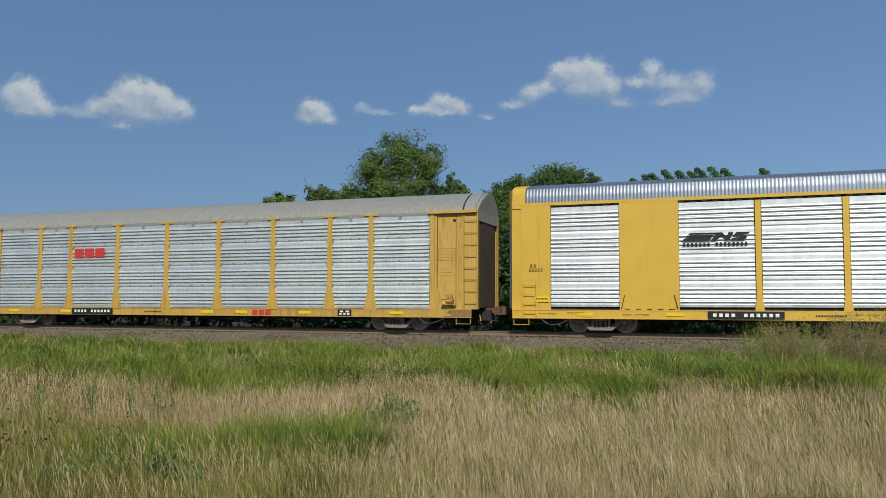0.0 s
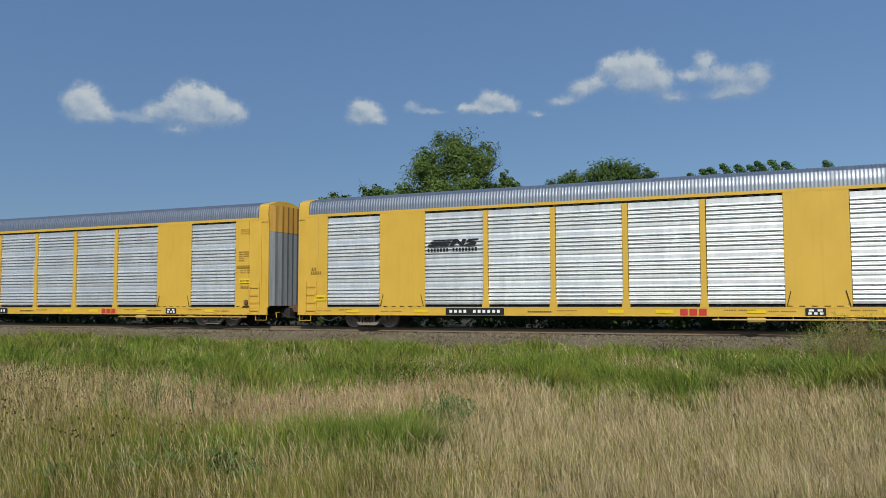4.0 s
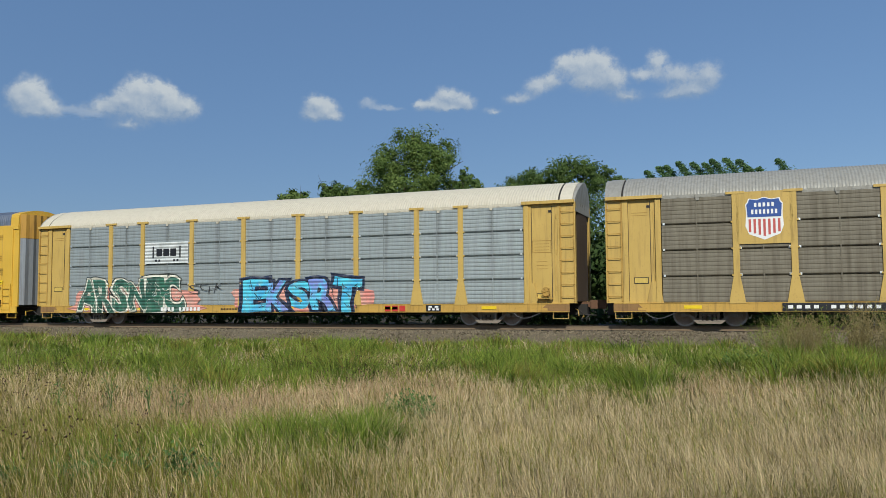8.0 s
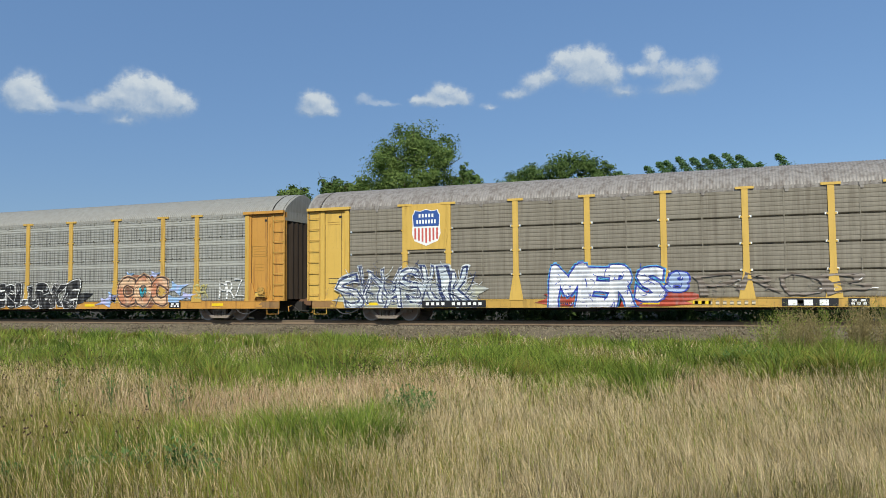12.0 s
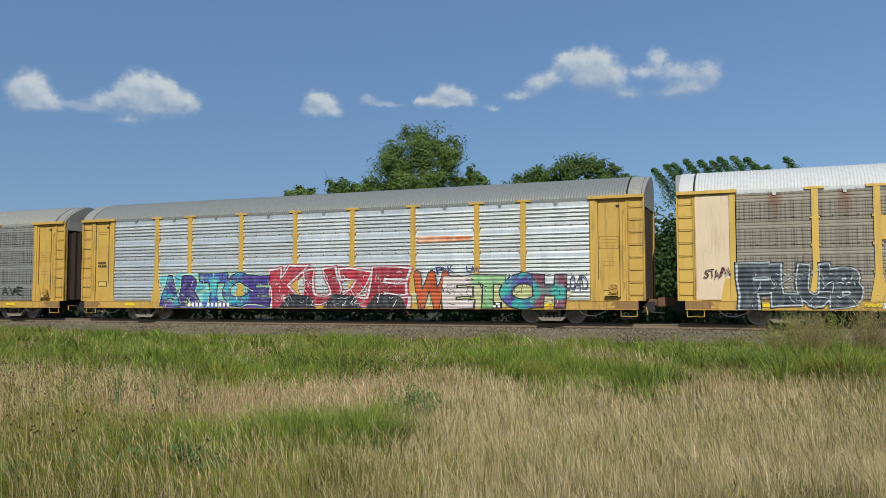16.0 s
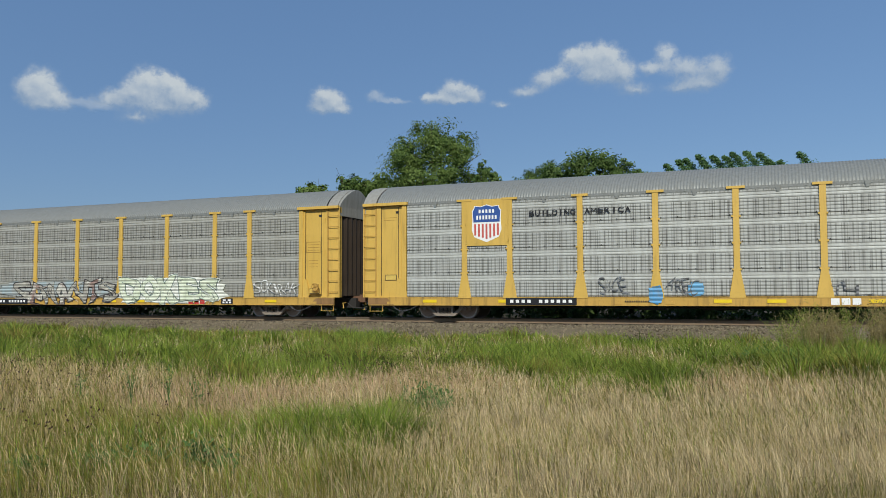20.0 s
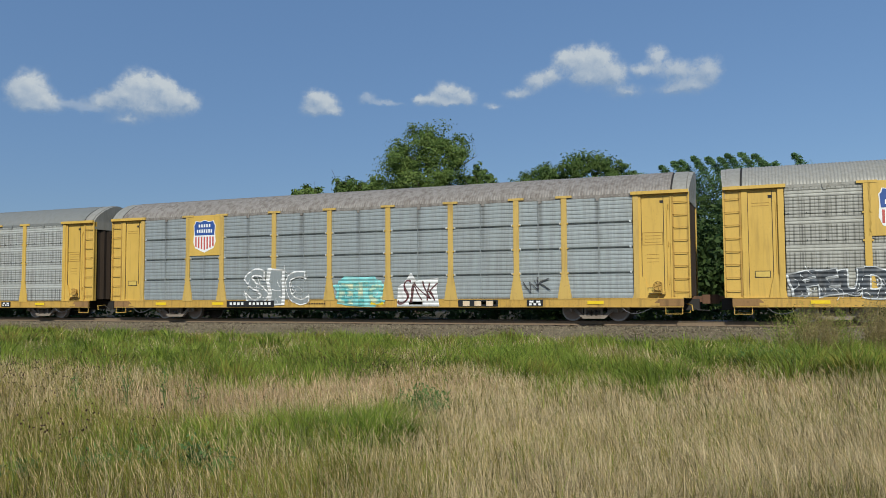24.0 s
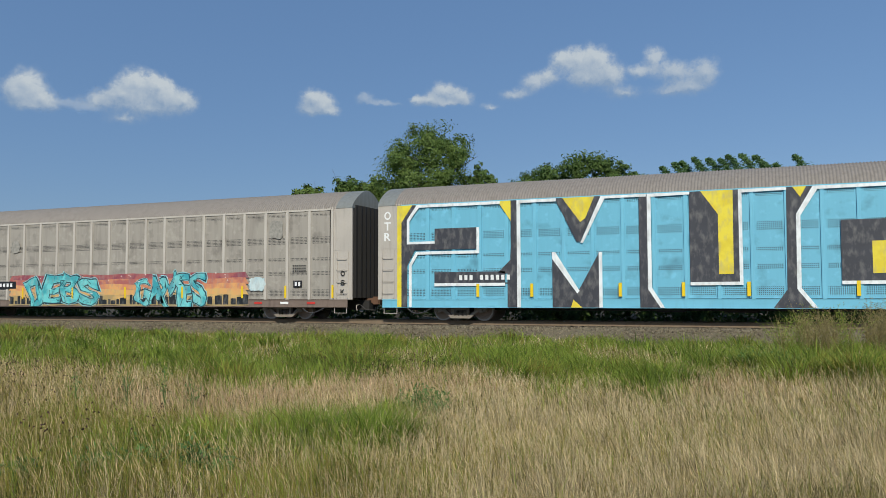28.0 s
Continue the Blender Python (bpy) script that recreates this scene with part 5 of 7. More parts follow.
def thick(ch, offset):
    """A sharp-cornered letter thickened by eight copies round it; every eighth vertex belongs to one copy."""
    v, f = glyph(ch, 0.0)
    ways = [(offset * math.cos(a * math.pi / 4), offset * math.sin(a * math.pi / 4)) for a in range(8)]
    return [(x + dx, y + dy) for x, y in v for dx, dy in ways], [tuple(8 * j + q for j in t) for q in range(8) for t in f]


def graffiti(car, word, x0, x1, z0, z1, fill, edge, halo=None, seed=1, wild=1.0, fat=0.03, rim=0.05, label="", fills=()):
    """Sprayed lettering: fat, jostling letters in layers (halo, edge, fill)."""
    rng = random.Random(seed)
    k = len(word)
    cell = (x1 - x0) / k
    turns = [(rng.uniform(-9, 9) * wild, rng.uniform(-0.22, 0.22) * wild, rng.uniform(-0.06, 0.06) * wild, rng.uniform(0.9, 1.12)) for _ in word]
    layers = []
    if halo:
        layers.append(("letter_halo", halo, fat + rim * 1.6, 0.0))
    if edge is not fill:
        layers.append(("letter_edge", edge, fat + rim, 0.004))
    layers.append(("graffiti_letter", fill, fat, 0.008))
    for name, mat, offset, out in layers:
        for i, ch in enumerate(word):
            bm = bmesh.new()
            if ch in "MW" and offset > 0.004:      # sharp corners: thicken by shifted copies
                v, f = thick(ch, offset)
            else:
                v, f = glyph(ch, offset)
            v0, _ = glyph(ch, 0.0 if ch in "MW" else fat)
            ux, uy = [p[0] for p in v0], [p[1] for p in v0]
            cx, cy = (min(ux) + max(ux)) / 2, (min(uy) + max(uy)) / 2
            sx = cell * 1.04 / max(0.2, max(ux) - min(ux))
            sz = (z1 - z0) * 0.94 / max(0.2, max(uy) - min(uy))
            deg, shear, lift, grow = turns[i]
            c, s = math.cos(radians(deg)), math.sin(radians(deg))
            vs = []
            for at, (a, b) in enumerate(v):
                a, b = (a - cx) * sx * grow, (b - cy) * sz * grow
                a += shear * b
                a, b = a * c - b * s, a * s + b * c
                a, b = x0 + cell * (i + 0.5) + a, (z0 + z1) / 2 + lift + b
                bend = noise.noise_vector((a * 1.1 + seed * 3.1, b * 1.3, seed * 1.7))
                fine = noise.noise_vector((a * 3.3, b * 3.1 + seed, seed * 0.7))
                a += (0.30 * bend.x + 0.07 * fine.x) * wild * min(1.0, cell)
                b += (0.22 * bend.y + 0.06 * fine.y) * wild * min(1.0, cell)
                vs.append(bm.verts.new((a, FACE - out - 0.0004 * i - 0.00004 * (at % 8 if ch in "MW" else 0), max(0.555, b))))
            for q in f:
                try:
                    bm.faces.new([vs[j] for j in q])
                except ValueError:
                    pass
            for fc in bm.faces:
                fc.normal_update()
                if fc.normal.y > 0:
                    fc.normal_flip()
            me = bpy.data.meshes.new(name)
            bm.to_mesh(me)
            bm.free()
            me.materials.append(([fill] + list(fills))[i % (len(fills) + 1)] if mat is fill else mat)
            ob = new(name, me)
            ob.parent = car
            if label and name == "graffiti_letter":
                ob["label"] = label.replace("lettering", "letter").replace("letters", "letter")
    if cell > 0.6:
        strokes(car, x0, x1, z0, z1, edge, seed + 400, int(8 * (x1 - x0) * (z1 - z0)), 0.42)
        strokes(car, x0, x1, z0, z1, spray("E6E8E8"), seed + 500, int(1.5 * k), 0.22)


def strokes(car, x0, x1, z0, z1, mat, seed, count, long=0.5):
    """Quick curved strokes of a spray can."""
    rng = random.Random(seed)
    bm = bmesh.new()
    for i in range(count):
        x, z = rng.uniform(x0, x1), rng.uniform(z0 + 0.05, z1 - 0.15)
        a, turn, w = rng.uniform(0, 6.28), rng.uniform(-0.5, 0.5), rng.uniform(0.009, 0.02)
        step = long * rng.uniform(0.5, 1.2) / 6
        pts = []
        for k in range(7):
            pts.append((x, z))
            x, z = x + step * math.cos(a), z + step * math.sin(a)
            a += turn
        left = [bm.verts.new((p[0] - w * math.sin(a), FACE - 0.0165, max(0.56, p[1] + w * math.cos(a)))) for p in pts]
        right = [bm.verts.new((p[0] + w * math.sin(a), FACE - 0.0165, max(0.56, p[1] - w * math.cos(a)))) for p in pts]
        for k in range(6):
            bm.faces.new((left[k], left[k + 1], right[k + 1], right[k]))
    bmesh.ops.recalc_face_normals(bm, faces=bm.faces)
    tagged(part("graffiti_linework", bm, mat, car), kind="stuff")


def blot(car, x0, x1, z0, z1, mat, seed, y=None):
    """A loose cloud of sprayed colour."""
    rng = random.Random(seed)
    pts = []
    k = 26
    for i in range(k):
        a = 2 * math.pi * i / k
        c, s = math.cos(a), math.sin(a)
        r = 1 + rng.uniform(-0.16, 0.1)
        pts.append(((x0 + x1) / 2 + (x1 - x0) / 2 * r * math.copysign(abs(c) ** 0.6, c), max(0.555, (z0 + z1) / 2 + (z1 - z0) / 2 * r * math.copysign(abs(s) ** 0.6, s))))
    outline("graffiti_cloud", car, pts, mat, FACE + 0.005 - 0.0007 * (seed % 6) if y is None else y)


def truck(car, x):
    """Two-axle freight truck under the car."""
    top = new("truck")
    top.parent = car
    top.location = (x, 0, 0)
    for s in (-1, 1):
        piece("side_frame", frame_mesh(), FRAME, top, pose(0, s * 1.1, 0))
    bm_ = kept("bolster", lambda: bolster())
    piece("bolster", bm_, DARK_STEEL, top)
    for s in (-1, 1):
        ob = piece("wheelset", wheelset_mesh(), None, top, pose(s * 0.89, 0, 0.419))
        WHEELS[s].append(ob)


def bolster():
    bm = bmesh.new()
    box(bm, -0.22, 0.22, -1.0, 1.0, 0.36, 0.52)
    for x in (-0.45, 0.45):
        box(bm, x - 0.05, x + 0.05, -0.8, 0.8, 0.3, 0.4)
    return mesh("bolster", bm)


SOOT = painted("rusty_grime", (0.25, 0.14, 0.05, 1), (0.06, 0.035, 0.02, 1), 0.7, 0.8)
GRIMY = painted("grimy_yellow_sill", (0.47, 0.285, 0.055, 1), (0.11, 0.065, 0.03, 1), 0.75, 0.6)
SILL = {"yellow_paint": GRIMY, "weathered_yellow_paint": GRIMY, "pale_yellow_paint": GRIMY, "pale_tan_paint": painted("dark_tan_sill", (0.17, 0.125, 0.10, 1), (0.05, 0.035, 0.03, 1), 0.5, 0.75)}   # yellow sills are dirtier than the walls, the tan one is darker
WHEELS = {-1: [], 1: []}
CARS = []


def base_car(label, paint, roof):
    car = tagged(new("autorack_railcar"), label, "railcar", "cars of the freight train")
    piece("underframe", underframe_mesh(), DARK_STEEL, car)
    for s in (-1, 1):
        piece("side_sill", sill_mesh("any"), SILL.get(paint.name, paint) if roof is not ROOF_NEW else paint, car, pose(0, -1.5, 0) if s < 0 else pose(0, 1.5, 0, 0, 0, 180))
        truck(car, s * 10.05)
        end = pose(13.5, 0, 0) if s > 0 else pose(-13.5, 0, 0, 0, 0, 180)
        piece("coupler", coupler_mesh(), RUST, car, end)
        piece("air_hose", hose_mesh(), DARK_STEEL, car, end)
        piece("cut_lever", lever_mesh(), paint, car, end)
        piece("sill_hose", sill_hose_mesh(), SMOKE, car, pose(s * 11.75, -1.47, 0))
        for q in (-1, 1):
            piece("step_stirrup", stirrup_mesh(), paint, car, pose(s * 13.1, q * 1.46, 0))
    CARS.append(car)
    return car


def rack_car(label, paint, roof, sheet, kind, door=None, cap=None, inner=None, post=None, gable=ROOF_LIGHT):
    """Covered car carrier with posts, pressed side sheets and a ribbed arched roof."""
    car = base_car(label, paint, roof)
    xs = (-EDGE,) + POSTS + (EDGE,)
    post = post or paint
    for side in (-1, 1):
        turn = pose(0, 0, 0) if side < 0 else pose(0, 0, 0, 0, 0, 180)
        for a, b in zip(xs, xs[1:]):
            w = b - a - (0.2 if abs(a) < 11 and abs(b) < 11 else 0.1)
            c = (a + b) / 2 + (0.05 if abs(a) > 11 else -0.05 if abs(b) > 11 else 0)
            pan = piece("side_panel", panel_mesh(kind, round(w, 2)), sheet, car, turn @ pose(c, -1.485, LOW))
            if kind == "stacked" and side < 0:
                piece("seam_strip", seam_mesh(), sheet, pan, pose(0.11 * math.sin(7 * a), 0, 0))
                for x in (-0.47 * w, 0.47 * w):
                    for z in (0.97, 1.93, 2.89):
                        piece("seam_clip", clip_mesh(), GALV_SOFT, pan, pose(x, 0, z))
            if side < 0 and kind in ("fine", "louvre"):
                tagged(piece("seam_bolts", bolts_mesh(kind, round(w, 2)), DARK_STEEL, pan), kind="stuff")
            if side < 0:
                piece("eave_tab", tab_mesh(), roof, car, pose(c, -1.5, HIGH - 0.08))
        bm = bmesh.new()
        box(bm, -11.66, 11.66, -1.497, -1.40, HIGH - 0.015, HIGH + 0.115)
        part("eave_strip", bm, roof, car, at=turn)
        piece("eave_trim", eave_mesh(), roof, car, turn @ pose(0, -1.497, HIGH + 0.02))
        for x in POSTS:
            piece("side_post", post_mesh("rack"), post, car, turn @ pose(x, -1.5, LOW))
        for s in (-1, 1):
            at = turn @ pose(s * 12.42, -1.46, LOW)
            plate = piece("end_panel", door_plate_mesh(1.32), door or paint, car, at)
            for z in (0.5, 1.9, 3.3):
                piece("hinge", hinge_mesh(), paint, plate, pose(0.54, 0.0, z))
            piece("latch_bar", latch_mesh(), paint, plate, pose(0.48, 0.0, 0.3))
            piece("latch_hole", hole_mesh(), DARK_STEEL, plate, pose(0.3, 0.0, 3.58))
            for x in (-0.45, 0.36):
                piece("door_gap", gap_mesh(), DARK_STEEL, plate, pose(x, 0.0, 0))
            piece("door_gusset", gusset_mesh(), paint, plate, pose(-s * 0.5, 0, 0))
            if side < 0:
                piece("dull_label", label_mesh(), LABEL_DULL, plate, pose(0, 0, 0.72 if s < 0 else 0.16))
                piece("label_rim", label_rim_mesh(), DARK_STEEL, plate, pose(0, 0, 0.72 if s < 0 else 0.16))
            bm = bmesh.new()
            box(bm, s * 13.4 - 0.32, s * 13.4 + 0.32, -1.44, -1.40, 0.88, HIGH + 0.08)
            box(bm, s * 13.7 - 0.02, s * 13.7 + 0.02, -1.5, -1.3, 0.88, HIGH + 0.08)
            part("corner_plate", bm, paint, car, at=turn)
            piece("ladder", ladder_mesh(0.95, HIGH, 8), LADDER if paint in (YELLOW, YELLOW_OLD, YELLOW_PALE, YELLOW_RUSTY) else paint, car, turn @ pose(s * 13.4, -1.45, 0))
            bm = bmesh.new()
            box(bm, s * 12.65 - 1.05, s * 12.65 + 1.05, -1.60, -1.38, HIGH + 0.03, HIGH + 0.15)
            part("head_trim", bm, paint, car, at=turn)
            bm = bmesh.new()
            box(bm, s * 11.77 - 0.1, s * 11.77 + 0.1, -1.525, -1.42, LOW - 0.02, HIGH + 0.06)
            part("edge_post", bm, post, car, at=turn)
            bm = bmesh.new()
            prism(bm, [(s * 12.25, 0.575), (s * 13.46, 0.575), (s * 13.46, 0.84), (s * 12.55, 0.84)], -1.528, -1.5)
            part("sill_end", bm, SOOT, car, at=turn)
    piece("roof", roof_mesh(13.05, 0.112, 0.013), roof, car, label="ribbed arched metal roof")
    for s in (-1, 1):
        # added dark arch shuts out sky and stands in for the gap's shade
        piece("seam_liner", hood_mesh(12.95, 13.2, -0.03) if s > 0 else hood_mesh(-13.2, -12.95, -0.03), DARK_STEEL, car)
    piece("end_cap", hood_mesh(13.12, 13.62), cap or roof, car)
    piece("end_cap", hood_mesh(-13.62, -13.12), cap or roof, car)
    inside(car)
    for s in (-1, 1):
        end = pose(13.55, 0, 0) if s > 0 else pose(-13.55, 0, 0, 0, 0, 180)
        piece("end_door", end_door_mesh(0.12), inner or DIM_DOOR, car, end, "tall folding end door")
        if gable:
            piece("gable_plate", gable_mesh(), gable, car, end, "pale curved plate over the end door")
    piece("hand_brake", handbrake_mesh(), LADDER, car, pose(12.55, -1.5, 1.15) @ Matrix.Scale(0.62, 4))
    return car


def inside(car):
    """Added dark block inside, so that no light falls through the seams."""
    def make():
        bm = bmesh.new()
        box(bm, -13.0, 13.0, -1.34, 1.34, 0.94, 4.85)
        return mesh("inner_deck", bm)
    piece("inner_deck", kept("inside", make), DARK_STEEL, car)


NS_OPEN = ((-11.92, -9.28), (-7.12, -4.5), (-4.26, -1.66), (-1.42, 1.18), (1.42, 4.02), (4.26, 6.87), (8.98, 11.62))


def smooth_car(label):
    """Newer yellow carrier: smooth yellow plates between galvanised louvred sheets, bright roof, grey end doors."""
    car = base_car(label, YELLOW_NEW, ROOF_NEW)
    for side in (-1, 1):
        turn = pose(0, 0, 0) if side < 0 else pose(0, 0, 0, 0, 0, 180)
        opens = NS_OPEN if side < 0 else [(-b, -a) for a, b in NS_OPEN]
        for a, b in opens:
            piece("side_panel", panel_mesh("louvre", 2.6), GALV_NEW, car, turn @ pose((a + b) / 2, -1.475, LOW + 0.1))
        edges = sorted([v for o in opens for v in o])
        edges = [-13.1] + edges + [13.1]
        for a, b in zip(edges[::2], edges[1::2]):
            if b - a < 0.5:
                piece("side_post", post_mesh("ns"), YELLOW_NEW, car, turn @ pose((a + b) / 2, -1.49, LOW + 0.02))
                continue
            bm = bmesh.new()
            box(bm, a, b, -1.5, -1.42, 0.88, 4.95)
            part("yellow_plate", bm, YELLOW_NEW, car, at=turn)
            if b - a < 2.5 and abs(a) < 11 and abs(b) < 11:
                for x, d in ((a + 0.12, 0.22), (b - 0.12, -0.22)):
                    bm = bmesh.new()
                    rod(bm, (x, -1.53, 0.98), (x + d * 0.0 - 0.0, -1.53, 1.0), 0.012, None, 5)
                    rod(bm, (x - d * 0.3, -1.53, 0.92), (x + d * 0.3, -1.53, 1.45), 0.014, None, 5)
                    part("grab_bar", bm, DARK_STEEL, car, at=turn)
        bm = bmesh.new()
        box(bm, -13.1, 13.1, -1.505, -1.40, 4.93, 5.05)
        part("top_rail", bm, YELLOW_NEW, car, at=turn)
        bm = bmesh.new()
        for i in range(60):
            x = -11.9 + i * 0.4
            box(bm, x, x + 0.2, -1.49, -1.44, 4.86, 4.90)
            box(bm, x, x + 0.2, -1.50, -1.44, 0.895, 0.93)
        tagged(part("vent_strip", bm, DARK_STEEL, car, at=turn), kind="stuff")
        for s in (-1, 1):
            bm = bmesh.new()
            box(bm, s * 13.28 - 0.2, s * 13.28 + 0.2, -1.46, -1.38, 0.88, 5.1)
            part("corner_post", bm, YELLOW_NEW, car, at=turn)
            piece("ladder", ladder_mesh(0.62, 2.05, 4), YELLOW_NEW, car, turn @ pose(s * 12.75, -1.52, 0))
            bm = bmesh.new()
            box(bm, s * 12.4 - 0.012, s * 12.4 + 0.012, -1.506, -1.49, 0.95, 4.9)
            part("plate_seam", bm, YELLOW_OLD, car, at=turn)
    piece("roof", roof_mesh(12.9, 0.13, 0.009, 0.20, ROOF), ROOF_NEW, car, label="bright ribbed metal roof")
    for s in (-1, 1):
        piece("end_cap", hood_mesh(12.92, 13.45, 0.004, ROOF) if s > 0 else hood_mesh(-13.45, -12.92, 0.004, ROOF), YELLOW_NEW, car)
        end = pose(13.48, 0, 0) if s > 0 else pose(-13.48, 0, 0, 0, 0, 180)
        piece("end_door", end_door_mesh(0.24, 0.95, 4.38), DOOR_GREY, car, end, "grey galvanised folding end door")
        piece("door_header", end_door_mesh(0.25, 4.39, 5.62), HEADER, car, end, "yellow upper end door browned for shade")
    inside(car)
    # marks
    outline("wing_mark", car, [(-7.0, 3.42), (-6.05, 3.42), (-5.95, 3.52), (-6.9, 3.52)], BLACK)
    outline("wing_mark", car, [(-6.9, 3.54), (-5.98, 3.54), (-5.9, 3.62), (-6.8, 3.62)], BLACK)
    outline("wing_mark", car, [(-6.8, 3.64), (-5.75, 3.64), (-5.7, 3.70), (-6.7, 3.70)], BLACK)
    outline("letter_mark", car, [(-6.0, 3.42), (-5.8, 3.42), (-5.62, 3.6), (-5.5, 3.42), (-5.35, 3.42), (-5.2, 3.7), (-5.38, 3.7), (-5.45, 3.56), (-5.6, 3.7), (-5.75, 3.7)], BLACK)
    outline("letter_mark", car, [(-5.3, 3.42), (-4.85, 3.42), (-4.75, 3.52), (-4.8, 3.58), (-5.05, 3.6), (-4.7, 3.64), (-4.65, 3.7), (-5.1, 3.7), (-5.22, 3.6), (-4.98, 3.52), (-5.28, 3.48)], BLACK)
    bars("owner_writing", car, -7.0, -4.72, 3.2, 3.34, 16, BLACK, blank=(7,))
    bars("road_number", car, -12.75, -12.45, 2.55, 2.66, 2, STENCIL)
    bars("road_number", car, -12.78, -12.2, 2.38, 2.49, 5, STENCIL)
    sign("yellow_label", car, -12.55, -11.98, 1.18, 1.42, LABEL_YELLOW)
    bars("label_writing", car, -12.5, -12.03, 1.27, 1.33, 8, BLACK, FACE - 0.005)
    sign("yellow_label", car, 11.9, 12.5, 2.0, 2.22, LABEL_YELLOW)
    bars("label_writing", car, 11.95, 12.45, 2.08, 2.14, 8, BLACK, FACE - 0.005)
    for i in range(5):
        bars("capacity_writing", car, 11.85, 12.42 - (0.25 if i > 2 else 0), 3.46 - i * 0.1, 3.495 - i * 0.1, 11, STENCIL, gap=0.3, blank=(4,))
    sign("capacity_rule", car, 11.72, 12.5, 2.72, 2.74, BLACK)
    for i, z in enumerate((2.80, 2.60, 2.50)):
        bars("capacity_writing", car, 11.72, 12.5, z, z + 0.035, 14, STENCIL, gap=0.35, blank=() if i == 0 else (1, 2, 3, 7, 10))
    for i in range(3):
        bars("capacity_writing", car, 11.95, 12.45, 4.52 - i * 0.09, 4.545 - i * 0.09, 12, STENCIL, gap=0.3)
    for x0, x1, z in ((-12.4, -11.7, 0.72), (-11.3, -10.6, 0.76), (-9.2, -8.2, 0.70), (-1.4, -0.6, 0.74), (4.8, 5.9, 0.76), (6.3, 7.2, 0.72), (8.9, 9.7, 0.76), (10.4, 11.3, 0.70)):
        bars("sill_writing", car, x0, x1, z, z + 0.035, 13, STENCIL, gap=0.3, blank=(5,))
    bars("type_writing", car, 11.95, 12.5, 1.78, 1.88, 6, STENCIL)
    piece("hand_brake", handbrake_mesh(), RUST, car, pose(12.3, -1.5, 1.0) @ Matrix.Scale(0.42, 4), "small hand brake gear")
    sill_marks(car, BLACK, -6.06, -3.66)
    bm = bmesh.new()
    rod(bm, (4.4, -1.48, 0.43), (12.3, -1.48, 0.43), 0.03, None, 6)
    for i in range(7):
        rod(bm, (4.6 + i * 1.25, -1.48, 0.43), (4.6 + i * 1.25, -1.48, 0.58), 0.015, None, 5)
    rod(bm, (5.6, -1.48, 0.42), (6.2, -1.48, 0.42), 0.09, None, 8)
    rod(bm, (8.6, -1.48, 0.52), (9.6, -1.48, 0.42), 0.02, None, 6)
    part("brake_pipe", bm, YELLOW_PALE, car, "pale yellow brake pipe under the sill")
    return car


def sill_marks(car, plate, x0, x1, mark=RED, mx=3.25, extra=True, plated=True):
    if plated:
        sign("number_board", car, x0 - 0.08, x1 + 0.08, 0.57, 0.85, plate, FACE - 0.019, label="black number board on the sill")
        bars("car_number", car, x0 + 0.05, x1 - 0.05, 0.655, 0.775, 11, WHITE, FACE - 0.023, gap=0.42, blank=(4,))
    if mark:
        bars("owner_mark", car, mx, mx + 1.0, 0.59, 0.82, 3, mark, gap=0.2)
    if extra:
        for x in (-10.9, -7.6, 0.6, 2.4, 5.6, 9.9):
            sign("reflector", car, x, x + 0.62, 0.66, 0.78, LABEL_YELLOW)
        bm = bmesh.new()
        box(bm, 7.5, 8.15, FACE, FACE + 0.006, 0.58, 0.84)
        part("test_board", bm, BLACK, car, "black test date board")
        bars("test_writing", car, 7.55, 8.1, 0.62, 0.70, 3, WHITE, FACE - 0.005)
        bars("test_writing", car, 7.55, 8.1, 0.73, 0.80, 2, WHITE, FACE - 0.005)
        bars("sill_writing", car, -2.6, -1.6, 0.68, 0.74, 12, BLACK)


def end_writing(car, colour=None):
    colour = colour or STENCIL
    bm = bmesh.new()
    y = -1.436
    for a, b, c, d in ((12.0, 12.75, 3.32, 3.34), (12.0, 12.75, 2.86, 2.88), (12.0, 12.02, 2.86, 3.34), (12.73, 12.75, 2.86, 3.34)):
        box(bm, a, b, y, y + 0.006, c, d)
    part("stencil_box", bm, colour, car)
    for i in range(3):
        bars("stencil_writing", car, 12.08, 12.68, 3.2 - i * 0.12, 3.22 - i * 0.12, 8, colour, y, 0.25)
    for i in range(3):
        bars("stencil_writing", car, 12.15, 12.6, 2.5 - i * 0.14, 2.52 - i * 0.14, 7, colour, y, 0.25)
    bars("stencil_writing", car, -12.75, -12.15, 4.25, 4.268, 9, colour, y, 0.2)
    bars("stencil_writing", car, -12.75, -12.15, 4.15, 4.168, 9, colour, y, 0.2)


def shield_plate(car, paint, head=None, stripe=None):
    bm = bmesh.new()
    box(bm, -9.02, -7.14, -1.54, -1.48, 2.96, HIGH + 0.1)
    part("shield_plate", bm, paint, car, "yellow backing plate for the shield")
    shield(car, -8.08, 3.86, head, stripe)


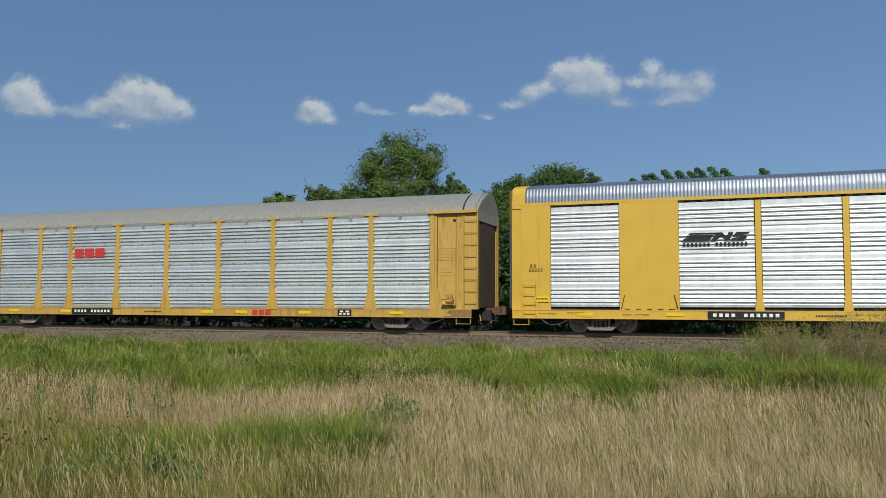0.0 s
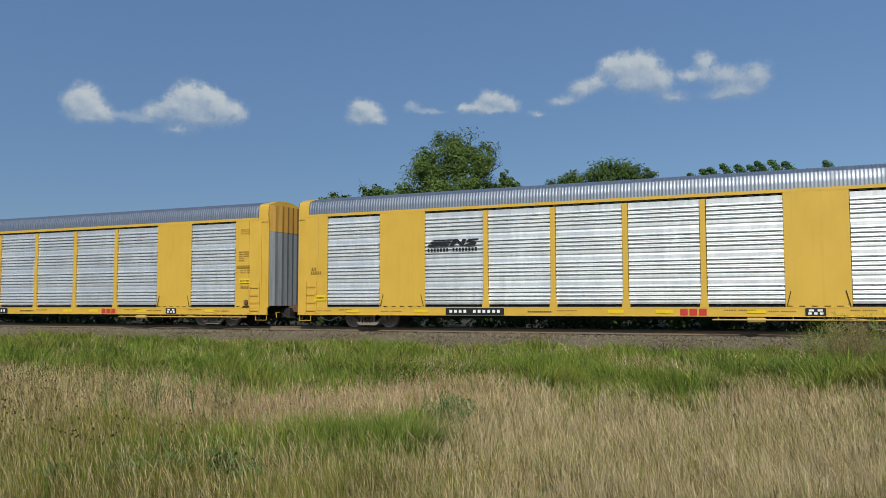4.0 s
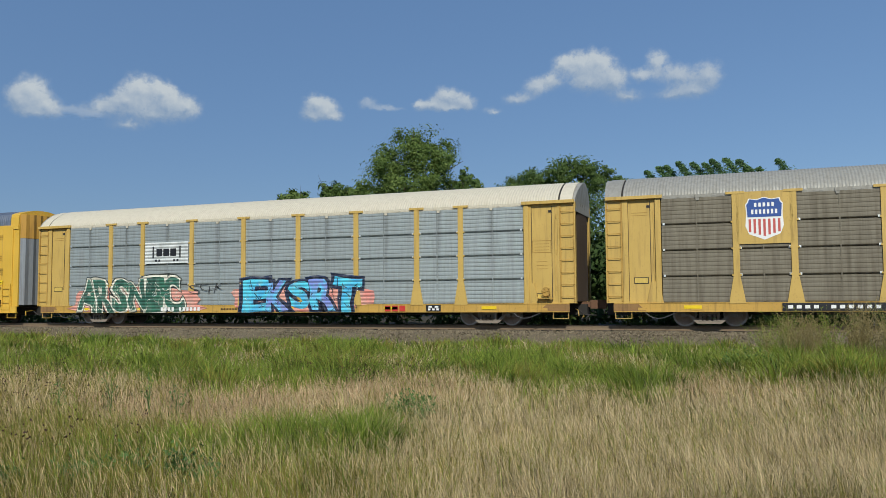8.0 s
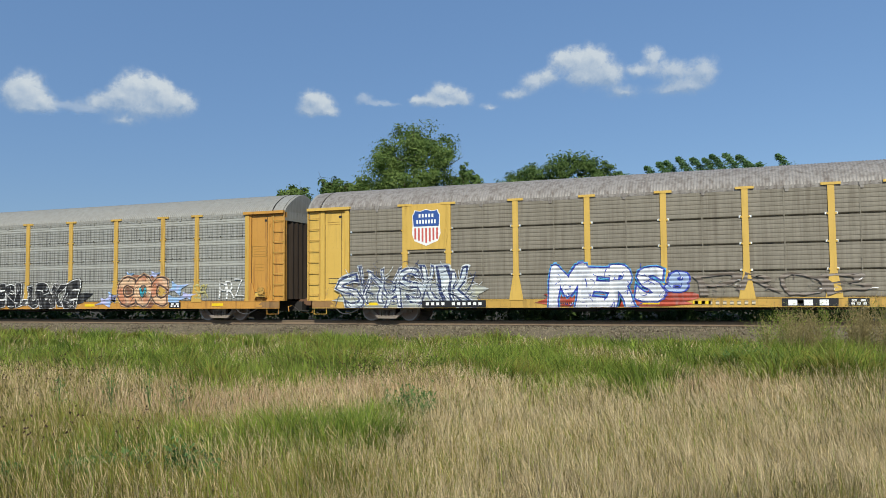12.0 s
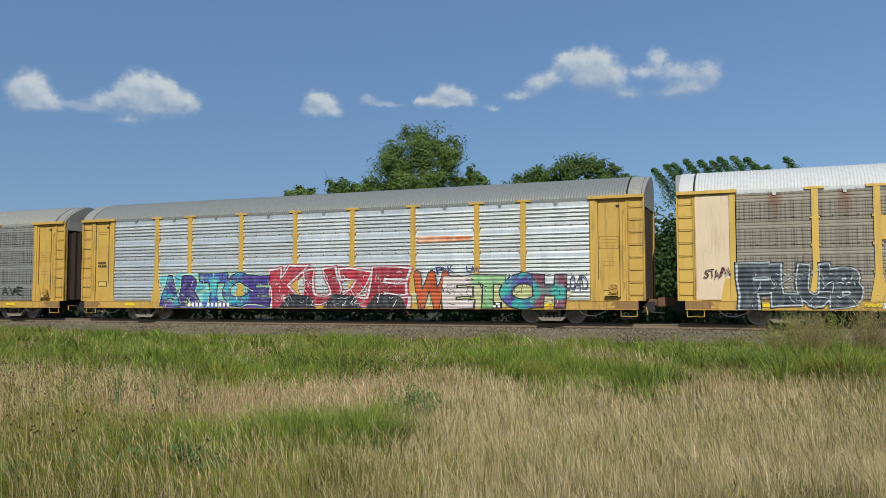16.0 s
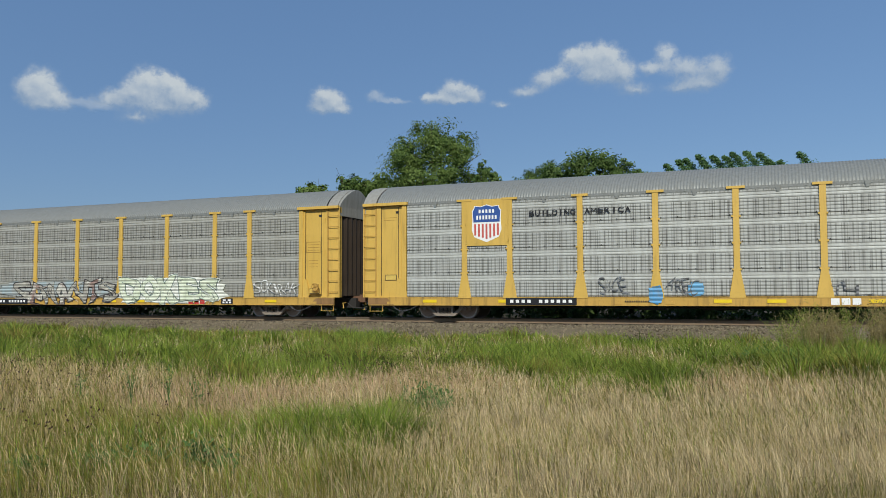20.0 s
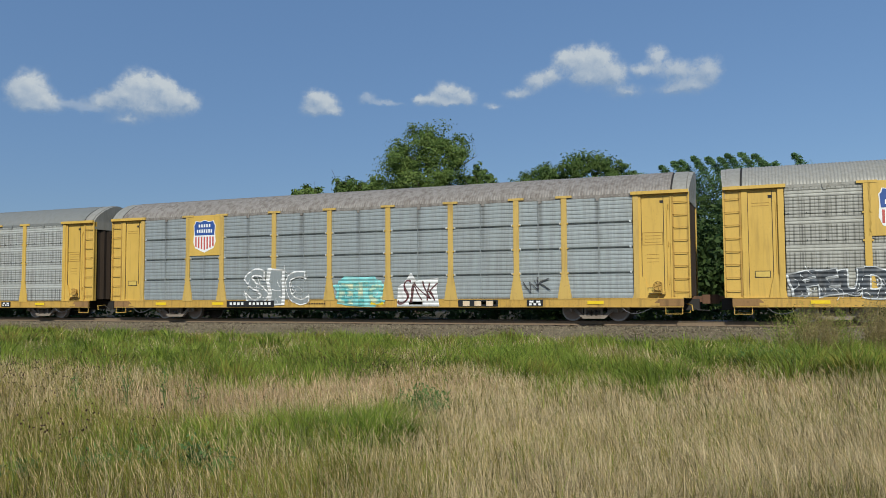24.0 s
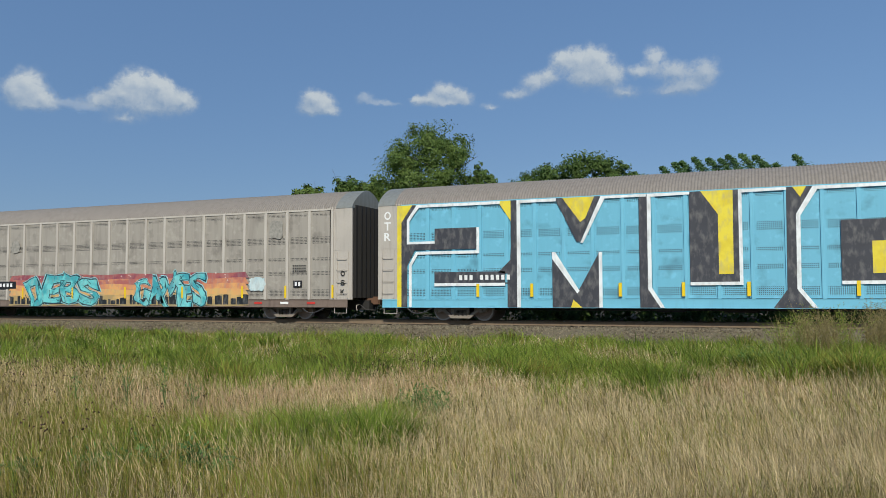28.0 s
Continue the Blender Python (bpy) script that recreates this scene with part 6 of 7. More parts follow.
def ribbed_car(label, sheet, roof, wall, post_mat):
    """Single-paint carrier with thin ribs and perforated bands."""
    car = base_car(label, wall, roof)
    xs = [-12.5 + i * 1.1455 for i in range(23)]
    for side in (-1, 1):
        turn = pose(0, 0, 0) if side < 0 else pose(0, 0, 0, 0, 0, 180)
        for a, b in zip(xs, xs[1:]):
            piece("side_panel", panel_mesh("flat", 1.04), sheet, car, turn @ pose((a + b) / 2, -1.49, LOW))
        for x in xs:
            piece("side_rib", post_mesh("thin"), post_mat, car, turn @ pose(x, -1.5, LOW))
        for s in (-1, 1):
            bm = bmesh.new()
            box(bm, s * 13.12 - 0.55, s * 13.12 + 0.55, -1.49, -1.40, 0.88, 4.9)
            box(bm, s * 13.15 - 0.42, s * 13.15 + 0.42, -1.50, -1.45, 3.02, 3.06)
            part("end_panel", bm, wall, car, at=turn)
            piece("ladder", ladder_mesh(0.95, 2.95, 4), wall, car, turn @ pose(s * 13.2, -1.5, 0))
        bm = bmesh.new()
        box(bm, -12.6, 12.6, -1.52, -1.42, HIGH + 0.04, HIGH + 0.12)
        part("top_rail", bm, post_mat, car, at=turn)
    piece("roof", roof_mesh(12.9, 0.116, 0.022), roof, car, label="coarsely ribbed arched roof")
    for s in (-1, 1):
        piece("end_cap", hood_mesh(12.88, 13.68, 0.012) if s > 0 else hood_mesh(-13.68, -12.88, 0.012), ROOF_GREY, car)
        piece("end_door", end_door_mesh(0.12), DARK_STEEL, car, pose(13.6, 0, 0) if s > 0 else pose(-13.6, 0, 0, 0, 0, 180), "dark folding end door")
    inside(car)
    return car

# ---- sheets of the single cars ----
def perforated(name, colour, stain):
    """Painted flat sheet with bands of square perforations."""
    n = Nodes(name)
    sep = n.add("ShaderNodeSeparateXYZ")
    n.link(n.raw, sep.inputs[0])
    band = None
    for lo, hi in ((0.10, 0.42), (1.03, 1.22), (1.68, 1.85), (2.42, 2.74), (3.66, 3.78)):
        b = n.calc("MULTIPLY", n.calc("GREATER_THAN", sep.outputs[2], lo), n.calc("LESS_THAN", sep.outputs[2], hi))
        band = b if band is None else n.calc("MAXIMUM", band, b)
    grid = n.calc("MULTIPLY", n.ramp(n.calc("SINE", n.calc("MULTIPLY", sep.outputs[0], 95.0)), -0.5, 0.0), n.ramp(n.calc("SINE", n.calc("MULTIPLY", sep.outputs[2], 95.0)), -0.5, 0.0))
    inner = n.calc("LESS_THAN", n.calc("ABSOLUTE", sep.outputs[0]), 0.44)
    hole = n.calc("MULTIPLY", n.calc("MULTIPLY", grid, band), inner)
    streak = n.ramp(n.noise(2.4, 6, n.scaled(2.2, 2.2, 0.2)), 0.45, 0.75, 0.0, 0.5)
    smut = n.ramp(n.noise(1.3, 6), 0.56, 0.76, 0.0, 0.6)
    col = n.mix(streak, colour, stain)
    col = n.mix(n.ramp(n.noise(3.1, 5), 0.56, 0.7, 0.0, 0.5), col, tuple(min(1, c * 1.25 + 0.03) for c in colour[:3]) + (1,))
    col = n.mix(smut, col, tuple(c * 0.4 for c in stain[:3]) + (1,))
    return n.done(n.mix(n.calc("MULTIPLY", hole, 0.9), col, (0.02, 0.02, 0.02, 1)), 0.6)


GREY_PLAID = galvanised("grey_perforated_sheet", (0.37, 0.368, 0.328, 1), (0.19, 0.18, 0.15, 1), 0.5, 0.64, 0.3, plaid=0.6)
PALE_PLAID = galvanised("pale_perforated_sheet", (0.43, 0.44, 0.41, 1), (0.23, 0.22, 0.20, 1), 0.45, 0.64, 0.3, plaid=0.62)
DIM_PLAID = galvanised("weathered_perforated_sheet", (0.275, 0.27, 0.24, 1), (0.15, 0.125, 0.095, 1), 0.6, 0.52, 0.42, plaid=0.6)
BROWN_PLAID = galvanised("brown_perforated_sheet", (0.25, 0.222, 0.17, 1), (0.135, 0.11, 0.08, 1), 0.5, 0.65, 0.05, plaid=0.6, rust=0.7)
BROWN_SHEET = galvanised("dirty_brown_sheet", (0.19, 0.168, 0.122, 1), (0.08, 0.066, 0.046, 1), 0.6, 0.7, 0.05)
BROWN_LIGHT = galvanised("worn_brown_sheet", (0.235, 0.21, 0.16, 1), (0.12, 0.10, 0.075, 1), 0.6, 0.7, 0.05)
GREY_SHEET = galvanised("light_grey_sheet", (0.37, 0.415, 0.415, 1), (0.23, 0.24, 0.225, 1), 0.4, 0.56, 0.42, columns=0.35)
BLUEGREY_SHEET = galvanised("blue_grey_sheet", (0.35, 0.385, 0.385, 1), (0.21, 0.21, 0.195, 1), 0.4, 0.56, 0.42, columns=0.45)
PERF_TAN = perforated("pale_pinkish_perforated_sheet", (0.335, 0.305, 0.26, 1), (0.2, 0.172, 0.145, 1))
PERF_BLUE = perforated("sky_blue_perforated_sheet", (0.15, 0.44, 0.58, 1), (0.13, 0.38, 0.51, 1))
TAN_WALL = painted("pale_tan_paint", (0.43, 0.39, 0.34, 1), amount=0.3)
PALE_RIB = painted("pale_rib_paint", (0.47, 0.43, 0.375, 1), amount=0.25)
BLUE_RIB = painted("sky_blue_paint", (0.15, 0.44, 0.58, 1), amount=0.1)
STAIN = plain("peeled_grey_patch", (0.34, 0.32, 0.28, 1), 0.8, 0, 0.7)
FADED_BROWN = plain("faded_brown_emblem", (0.17, 0.105, 0.05, 1), 0.7)
FADED_TAN = plain("faded_tan_emblem", (0.5, 0.36, 0.2, 1), 0.7)
S = spray


def F(code, other=None):
    """Spray paint on flat sheet."""
    return spray(code, other, 0.4, False)


def train():
    # silver car with yellow posts and a red mark
    c = rack_car("silver louvred car carrier with yellow posts and grey roof", YELLOW_OLD, ROOF_LIGHT, GALV_SOFT, "louvre")
    bars("owner_mark", c, -6.9, -5.0, 3.28, 3.72, 3, RED, gap=0.15)
    sill_marks(c, BLACK, -6.8, -4.5)
    end_writing(c)
    for i in range(4):
        smooth_car("yellow car carrier with galvanised louvred sides, passing on the track")

    # cream roof, green and blue lettering
    c = rack_car("grey car carrier with cream roof and sprayed lettering", YELLOW_PALE, ROOF_CREAM, GREY_SHEET, "stacked", cap=ROOF_CREAM)
    bars("owner_mark", c, -6.3, -5.1, 3.2, 3.55, 3, BLACK, FACE - 0.005, gap=0.15)
    for x in (-6.5, -4.95):
        sign("bracket_mark", c, x, x + 0.08, 3.12, 3.66, BLACK, FACE - 0.005)
    for x in (-6.35, -6.15, -5.3, -5.1):
        sign("dot_mark", c, x, x + 0.11, 2.95, 3.05, BLACK, FACE - 0.005)
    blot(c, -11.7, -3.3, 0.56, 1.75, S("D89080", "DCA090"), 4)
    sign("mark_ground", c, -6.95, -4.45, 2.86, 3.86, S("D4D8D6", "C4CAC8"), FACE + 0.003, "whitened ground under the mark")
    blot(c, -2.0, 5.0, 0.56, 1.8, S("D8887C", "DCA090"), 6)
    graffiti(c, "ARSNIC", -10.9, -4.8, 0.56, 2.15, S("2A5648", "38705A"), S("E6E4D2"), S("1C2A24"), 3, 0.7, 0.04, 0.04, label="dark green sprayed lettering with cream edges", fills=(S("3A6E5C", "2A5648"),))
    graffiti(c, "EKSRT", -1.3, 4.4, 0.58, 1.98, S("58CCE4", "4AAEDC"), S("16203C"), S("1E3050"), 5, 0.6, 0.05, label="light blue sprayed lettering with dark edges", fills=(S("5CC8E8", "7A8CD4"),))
    graffiti(c, "SCHK", -4.3, -2.4, 1.5, 1.85, S("303030"), S("303030"), None, 9, 1.3, -0.018, 0.002)
    bars("car_number", c, -6.0, -3.7, 0.63, 0.8, 11, WHITE, FACE - 0.018, blank=(4,))
    sill_marks(c, BLACK, 0, 0, RED, 5.6, True, False)
    end_writing(c)

    # dark brown with shield
    c = rack_car("dark brown car carrier with yellow posts and a shield emblem", YELLOW_PALE, ROOF_LIGHT, BROWN_SHEET, "stacked", post=YELLOW_PALE)
    shield_plate(c, YELLOW_PALE)
    for word, x0, x1, seed in (("ZA", -4.15, -1.5, 11), ("S", -0.85, 1.2, 12), ("MA", 1.5, 4.2, 13), ("SA", 4.4, 6.9, 14)):
        graffiti(c, word, x0, x1, 0.92, 1.95, S("6C6E60", "787A6A"), S("9CA090"), None, seed, 1.0, 0.04, 0.02, label="faded pale sprayed lettering")
    for i in range(6):
        x = -4.2 + i * 1.75
        outline("graffiti_wedge", c, [(x, 0.57), (x + 0.9, 0.57), (x + 0.45, 0.85)], S("5E6A45"))
        outline("graffiti_wedge", c, [(x + 0.85, 0.57), (x + 1.7, 0.57), (x + 1.4, 0.85), (x + 1.1, 0.85)], S("D8D2B4"))
    sill_marks(c, BLACK, -7.5, -4.4, None)
    sign("sill_patch", c, 4.6, 6.4, 0.57, 0.85, BLACK)
    bars("owner_mark", c, 5.0, 6.0, 0.61, 0.8, 3, RED, FACE - 0.005)
    end_writing(c)

    # grey plaid, white lined lettering
    c = rack_car("grey perforated car carrier with rust-stained yellow ends", YELLOW_RUSTY, ROOF_LIGHT, GREY_PLAID, "fine", post=YELLOW_OLD)
    shield_plate(c, YELLOW_OLD, FADED_BROWN, FADED_TAN)
    graffiti(c, "SPAIN", -11.7, -8.4, 0.6, 1.9, S("121214"), S("D8D8D4"), S("101012"), 13, 0.7, 0.075, 0.025, label="black sprayed lettering with white lines")
    graffiti(c, "POESLUBKE", -5.3, 1.9, 0.6, 1.85, S("121214"), S("E2E2DE"), S("161618"), 15, 1.1, 0.075, 0.028, label="black sprayed lettering with white lines")
    outline("graffiti_tail", c, [(1.6, 1.35), (2.9, 1.3), (2.3, 0.85), (1.2, 0.6)], S("161618"), FACE + 0.003)
    for x, z, w, h in ((3.7, 0.85, 0.8, 0.25), (4.1, 1.1, 0.6, 0.3), (5.1, 2.15, 0.35, 0.18), (6.6, 2.15, 0.4, 0.2), (7.9, 1.5, 0.7, 0.35), (7.7, 0.95, 0.9, 0.3), (8.5, 1.15, 0.6, 0.18)):
        outline("graffiti_splash", c, [(x - w, z - h * 0.6), (x - 0.2 * w, z - 0.3 * h), (x + 0.3 * w, z - h), (x + 0.4 * w, z - 0.1 * h), (x + w, z + 0.5 * h), (x + 0.1 * w, z + 0.4 * h), (x - 0.4 * w, z + h), (x - 0.35 * w, z + 0.1 * h)], S("8FB4DC", "B4B4DC"), FACE + 0.003)
    blot(c, 4.3, 7.5, 0.62, 2.2, S("6B4A34", "8A5A40"), 7)
    graffiti(c, "COC", 4.5, 7.4, 0.68, 2.1, S("D9B48E", "C07F5C"), S("4B3226"), S("C9A27C"), 16, 0.5, 0.06, 0.05, label="tan and brown rounded sprayed lettering")
    graffiti(c, "W", 5.7, 6.4, 1.05, 1.5, S("2F9FB0"), S("2A2A2A"), None, 17)
    graffiti(c, "PRZ", 10.3, 11.7, 1.0, 1.8, S("E8E8E4"), S("E8E8E4"), None, 18, 1.5, -0.012, 0.004)
    graffiti(c, "SEK", 8.9, 9.7, 1.0, 1.7, S("B8B070"), S("B8B070"), None, 19, 1.5, 0.0, 0.003)
    sill_marks(c, BLACK, -8.2, -5.3, None)
    end_writing(c)

    # brown, blue and white lettering
    c = rack_car("brown-grey car carrier with stained roof and blue lettering", YELLOW, ROOF_STAINED, BROWN_LIGHT, "stacked", cap=ROOF_STAINED)
    shield_plate(c, YELLOW)
    blot(c, -12.4, -5.4, 0.58, 1.6, S("9FA4A6", "B4B49A"), 21)
    strokes(c, -12.2, -5.8, 0.6, 2.1, S("2B3A66"), 301, 60, 0.9)
    strokes(c, -12.2, -5.8, 0.6, 2.0, S("D8DEE0"), 302, 60, 0.8)
    graffiti(c, "SVXASKIK", -11.9, -6.2, 0.66, 2.05, S("B9C4CA", "DDE2E2"), S("2B3A66"), S("C8CED0"), 22, 1.7, -0.01, 0.035, label="white sprayed lettering with dark blue lines")
    blot(c, -3.5, 2.4, 0.56, 1.2, S("B4472C", "A03C28"), 23)
    graffiti(c, "MERS", -2.7, 1.4, 0.58, 2.1, S("C9CDD6", "E6E8EC"), S("2A3FA8"), S("4AA6D4"), 24, 0.5, 0.05, 0.03, label="white sprayed lettering with blue edges")
    graffiti(c, "8", 1.5, 2.3, 1.0, 1.85, S("9FB4D8"), S("2A3FA8"), None, 25)
    graffiti(c, "PROB", 2.6, 8.2, 1.0, 1.75, S("7A6E62"), S("7A6E62"), None, 26, 1.0, -0.014, 0.003)
    bars("sill_writing", c, 2.4, 4.6, 0.64, 0.78, 9, S("B8A888"), gap=0.5)
    sign("sill_patch", c, 5.4, 7.2, 0.57, 0.85, BLACK)
    bars("owner_mark", c, 5.5, 7.0, 0.6, 0.8, 3, WHITE, FACE - 0.005)
    sill_marks(c, BLACK, -8.2, -5.6, None)
    end_writing(c)

    # weathered plaid, white piece
    c = rack_car("weathered grey perforated car carrier with a pale roof", YELLOW_OLD, ROOF_LIGHT, DIM_PLAID, "fine", gable=ROOF_LIGHT)
    shield_plate(c, YELLOW_PALE)
    blot(c, -11.8, -7.2, 0.57, 2.1, S("141416"), 27)
    graffiti(c, "ZEOC", -11.6, -7.4, 0.62, 2.0, S("18181A"), S("E4E4E2"), None, 28, 0.8, 0.06, 0.035, label="black sprayed lettering with white lines")
    graffiti(c, "AMBER", 1.6, 5.5, 0.64, 2.05, S("E8E8E6"), S("141414"), S("E0E0DE"), 29, 0.8, 0.06, 0.03, label="white sprayed lettering with black edges")
    graffiti(c, "SEKE", 5.6, 7.0, 0.9, 1.4, S("3A3A3A"), S("3A3A3A"), None, 30, 1.4, 0.0, 0.003)
    graffiti(c, "AVE", 9.6, 11.0, 1.2, 1.6, S("2E2E2E"), S("2E2E2E"), None, 31, 1.4, 0.0, 0.003)
    sill_marks(c, BLACK, -7.4, -4.8, None)
    end_writing(c)

    # bright louvred car with many pieces
    c = rack_car("bright silver louvred car carrier with many sprayed letters", YELLOW_OLD, ROOF_GREY, GALV_MID, "louvre", cap=ROOF_LIGHT)
    blot(c, -9.0, -2.4, 0.56, 2.15, S("4FB6C0", "8FD0CC"), 32)
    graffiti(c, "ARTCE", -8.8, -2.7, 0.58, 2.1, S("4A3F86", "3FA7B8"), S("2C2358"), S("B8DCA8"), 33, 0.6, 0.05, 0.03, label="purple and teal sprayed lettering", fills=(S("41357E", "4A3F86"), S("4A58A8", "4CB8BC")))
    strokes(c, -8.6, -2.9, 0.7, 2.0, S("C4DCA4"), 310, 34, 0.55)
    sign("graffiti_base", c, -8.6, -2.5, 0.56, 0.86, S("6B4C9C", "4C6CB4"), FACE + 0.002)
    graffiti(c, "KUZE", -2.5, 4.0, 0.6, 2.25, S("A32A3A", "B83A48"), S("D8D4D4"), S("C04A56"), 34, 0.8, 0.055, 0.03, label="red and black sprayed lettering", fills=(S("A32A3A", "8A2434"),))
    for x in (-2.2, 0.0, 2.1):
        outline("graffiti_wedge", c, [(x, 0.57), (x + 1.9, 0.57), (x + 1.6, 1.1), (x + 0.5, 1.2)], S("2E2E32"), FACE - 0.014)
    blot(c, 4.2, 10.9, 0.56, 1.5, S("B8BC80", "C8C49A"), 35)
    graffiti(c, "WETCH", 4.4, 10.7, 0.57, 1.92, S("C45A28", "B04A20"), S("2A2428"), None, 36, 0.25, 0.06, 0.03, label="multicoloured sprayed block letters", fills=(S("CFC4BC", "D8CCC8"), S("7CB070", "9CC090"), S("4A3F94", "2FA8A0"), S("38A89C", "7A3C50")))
    outline("scrape_stripe", c, [(4.45, 3.28), (6.9, 3.34), (6.9, 3.5), (4.45, 3.55)], S("D08050", "E0B090"))
    graffiti(c, "PNK", 5.3, 6.1, 1.98, 2.3, S("30306A"), S("30306A"), None, 37, 1.0, 0.0, 0.003)
    graffiti(c, "LAW", 6.6, 7.2, 2.02, 2.3, S("30306A"), S("30306A"), None, 38, 1.0, 0.0, 0.003)
    graffiti(c, "LOAD", 10.7, 11.6, 1.3, 1.9, S("404058"), S("404058"), None, 39, 1.0, 0.0, 0.003)
    bars("car_number", c, -7.2, -4.8, 0.62, 0.8, 11, WHITE, FACE - 0.018, blank=(4,))
    bars("road_number", c, -12.7, -12.2, 2.7, 2.8, 4, BLACK, -1.475)
    bars("road_number", c, -12.7, -12.15, 2.54, 2.64, 5, BLACK, -1.475)
    sill_marks(c, BLACK, 0, 0, None, 0, True, False)
    end_writing(c)

    # brown plaid with white roof
    c = rack_car("brown perforated car carrier with a white roof and rust runs", YELLOW, ROOF_WHITE, BROWN_PLAID, "fine", cap=ROOF_WHITE)
    sign("peeled_door", c, -13.05, -11.8, 0.92, 4.72, CREAM, -1.492, "peeled cream end door")
    sign("owner_board", c, -7.02, -4.4, 2.95, 3.78, YELLOW, FACE - 0.002, "yellow board with dark lettering")
    bars("owner_mark", c, -6.3, -5.0, 3.25, 3.6, 3, BLACK, FACE - 0.008, gap=0.2)
    sign("owner_bar", c, -6.35, -4.95, 3.08, 3.16, BLACK, FACE - 0.008)
    graffiti(c, "STAIN", -12.8, -11.9, 1.75, 2.1, S("5A2A2A"), S("5A2A2A"), None, 40, 1.2, 0.0, 0.003)
    graffiti(c, "FLUB", -11.5, -7.7, 0.62, 2.15, S("2B333C", "3A444C"), S("AEB8BC"), S("20262C"), 41, 0.5, 0.06, 0.03, label="slate-grey sprayed lettering with white lines")
    graffiti(c, "SAHD", -4.1, -0.6, 0.6, 2.0, S("6A5838", "7A6848"), S("121212"), S("CFCFC8"), 42, 1.0, 0.03, 0.03, label="black outlined sprayed lettering")
    blot(c, -4.65, -4.3, 0.95, 1.7, S("E8E8E6"), 43, FACE - 0.01)
    blot(c, -0.55, -0.2, 1.0, 1.65, S("E8E8E6"), 44, FACE - 0.01)
    graffiti(c, "YEEY", 1.5, 6.3, 0.58, 1.85, S("8E3A40", "5A2A34"), S("16181C"), S("8A8A50"), 45, 0.6, 0.06, 0.03, label="dark red and black sprayed lettering", fills=(S("14181E", "20262E"), S("A05A68", "8A3A44")))
    graffiti(c, "AS", 6.6, 8.4, 0.56, 1.75, S("1F3A40", "284C50"), S("A8C8C0"), S("182428"), 46, 0.5, 0.065, 0.028, label="dark teal sprayed lettering")
    graffiti(c, "UB", 8.6, 10.5, 0.62, 1.9, S("182838", "20384C"), S("6FB8DC"), S("182838"), 47, 0.5, 0.065, 0.028, label="dark blue sprayed lettering with light blue lines")
    bars("car_number", c, -7.1, -4.9, 0.62, 0.8, 11, WHITE, FACE - 0.002, blank=(4,))
    sill_marks(c, BLACK, 0, 0, None, 0, True, False)
    end_writing(c)

    # grey plaid with pale pieces
    c = rack_car("grey perforated car carrier with pale sprayed lettering", YELLOW, ROOF_GREY, GREY_PLAID, "fine", cap=ROOF_LIGHT, gable=ROOF_LIGHT)
    shield_plate(c, YELLOW)
    blot(c, -7.2, 1.2, 0.9, 1.75, S("A2A6A2", "98A8AC"), 48)
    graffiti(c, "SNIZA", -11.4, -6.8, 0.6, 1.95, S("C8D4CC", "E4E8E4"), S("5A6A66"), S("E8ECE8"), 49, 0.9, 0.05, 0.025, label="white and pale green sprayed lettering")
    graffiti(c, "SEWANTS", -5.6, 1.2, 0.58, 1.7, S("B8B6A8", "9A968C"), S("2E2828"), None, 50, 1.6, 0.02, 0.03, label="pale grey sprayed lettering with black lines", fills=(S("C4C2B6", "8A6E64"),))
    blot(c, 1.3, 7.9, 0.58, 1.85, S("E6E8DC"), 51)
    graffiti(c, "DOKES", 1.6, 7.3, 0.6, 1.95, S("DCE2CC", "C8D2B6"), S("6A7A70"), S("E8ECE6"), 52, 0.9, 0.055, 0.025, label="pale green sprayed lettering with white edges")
    graffiti(c, "SOK", 9.3, 10.4, 1.1, 1.6, S("D8D8D4"), S("D8D8D4"), None, 53, 1.2, -0.014, 0.003)
    graffiti(c, "IRAK", 10.3, 11.7, 1.0, 1.5, S("D8D8D4"), S("D8D8D4"), None, 54, 1.2, -0.014, 0.003)
    graffiti(c, "SICKO", -12.9, -11.95, 1.3, 1.9, S("8A6A2A"), S("8A6A2A"), None, 55, 1.2, 0.0, 0.003)
    sill_marks(c, BLACK, -7.2, -4.8, RED, 5.6)
    end_writing(c)

    # pale plaid with a slogan
    c = rack_car("pale silver perforated car carrier with a lettered slogan", YELLOW, ROOF_GREY, PALE_PLAID, "fine", cap=ROOF_LIGHT, gable=ROOF_LIGHT)
    shield_plate(c, YELLOW)
    words(c, "BUILDING", -6.3, -4.42, 4.08, 4.3)
    words(c, "AMERICA", -4.1, -2.3, 4.08, 4.3)
    blot(c, -1.7, -1.2, 0.6, 1.3, S("5AA0D0"), 56, FACE - 0.002)
    blot(c, -0.3, 0.3, 0.9, 1.4, S("6AA8D0"), 57, FACE - 0.002)
    for i, (w, x) in enumerate((("SWCE", -3.6), ("AREC", -1.0), ("TLL", 4.5), ("NAZ", 10.4), ("ORB", 8.0))):
        graffiti(c, w, x, x + 1.1, 1.0, 1.4 + 0.15 * (i < 2), S("6E7072"), S("6E7072"), None, 58 + i, 1.8, -0.012, 0.003)
    sill_marks(c, BLACK, -7.2, -4.5, WHITE, 4.4)
    end_writing(c)

    # pale plaid with plain word mark
    c = rack_car("pale silver louvred car carrier with a dark word mark", YELLOW, ROOF_GREY, PALE_PLAID, "fine", cap=ROOF_LIGHT)
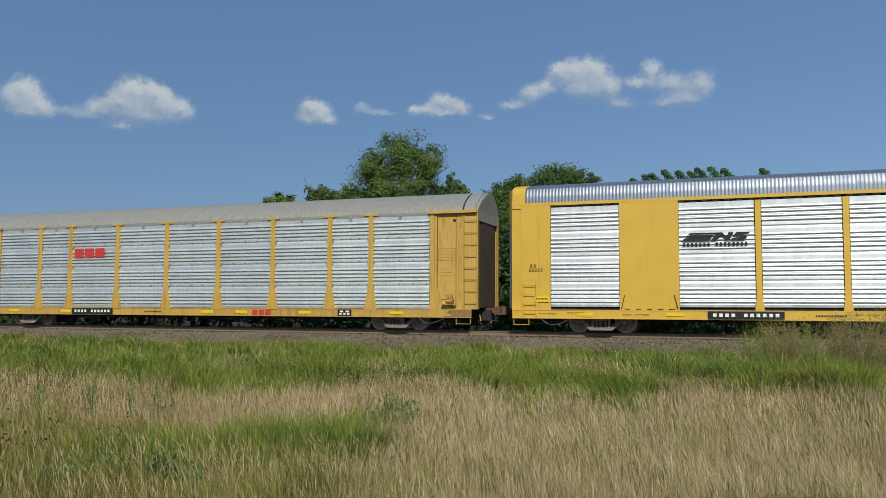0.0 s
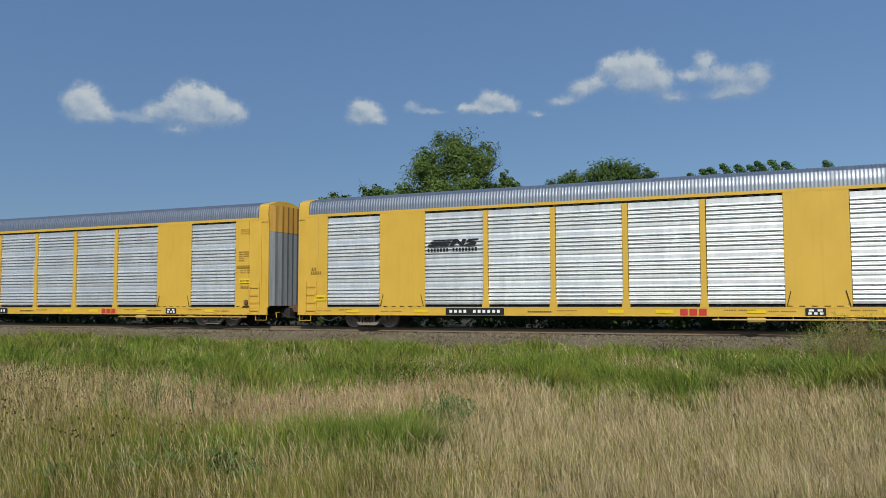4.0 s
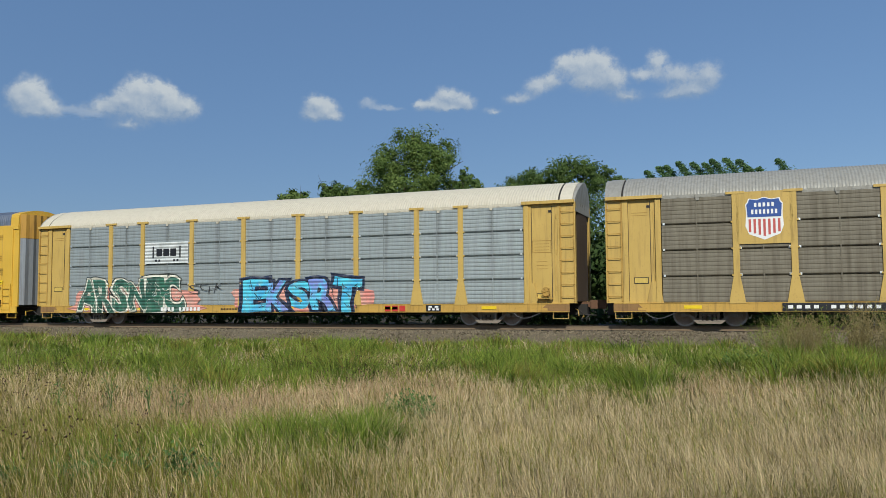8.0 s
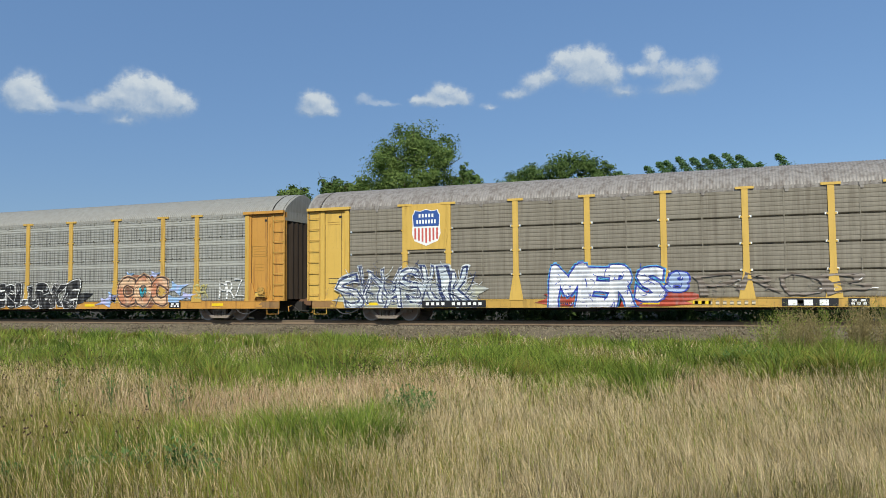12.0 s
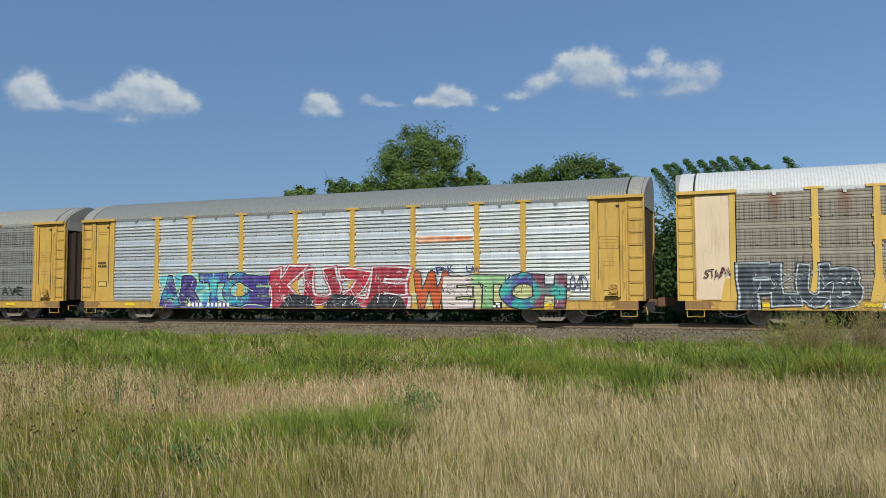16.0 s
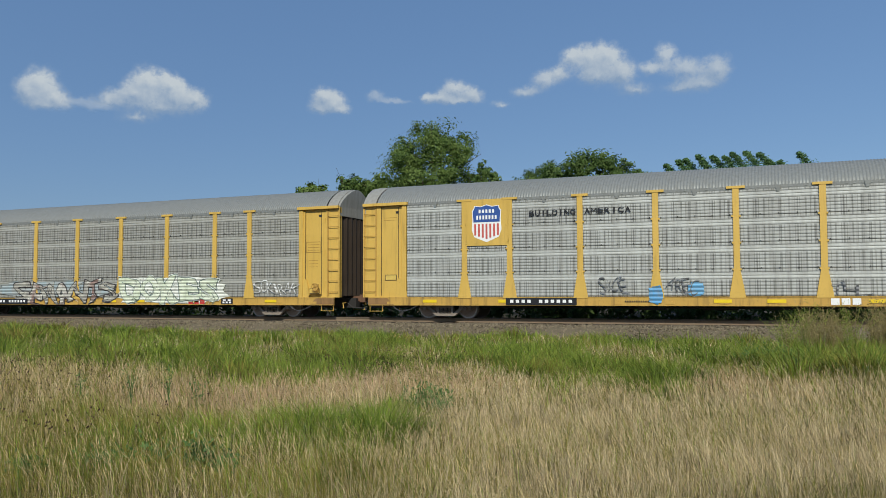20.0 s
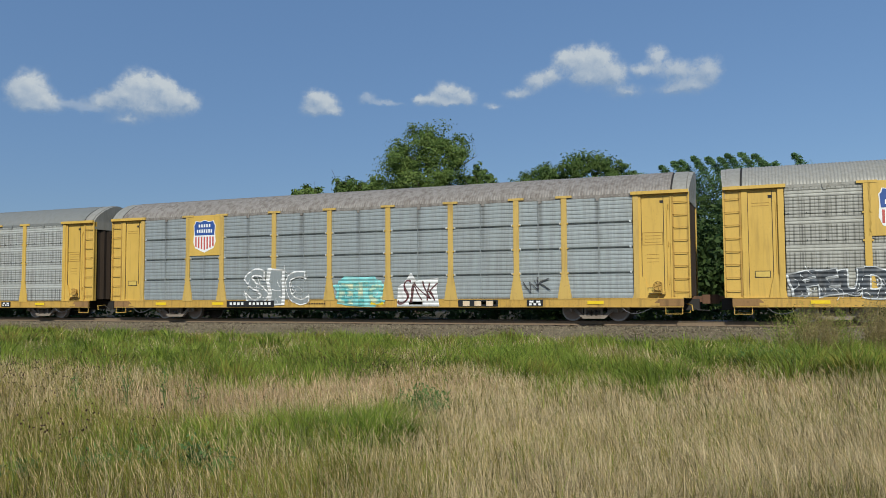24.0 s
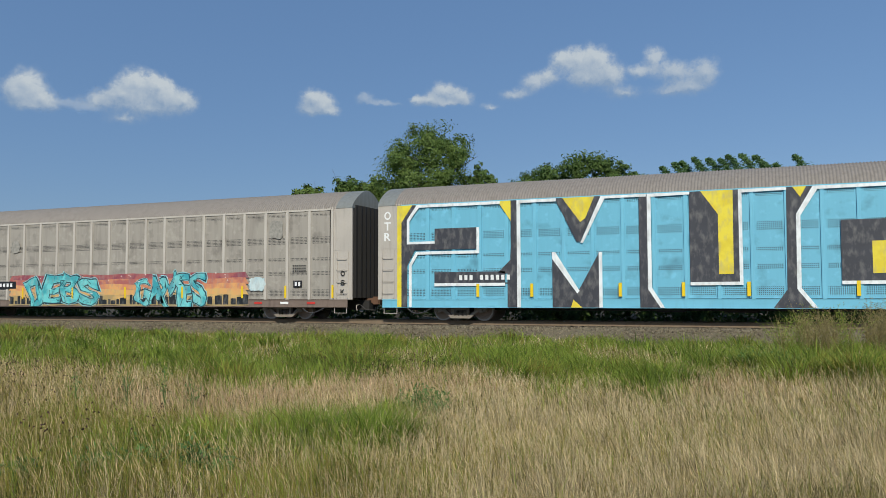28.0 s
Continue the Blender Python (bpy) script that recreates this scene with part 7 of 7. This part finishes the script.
    bars("owner_mark", c, -6.9, -4.55, 3.3, 3.52, 8, SMOKE, FACE - 0.003, gap=0.55)
    bars("road_number", c, -12.7, -12.2, 1.9, 2.0, 4, BLACK, -1.475)
    graffiti(c, "RUSEK", 4.4, 6.6, 1.15, 1.8, S("1A1A1C"), S("1A1A1C"), None, 64, 1.0, 0.01, 0.004)
    sill_marks(c, BLACK, -6.9, -4.5, RED, 5.5)
    end_writing(c)

    # blue grey sheets
    c = rack_car("blue-grey car carrier with yellow posts and a peeling roof", YELLOW, ROOF_STAINED, BLUEGREY_SHEET, "stacked", post=YELLOW_PALE, cap=ROOF_LIGHT)
    shield_plate(c, YELLOW)
    graffiti(c, "SIC", -5.7, -2.6, 0.66, 2.2, BLUEGREY_SHEET, S("E4E4E2"), None, 65, 0.6, 0.0, 0.03, label="white outlined sprayed letters")
    blot(c, -1.2, 1.35, 0.58, 1.85, S("8FD4D0", "78C4C4"), 66)
    graffiti(c, "ETC", -0.9, 1.2, 0.66, 1.6, S("CFD8B0", "4FA8A8"), S("5AB4B4"), None, 67, 0.3, 0.06, 0.01, label="teal and cream sprayed letters")
    outline("graffiti_cloud", c, [(1.85, 0.58), (1.9, 1.4), (2.2, 1.6), (2.5, 2.0), (2.75, 1.65), (3.2, 1.7), (3.75, 1.75), (3.65, 1.3), (3.78, 0.58)], S("E8E8E6"))
    graffiti(c, "SINK", 2.0, 3.6, 0.66, 1.6, S("5A2A2E"), S("5A2A2E"), None, 68, 1.6, -0.012, 0.006)
    graffiti(c, "WK", 7.4, 8.4, 1.1, 1.6, S("3E4044"), S("3E4044"), None, 69, 1.4, -0.012, 0.003)
    sign("sill_patch", c, 4.6, 6.3, 0.57, 0.85, BLACK)
    bars("owner_mark", c, 4.7, 6.2, 0.6, 0.8, 3, CREAM, FACE - 0.005)
    sill_marks(c, BLACK, -6.7, -4.3, None)
    end_writing(c)

    # grey plaid with blue outlines
    c = rack_car("grey perforated car carrier with blue and black outlined lettering", YELLOW, ROOF_LIGHT, GREY_PLAID, "fine")
    shield_plate(c, YELLOW)
    graffiti(c, "FEUDS", -11.5, -7.6, 0.9, 1.85, S("30363C", "444C54"), S("D8DCDC"), S("C8CCCC"), 70, 0.8, 0.06, 0.025, label="dark grey sprayed lettering with white edges")
    graffiti(c, "MECOR", -4.8, 0.4, 0.58, 1.8, S("A9B6AE", "9AB4C4"), S("26343C"), S("6FB0D0"), 71, 1.1, 0.02, 0.022, label="pale blue sprayed lettering with dark edges")
    graffiti(c, "SKRS", 2.0, 7.7, 0.58, 1.95, S("8E8E82", "868A86"), S("1C1E20"), None, 72, 1.3, 0.03, 0.025, label="large black outlined sprayed letters")
    graffiti(c, "OROIES", 12.0, 12.9, 1.95, 2.25, S("2A2418"), S("2A2418"), None, 73, 1.0, 0.0, 0.003)
    sill_marks(c, BLACK, -7.3, -4.9, WHITE, 5.4)
    end_writing(c)

    # pale ribbed car with a sunset band
    c = ribbed_car("pale ribbed car carrier with a sunset-coloured sprayed band", PERF_TAN, ROOF_TAN, TAN_WALL, PALE_RIB)
    bands = ("8A4652", "A8605A", "C88460", "D8A064", "CFA868", "A89060")
    for i, code in enumerate(bands):
        z = 2.13 - i * 0.25
        k = 20
        up = [(-6.4 + 14.6 * j / k, z + 0.03 * math.sin(j * 1.3 + i)) for j in range(k + 1)]
        dn = [(-6.6 + 15.0 * j / k, z - 0.28 + 0.03 * math.sin(j * 1.7 + i)) for j in range(k, -1, -1)]
        outline("graffiti_band", c, up + dn, F(code, bands[min(5, i + 1)]), FACE + 0.006 - 0.001 * i)
    rng = random.Random(12)
    x = -6.5
    while x < 8.2:
        w, h = rng.uniform(0.12, 0.4), rng.uniform(0.1, 0.42)
        outline("skyline_block", c, [(x, 0.66), (x + w, 0.66), (x + w, 0.72 + h), (x + w * 0.5, 0.74 + h), (x, 0.72 + h)], F("1C2226"), FACE - 0.0005)
        x += w * rng.uniform(0.9, 1.6)
    for i in range(26):
        x, z = rng.uniform(-6.2, 8.0), rng.uniform(1.75, 2.12)
        sign("star_dot", c, x, x + 0.05, z, z + 0.05, F("E8D8D0"), FACE - 0.001)
    graffiti(c, "DEBS", -5.3, -0.4, 0.66, 2.1, F("3FA0A8", "6FC8C8"), F("163C48"), F("8FCCD0"), 74, 1.3, 0.03, 0.025, label="teal sprayed lettering with dark edges")
    graffiti(c, "GAMES", 1.8, 6.1, 0.66, 2.05, F("3F9CA8", "74C8C8"), F("163C48"), F("8FCCD0"), 75, 1.7, 0.03, 0.025, label="teal sprayed lettering with dark edges")
    for i, (a, b, z0, z1) in enumerate(((-10.1, -9.5, 3.0, 4.1), (-9.9, -9.2, 2.3, 3.0), (-6.5, -5.9, 3.3, 3.95), (9.5, 10.2, 3.6, 4.4))):
        blot(c, a, b, z0, z1, STAIN, 400 + i, FACE + 0.006)
    graffiti(c, "PUEN", -11.5, -9.6, 1.02, 2.0, PERF_TAN, F("5A5C94"), None, 76, 0.7, 0.02, 0.03, label="violet outlined lettering")
    blot(c, 8.4, 9.3, 1.25, 1.9, F("A8C4CC", "C4D4D4"), 77, FACE - 0.002)
    sign("number_board", c, -9.0, -6.1, 1.47, 1.84, BLACK, FACE - 0.012, "black number board")
    bars("car_number", c, -8.6, -6.3, 1.56, 1.74, 9, WHITE, FACE - 0.018, blank=(2, 3))
    stencil(c)
    for x in (-12.45, -9.1, -5.6, -2.2, 1.2, 4.65, 8.05, 10.35, 12.75):
        sign("reflector", c, x - 0.05, x + 0.05, 0.95, 1.5, LABEL_YELLOW, FACE - 0.014)
    for i in range(18):
        x = -12.0 + i * 1.38
        sign("red_reflector", c, x, x + 0.42, 0.68, 0.78, RED if i % 2 else WHITE, FACE + 0.004)
    sign("test_board", c, 10.75, 11.2, 1.42, 1.72, BLACK)
    bars("test_writing", c, 10.8, 11.15, 1.48, 1.66, 2, WHITE, FACE - 0.005)
    for i in range(3):
        bars("capacity_writing", c, 10.7, 11.4, 2.35 - i * 0.12, 2.41 - i * 0.12, 7, BLACK)
    words(c, "O", 13.12, 13.36, 1.9, 2.12, DARK_STEEL, -1.535)
    words(c, "S", 13.12, 13.36, 1.5, 1.72, DARK_STEEL, -1.535)
    words(c, "K", 13.12, 13.36, 1.1, 1.32, DARK_STEEL, -1.535)

    # sky-blue car with giant letters
    c = ribbed_car("sky-blue painted car carrier with giant black and yellow block letters", PERF_BLUE, ROOF_TAN, TAN_WALL, BLUE_RIB)
    for ob in c.children:
        if ob.name.startswith("side_sill"):
            ob.material_slots[0].material = BLUE_RIB
    giant(c)
    bars("car_number", c, -10.0, -7.75, 1.66, 1.86, 10, WHITE, FACE - 0.018, blank=(3,))
    for x in (-9.15, -6.9, -3.45, -1.15, 1.1, 4.6):
        sign("reflector", c, x - 0.06, x + 0.06, 0.98, 1.5, LABEL_YELLOW, FACE - 0.02)
    words(c, "O", -13.4, -13.05, 4.25, 4.6, WHITE, -1.5)
    words(c, "T", -13.4, -13.05, 3.8, 4.15, WHITE, -1.5)
    words(c, "R", -13.4, -13.05, 3.35, 3.7, WHITE, -1.5)


def stencil(c):
    for i, (a, b) in enumerate(((-12.2, -11.3), (-11.0, -10.1))):
        bars("stencil_writing", c, a, b, 0.60, 0.64, 8, WHITE)


def words(car, text, x0, x1, z0, z1, mat=None, y=FACE):
    """Painted lettering in the built-in font, fitted to a box."""
    k = len(text)
    bm = bmesh.new()
    cell = (x1 - x0) / k
    for i, ch in enumerate(text):
        v, f = glyph(ch, 0.0 if ch == "M" else 0.022)
        ux, uy = [p[0] for p in v], [p[1] for p in v]
        wide = max(ux) - min(ux)
        sx = cell * (0.88 if ch != "I" else 0.25) / wide
        sz = (z1 - z0) / (max(uy) - min(uy))
        mid = (max(ux) + min(ux)) / 2
        vs = [bm.verts.new((x0 + cell * (i + 0.5) + (a - mid) * sx, y, z0 + (b - min(uy)) * sz)) for a, b in v]
        for q in f:
            bm.faces.new([vs[j] for j in q])
    for fc in bm.faces:
        fc.normal_update()
        if fc.normal.y > 0:
            fc.normal_flip()
    me = bpy.data.meshes.new("lettering")
    bm.to_mesh(me)
    bm.free()
    me.materials.append(mat or BLACK)
    ob = new("lettering", me)
    ob.parent = car
    return ob


def giant(c):
    """Giant block letters: dark and yellow shapes with white edges over the blue sheets."""
    dark, yel, wht = F("3A3B42"), F("E2CF3C", "D8C230"), F("E8ECEC")
    z0, z1 = 0.56, 4.82
    y1, y2, y3 = FACE + 0.002, FACE - 0.006, FACE - 0.012
    p = lambda pts, m, y: outline("giant_letter", c, pts, m, y)
    p([(-12.75, z0), (-12.4, z0), (-12.4, 4.0), (-11.9, z1), (-12.75, z1)], yel, y1)
    p([(-12.55, z0), (-12.28, z0), (-12.28, 2.3), (-11.94, 2.93), (-9.1, 2.93), (-9.1, 3.8), (-11.04, 3.8), (-11.04, 3.2), (-12.28, 3.2), (-12.28, 4.15), (-11.85, 4.8), (-12.05, z1), (-12.55, 4.1)], dark, y2)
    p([(-12.33, z0), (-12.2, z0), (-12.2, 2.32), (-11.88, 2.86), (-9.2, 2.86), (-9.2, 3.8), (-9.08, 3.8), (-9.08, 2.74), (-11.8, 2.74), (-12.08, 2.28), (-12.08, z0)], wht, y3)
    p([(-12.3, 3.18), (-11.04, 3.18), (-11.04, 3.28), (-12.18, 3.28), (-12.18, 4.15), (-11.75, 4.7), (-8.2, 4.7), (-8.2, z1), (-11.85, z1), (-12.3, 4.2)], wht, y3)
    p([(-11.05, 1.55), (-7.9, 1.55), (-7.9, 2.0), (-8.25, 2.0), (-7.78, 2.45), (-7.7, 4.2), (-8.3, z1), (-7.55, z1), (-7.55, z0), (-7.75, z0), (-7.85, 1.5)], dark, y1)
    p([(-11.05, 1.5), (-8.0, 1.5), (-8.0, 2.0), (-11.05, 2.0)], dark, y2)
    p([(-11.05, 1.42), (-8.0, 1.42), (-8.0, 1.54), (-11.05, 1.54)], wht, y3)
    p([(-7.9, z0), (-7.5, z0), (-7.5, z1), (-7.75, z1), (-7.75, 2.3), (-8.3, 1.95), (-7.9, 1.9)], dark, y2)
    p([(-8.3, z1), (-7.75, z1), (-7.75, 4.0)], yel, y2)
    p([(-7.5, z0), (-7.35, z0), (-7.35, 4.7), (-5.9, 4.7), (-5.9, z1), (-7.5, z1)], wht, y3)
    p([(-5.95, z1), (-4.15, z1), (-4.95, 3.1), (-5.1, 3.1)], dark, y1)
    p([(-5.65, z1), (-4.4, z1), (-4.75, 4.0), (-4.95, 3.85)], yel, y2)
    p([(-4.95, 3.05), (-4.85, 3.05), (-4.0, 4.72), (-2.45, 4.72), (-2.45, z1), (-4.15, z1)], wht, y3)
    p([(-6.07, z0), (-4.25, z0), (-4.25, 2.65), (-5.05, 1.2), (-6.07, 2.7)], dark, y1)
    p([(-6.07, 2.72), (-5.95, 2.72), (-5.0, 1.2), (-5.1, 1.1), (-6.07, 2.45)], wht, y3)
    p([(-4.25, z0), (-4.12, z0), (-4.12, 2.68), (-4.25, 2.68)], wht, y3)
    p([(-5.35, z0), (-4.9, z0), (-5.25, 0.86)], yel, y2)
    p([(-2.72, z0), (-1.95, z0), (-2.4, 1.25), (-2.4, z1), (-2.72, z1)], dark, y1)
    p([(-2.42, 1.25), (-1.98, z0), (-1.82, z0), (-2.28, 1.3), (-2.28, 4.7), (-0.88, 4.72), (-0.88, z1), (-2.42, z1)], wht, y3)
    p([(-0.9, 1.48), (0.82, 1.48), (0.82, z1), (-0.9, z1)], dark, y1)
    p([(-0.5, z1), (0.62, z1), (0.6, 1.78), (0.1, 1.78), (0.1, 3.95)], yel, y2)
    p([(-0.9, 1.38), (0.92, 1.38), (0.92, 4.7), (2.4, 4.72), (2.4, z1), (0.8, z1), (0.8, 1.5), (-0.9, 1.5)], wht, y3)
    p([(1.9, z0), (3.2, z0), (2.7, 1.25), (2.72, 3.8), (3.3, z1), (2.4, z1), (2.36, 1.2)], dark, y1)
    p([(2.6, z1), (3.05, z1), (2.85, 4.45)], yel, y2)
    p([(2.68, 1.22), (3.18, z0), (3.34, z0), (2.82, 1.26), (2.84, 3.8), (3.4, 4.7), (9.0, 4.72), (9.0, z1), (3.25, z1), (2.7, 3.85)], wht, y3)
    p([(4.1, 1.48), (7.6, 1.48), (7.6, 3.6), (4.1, 3.6)], dark, y1)
    p([(5.05, 1.75), (7.2, 1.75), (7.2, 2.85), (5.05, 2.85)], yel, y2)
    p([(4.1, 1.38), (7.7, 1.38), (7.7, 1.5), (4.1, 1.5)], wht, y3)


train()


# ---- movement ----
SPEED, GAIN, START = 17.391, 0.01575, -9.381


def motions():
    """The train runs to the left past the field; the wheels roll; the clouds drift slowly."""
    def gone(t):
        return SPEED * t + 0.5 * GAIN * t * t
    for k, car in enumerate(CARS):
        x = START + (k - 0.5) * CAR
        walk(car, [(t, pose(x - gone(t), 1.5, 0)) for t in range(0, 29, 2)])
    for s in (-1, 1):
        first = WHEELS[s][0]
        walk(first, [(i / 30, pose(s * 0.89, 0, 0.419) @ Matrix.Rotation(-gone(i / 30) / 0.419, 4, "Y")) for i in range(0, 841)])
        for other in WHEELS[s][1:]:
            other.rotation_mode = "QUATERNION"
            other.animation_data_create()
            other.animation_data.action = first.animation_data.action
            other.animation_data.action_slot = first.animation_data.action_slot
    for ob, m in CLOUDS:
        size = ob.scale.copy()
        rows = []
        for t in (0, 14, 28):
            rows.append((t, Matrix.Translation(EYE) @ Matrix.Rotation(radians(0.062 * (t - 7)), 4, "Z") @ m))
        walk(ob, rows)
        ob.scale = size


motions()
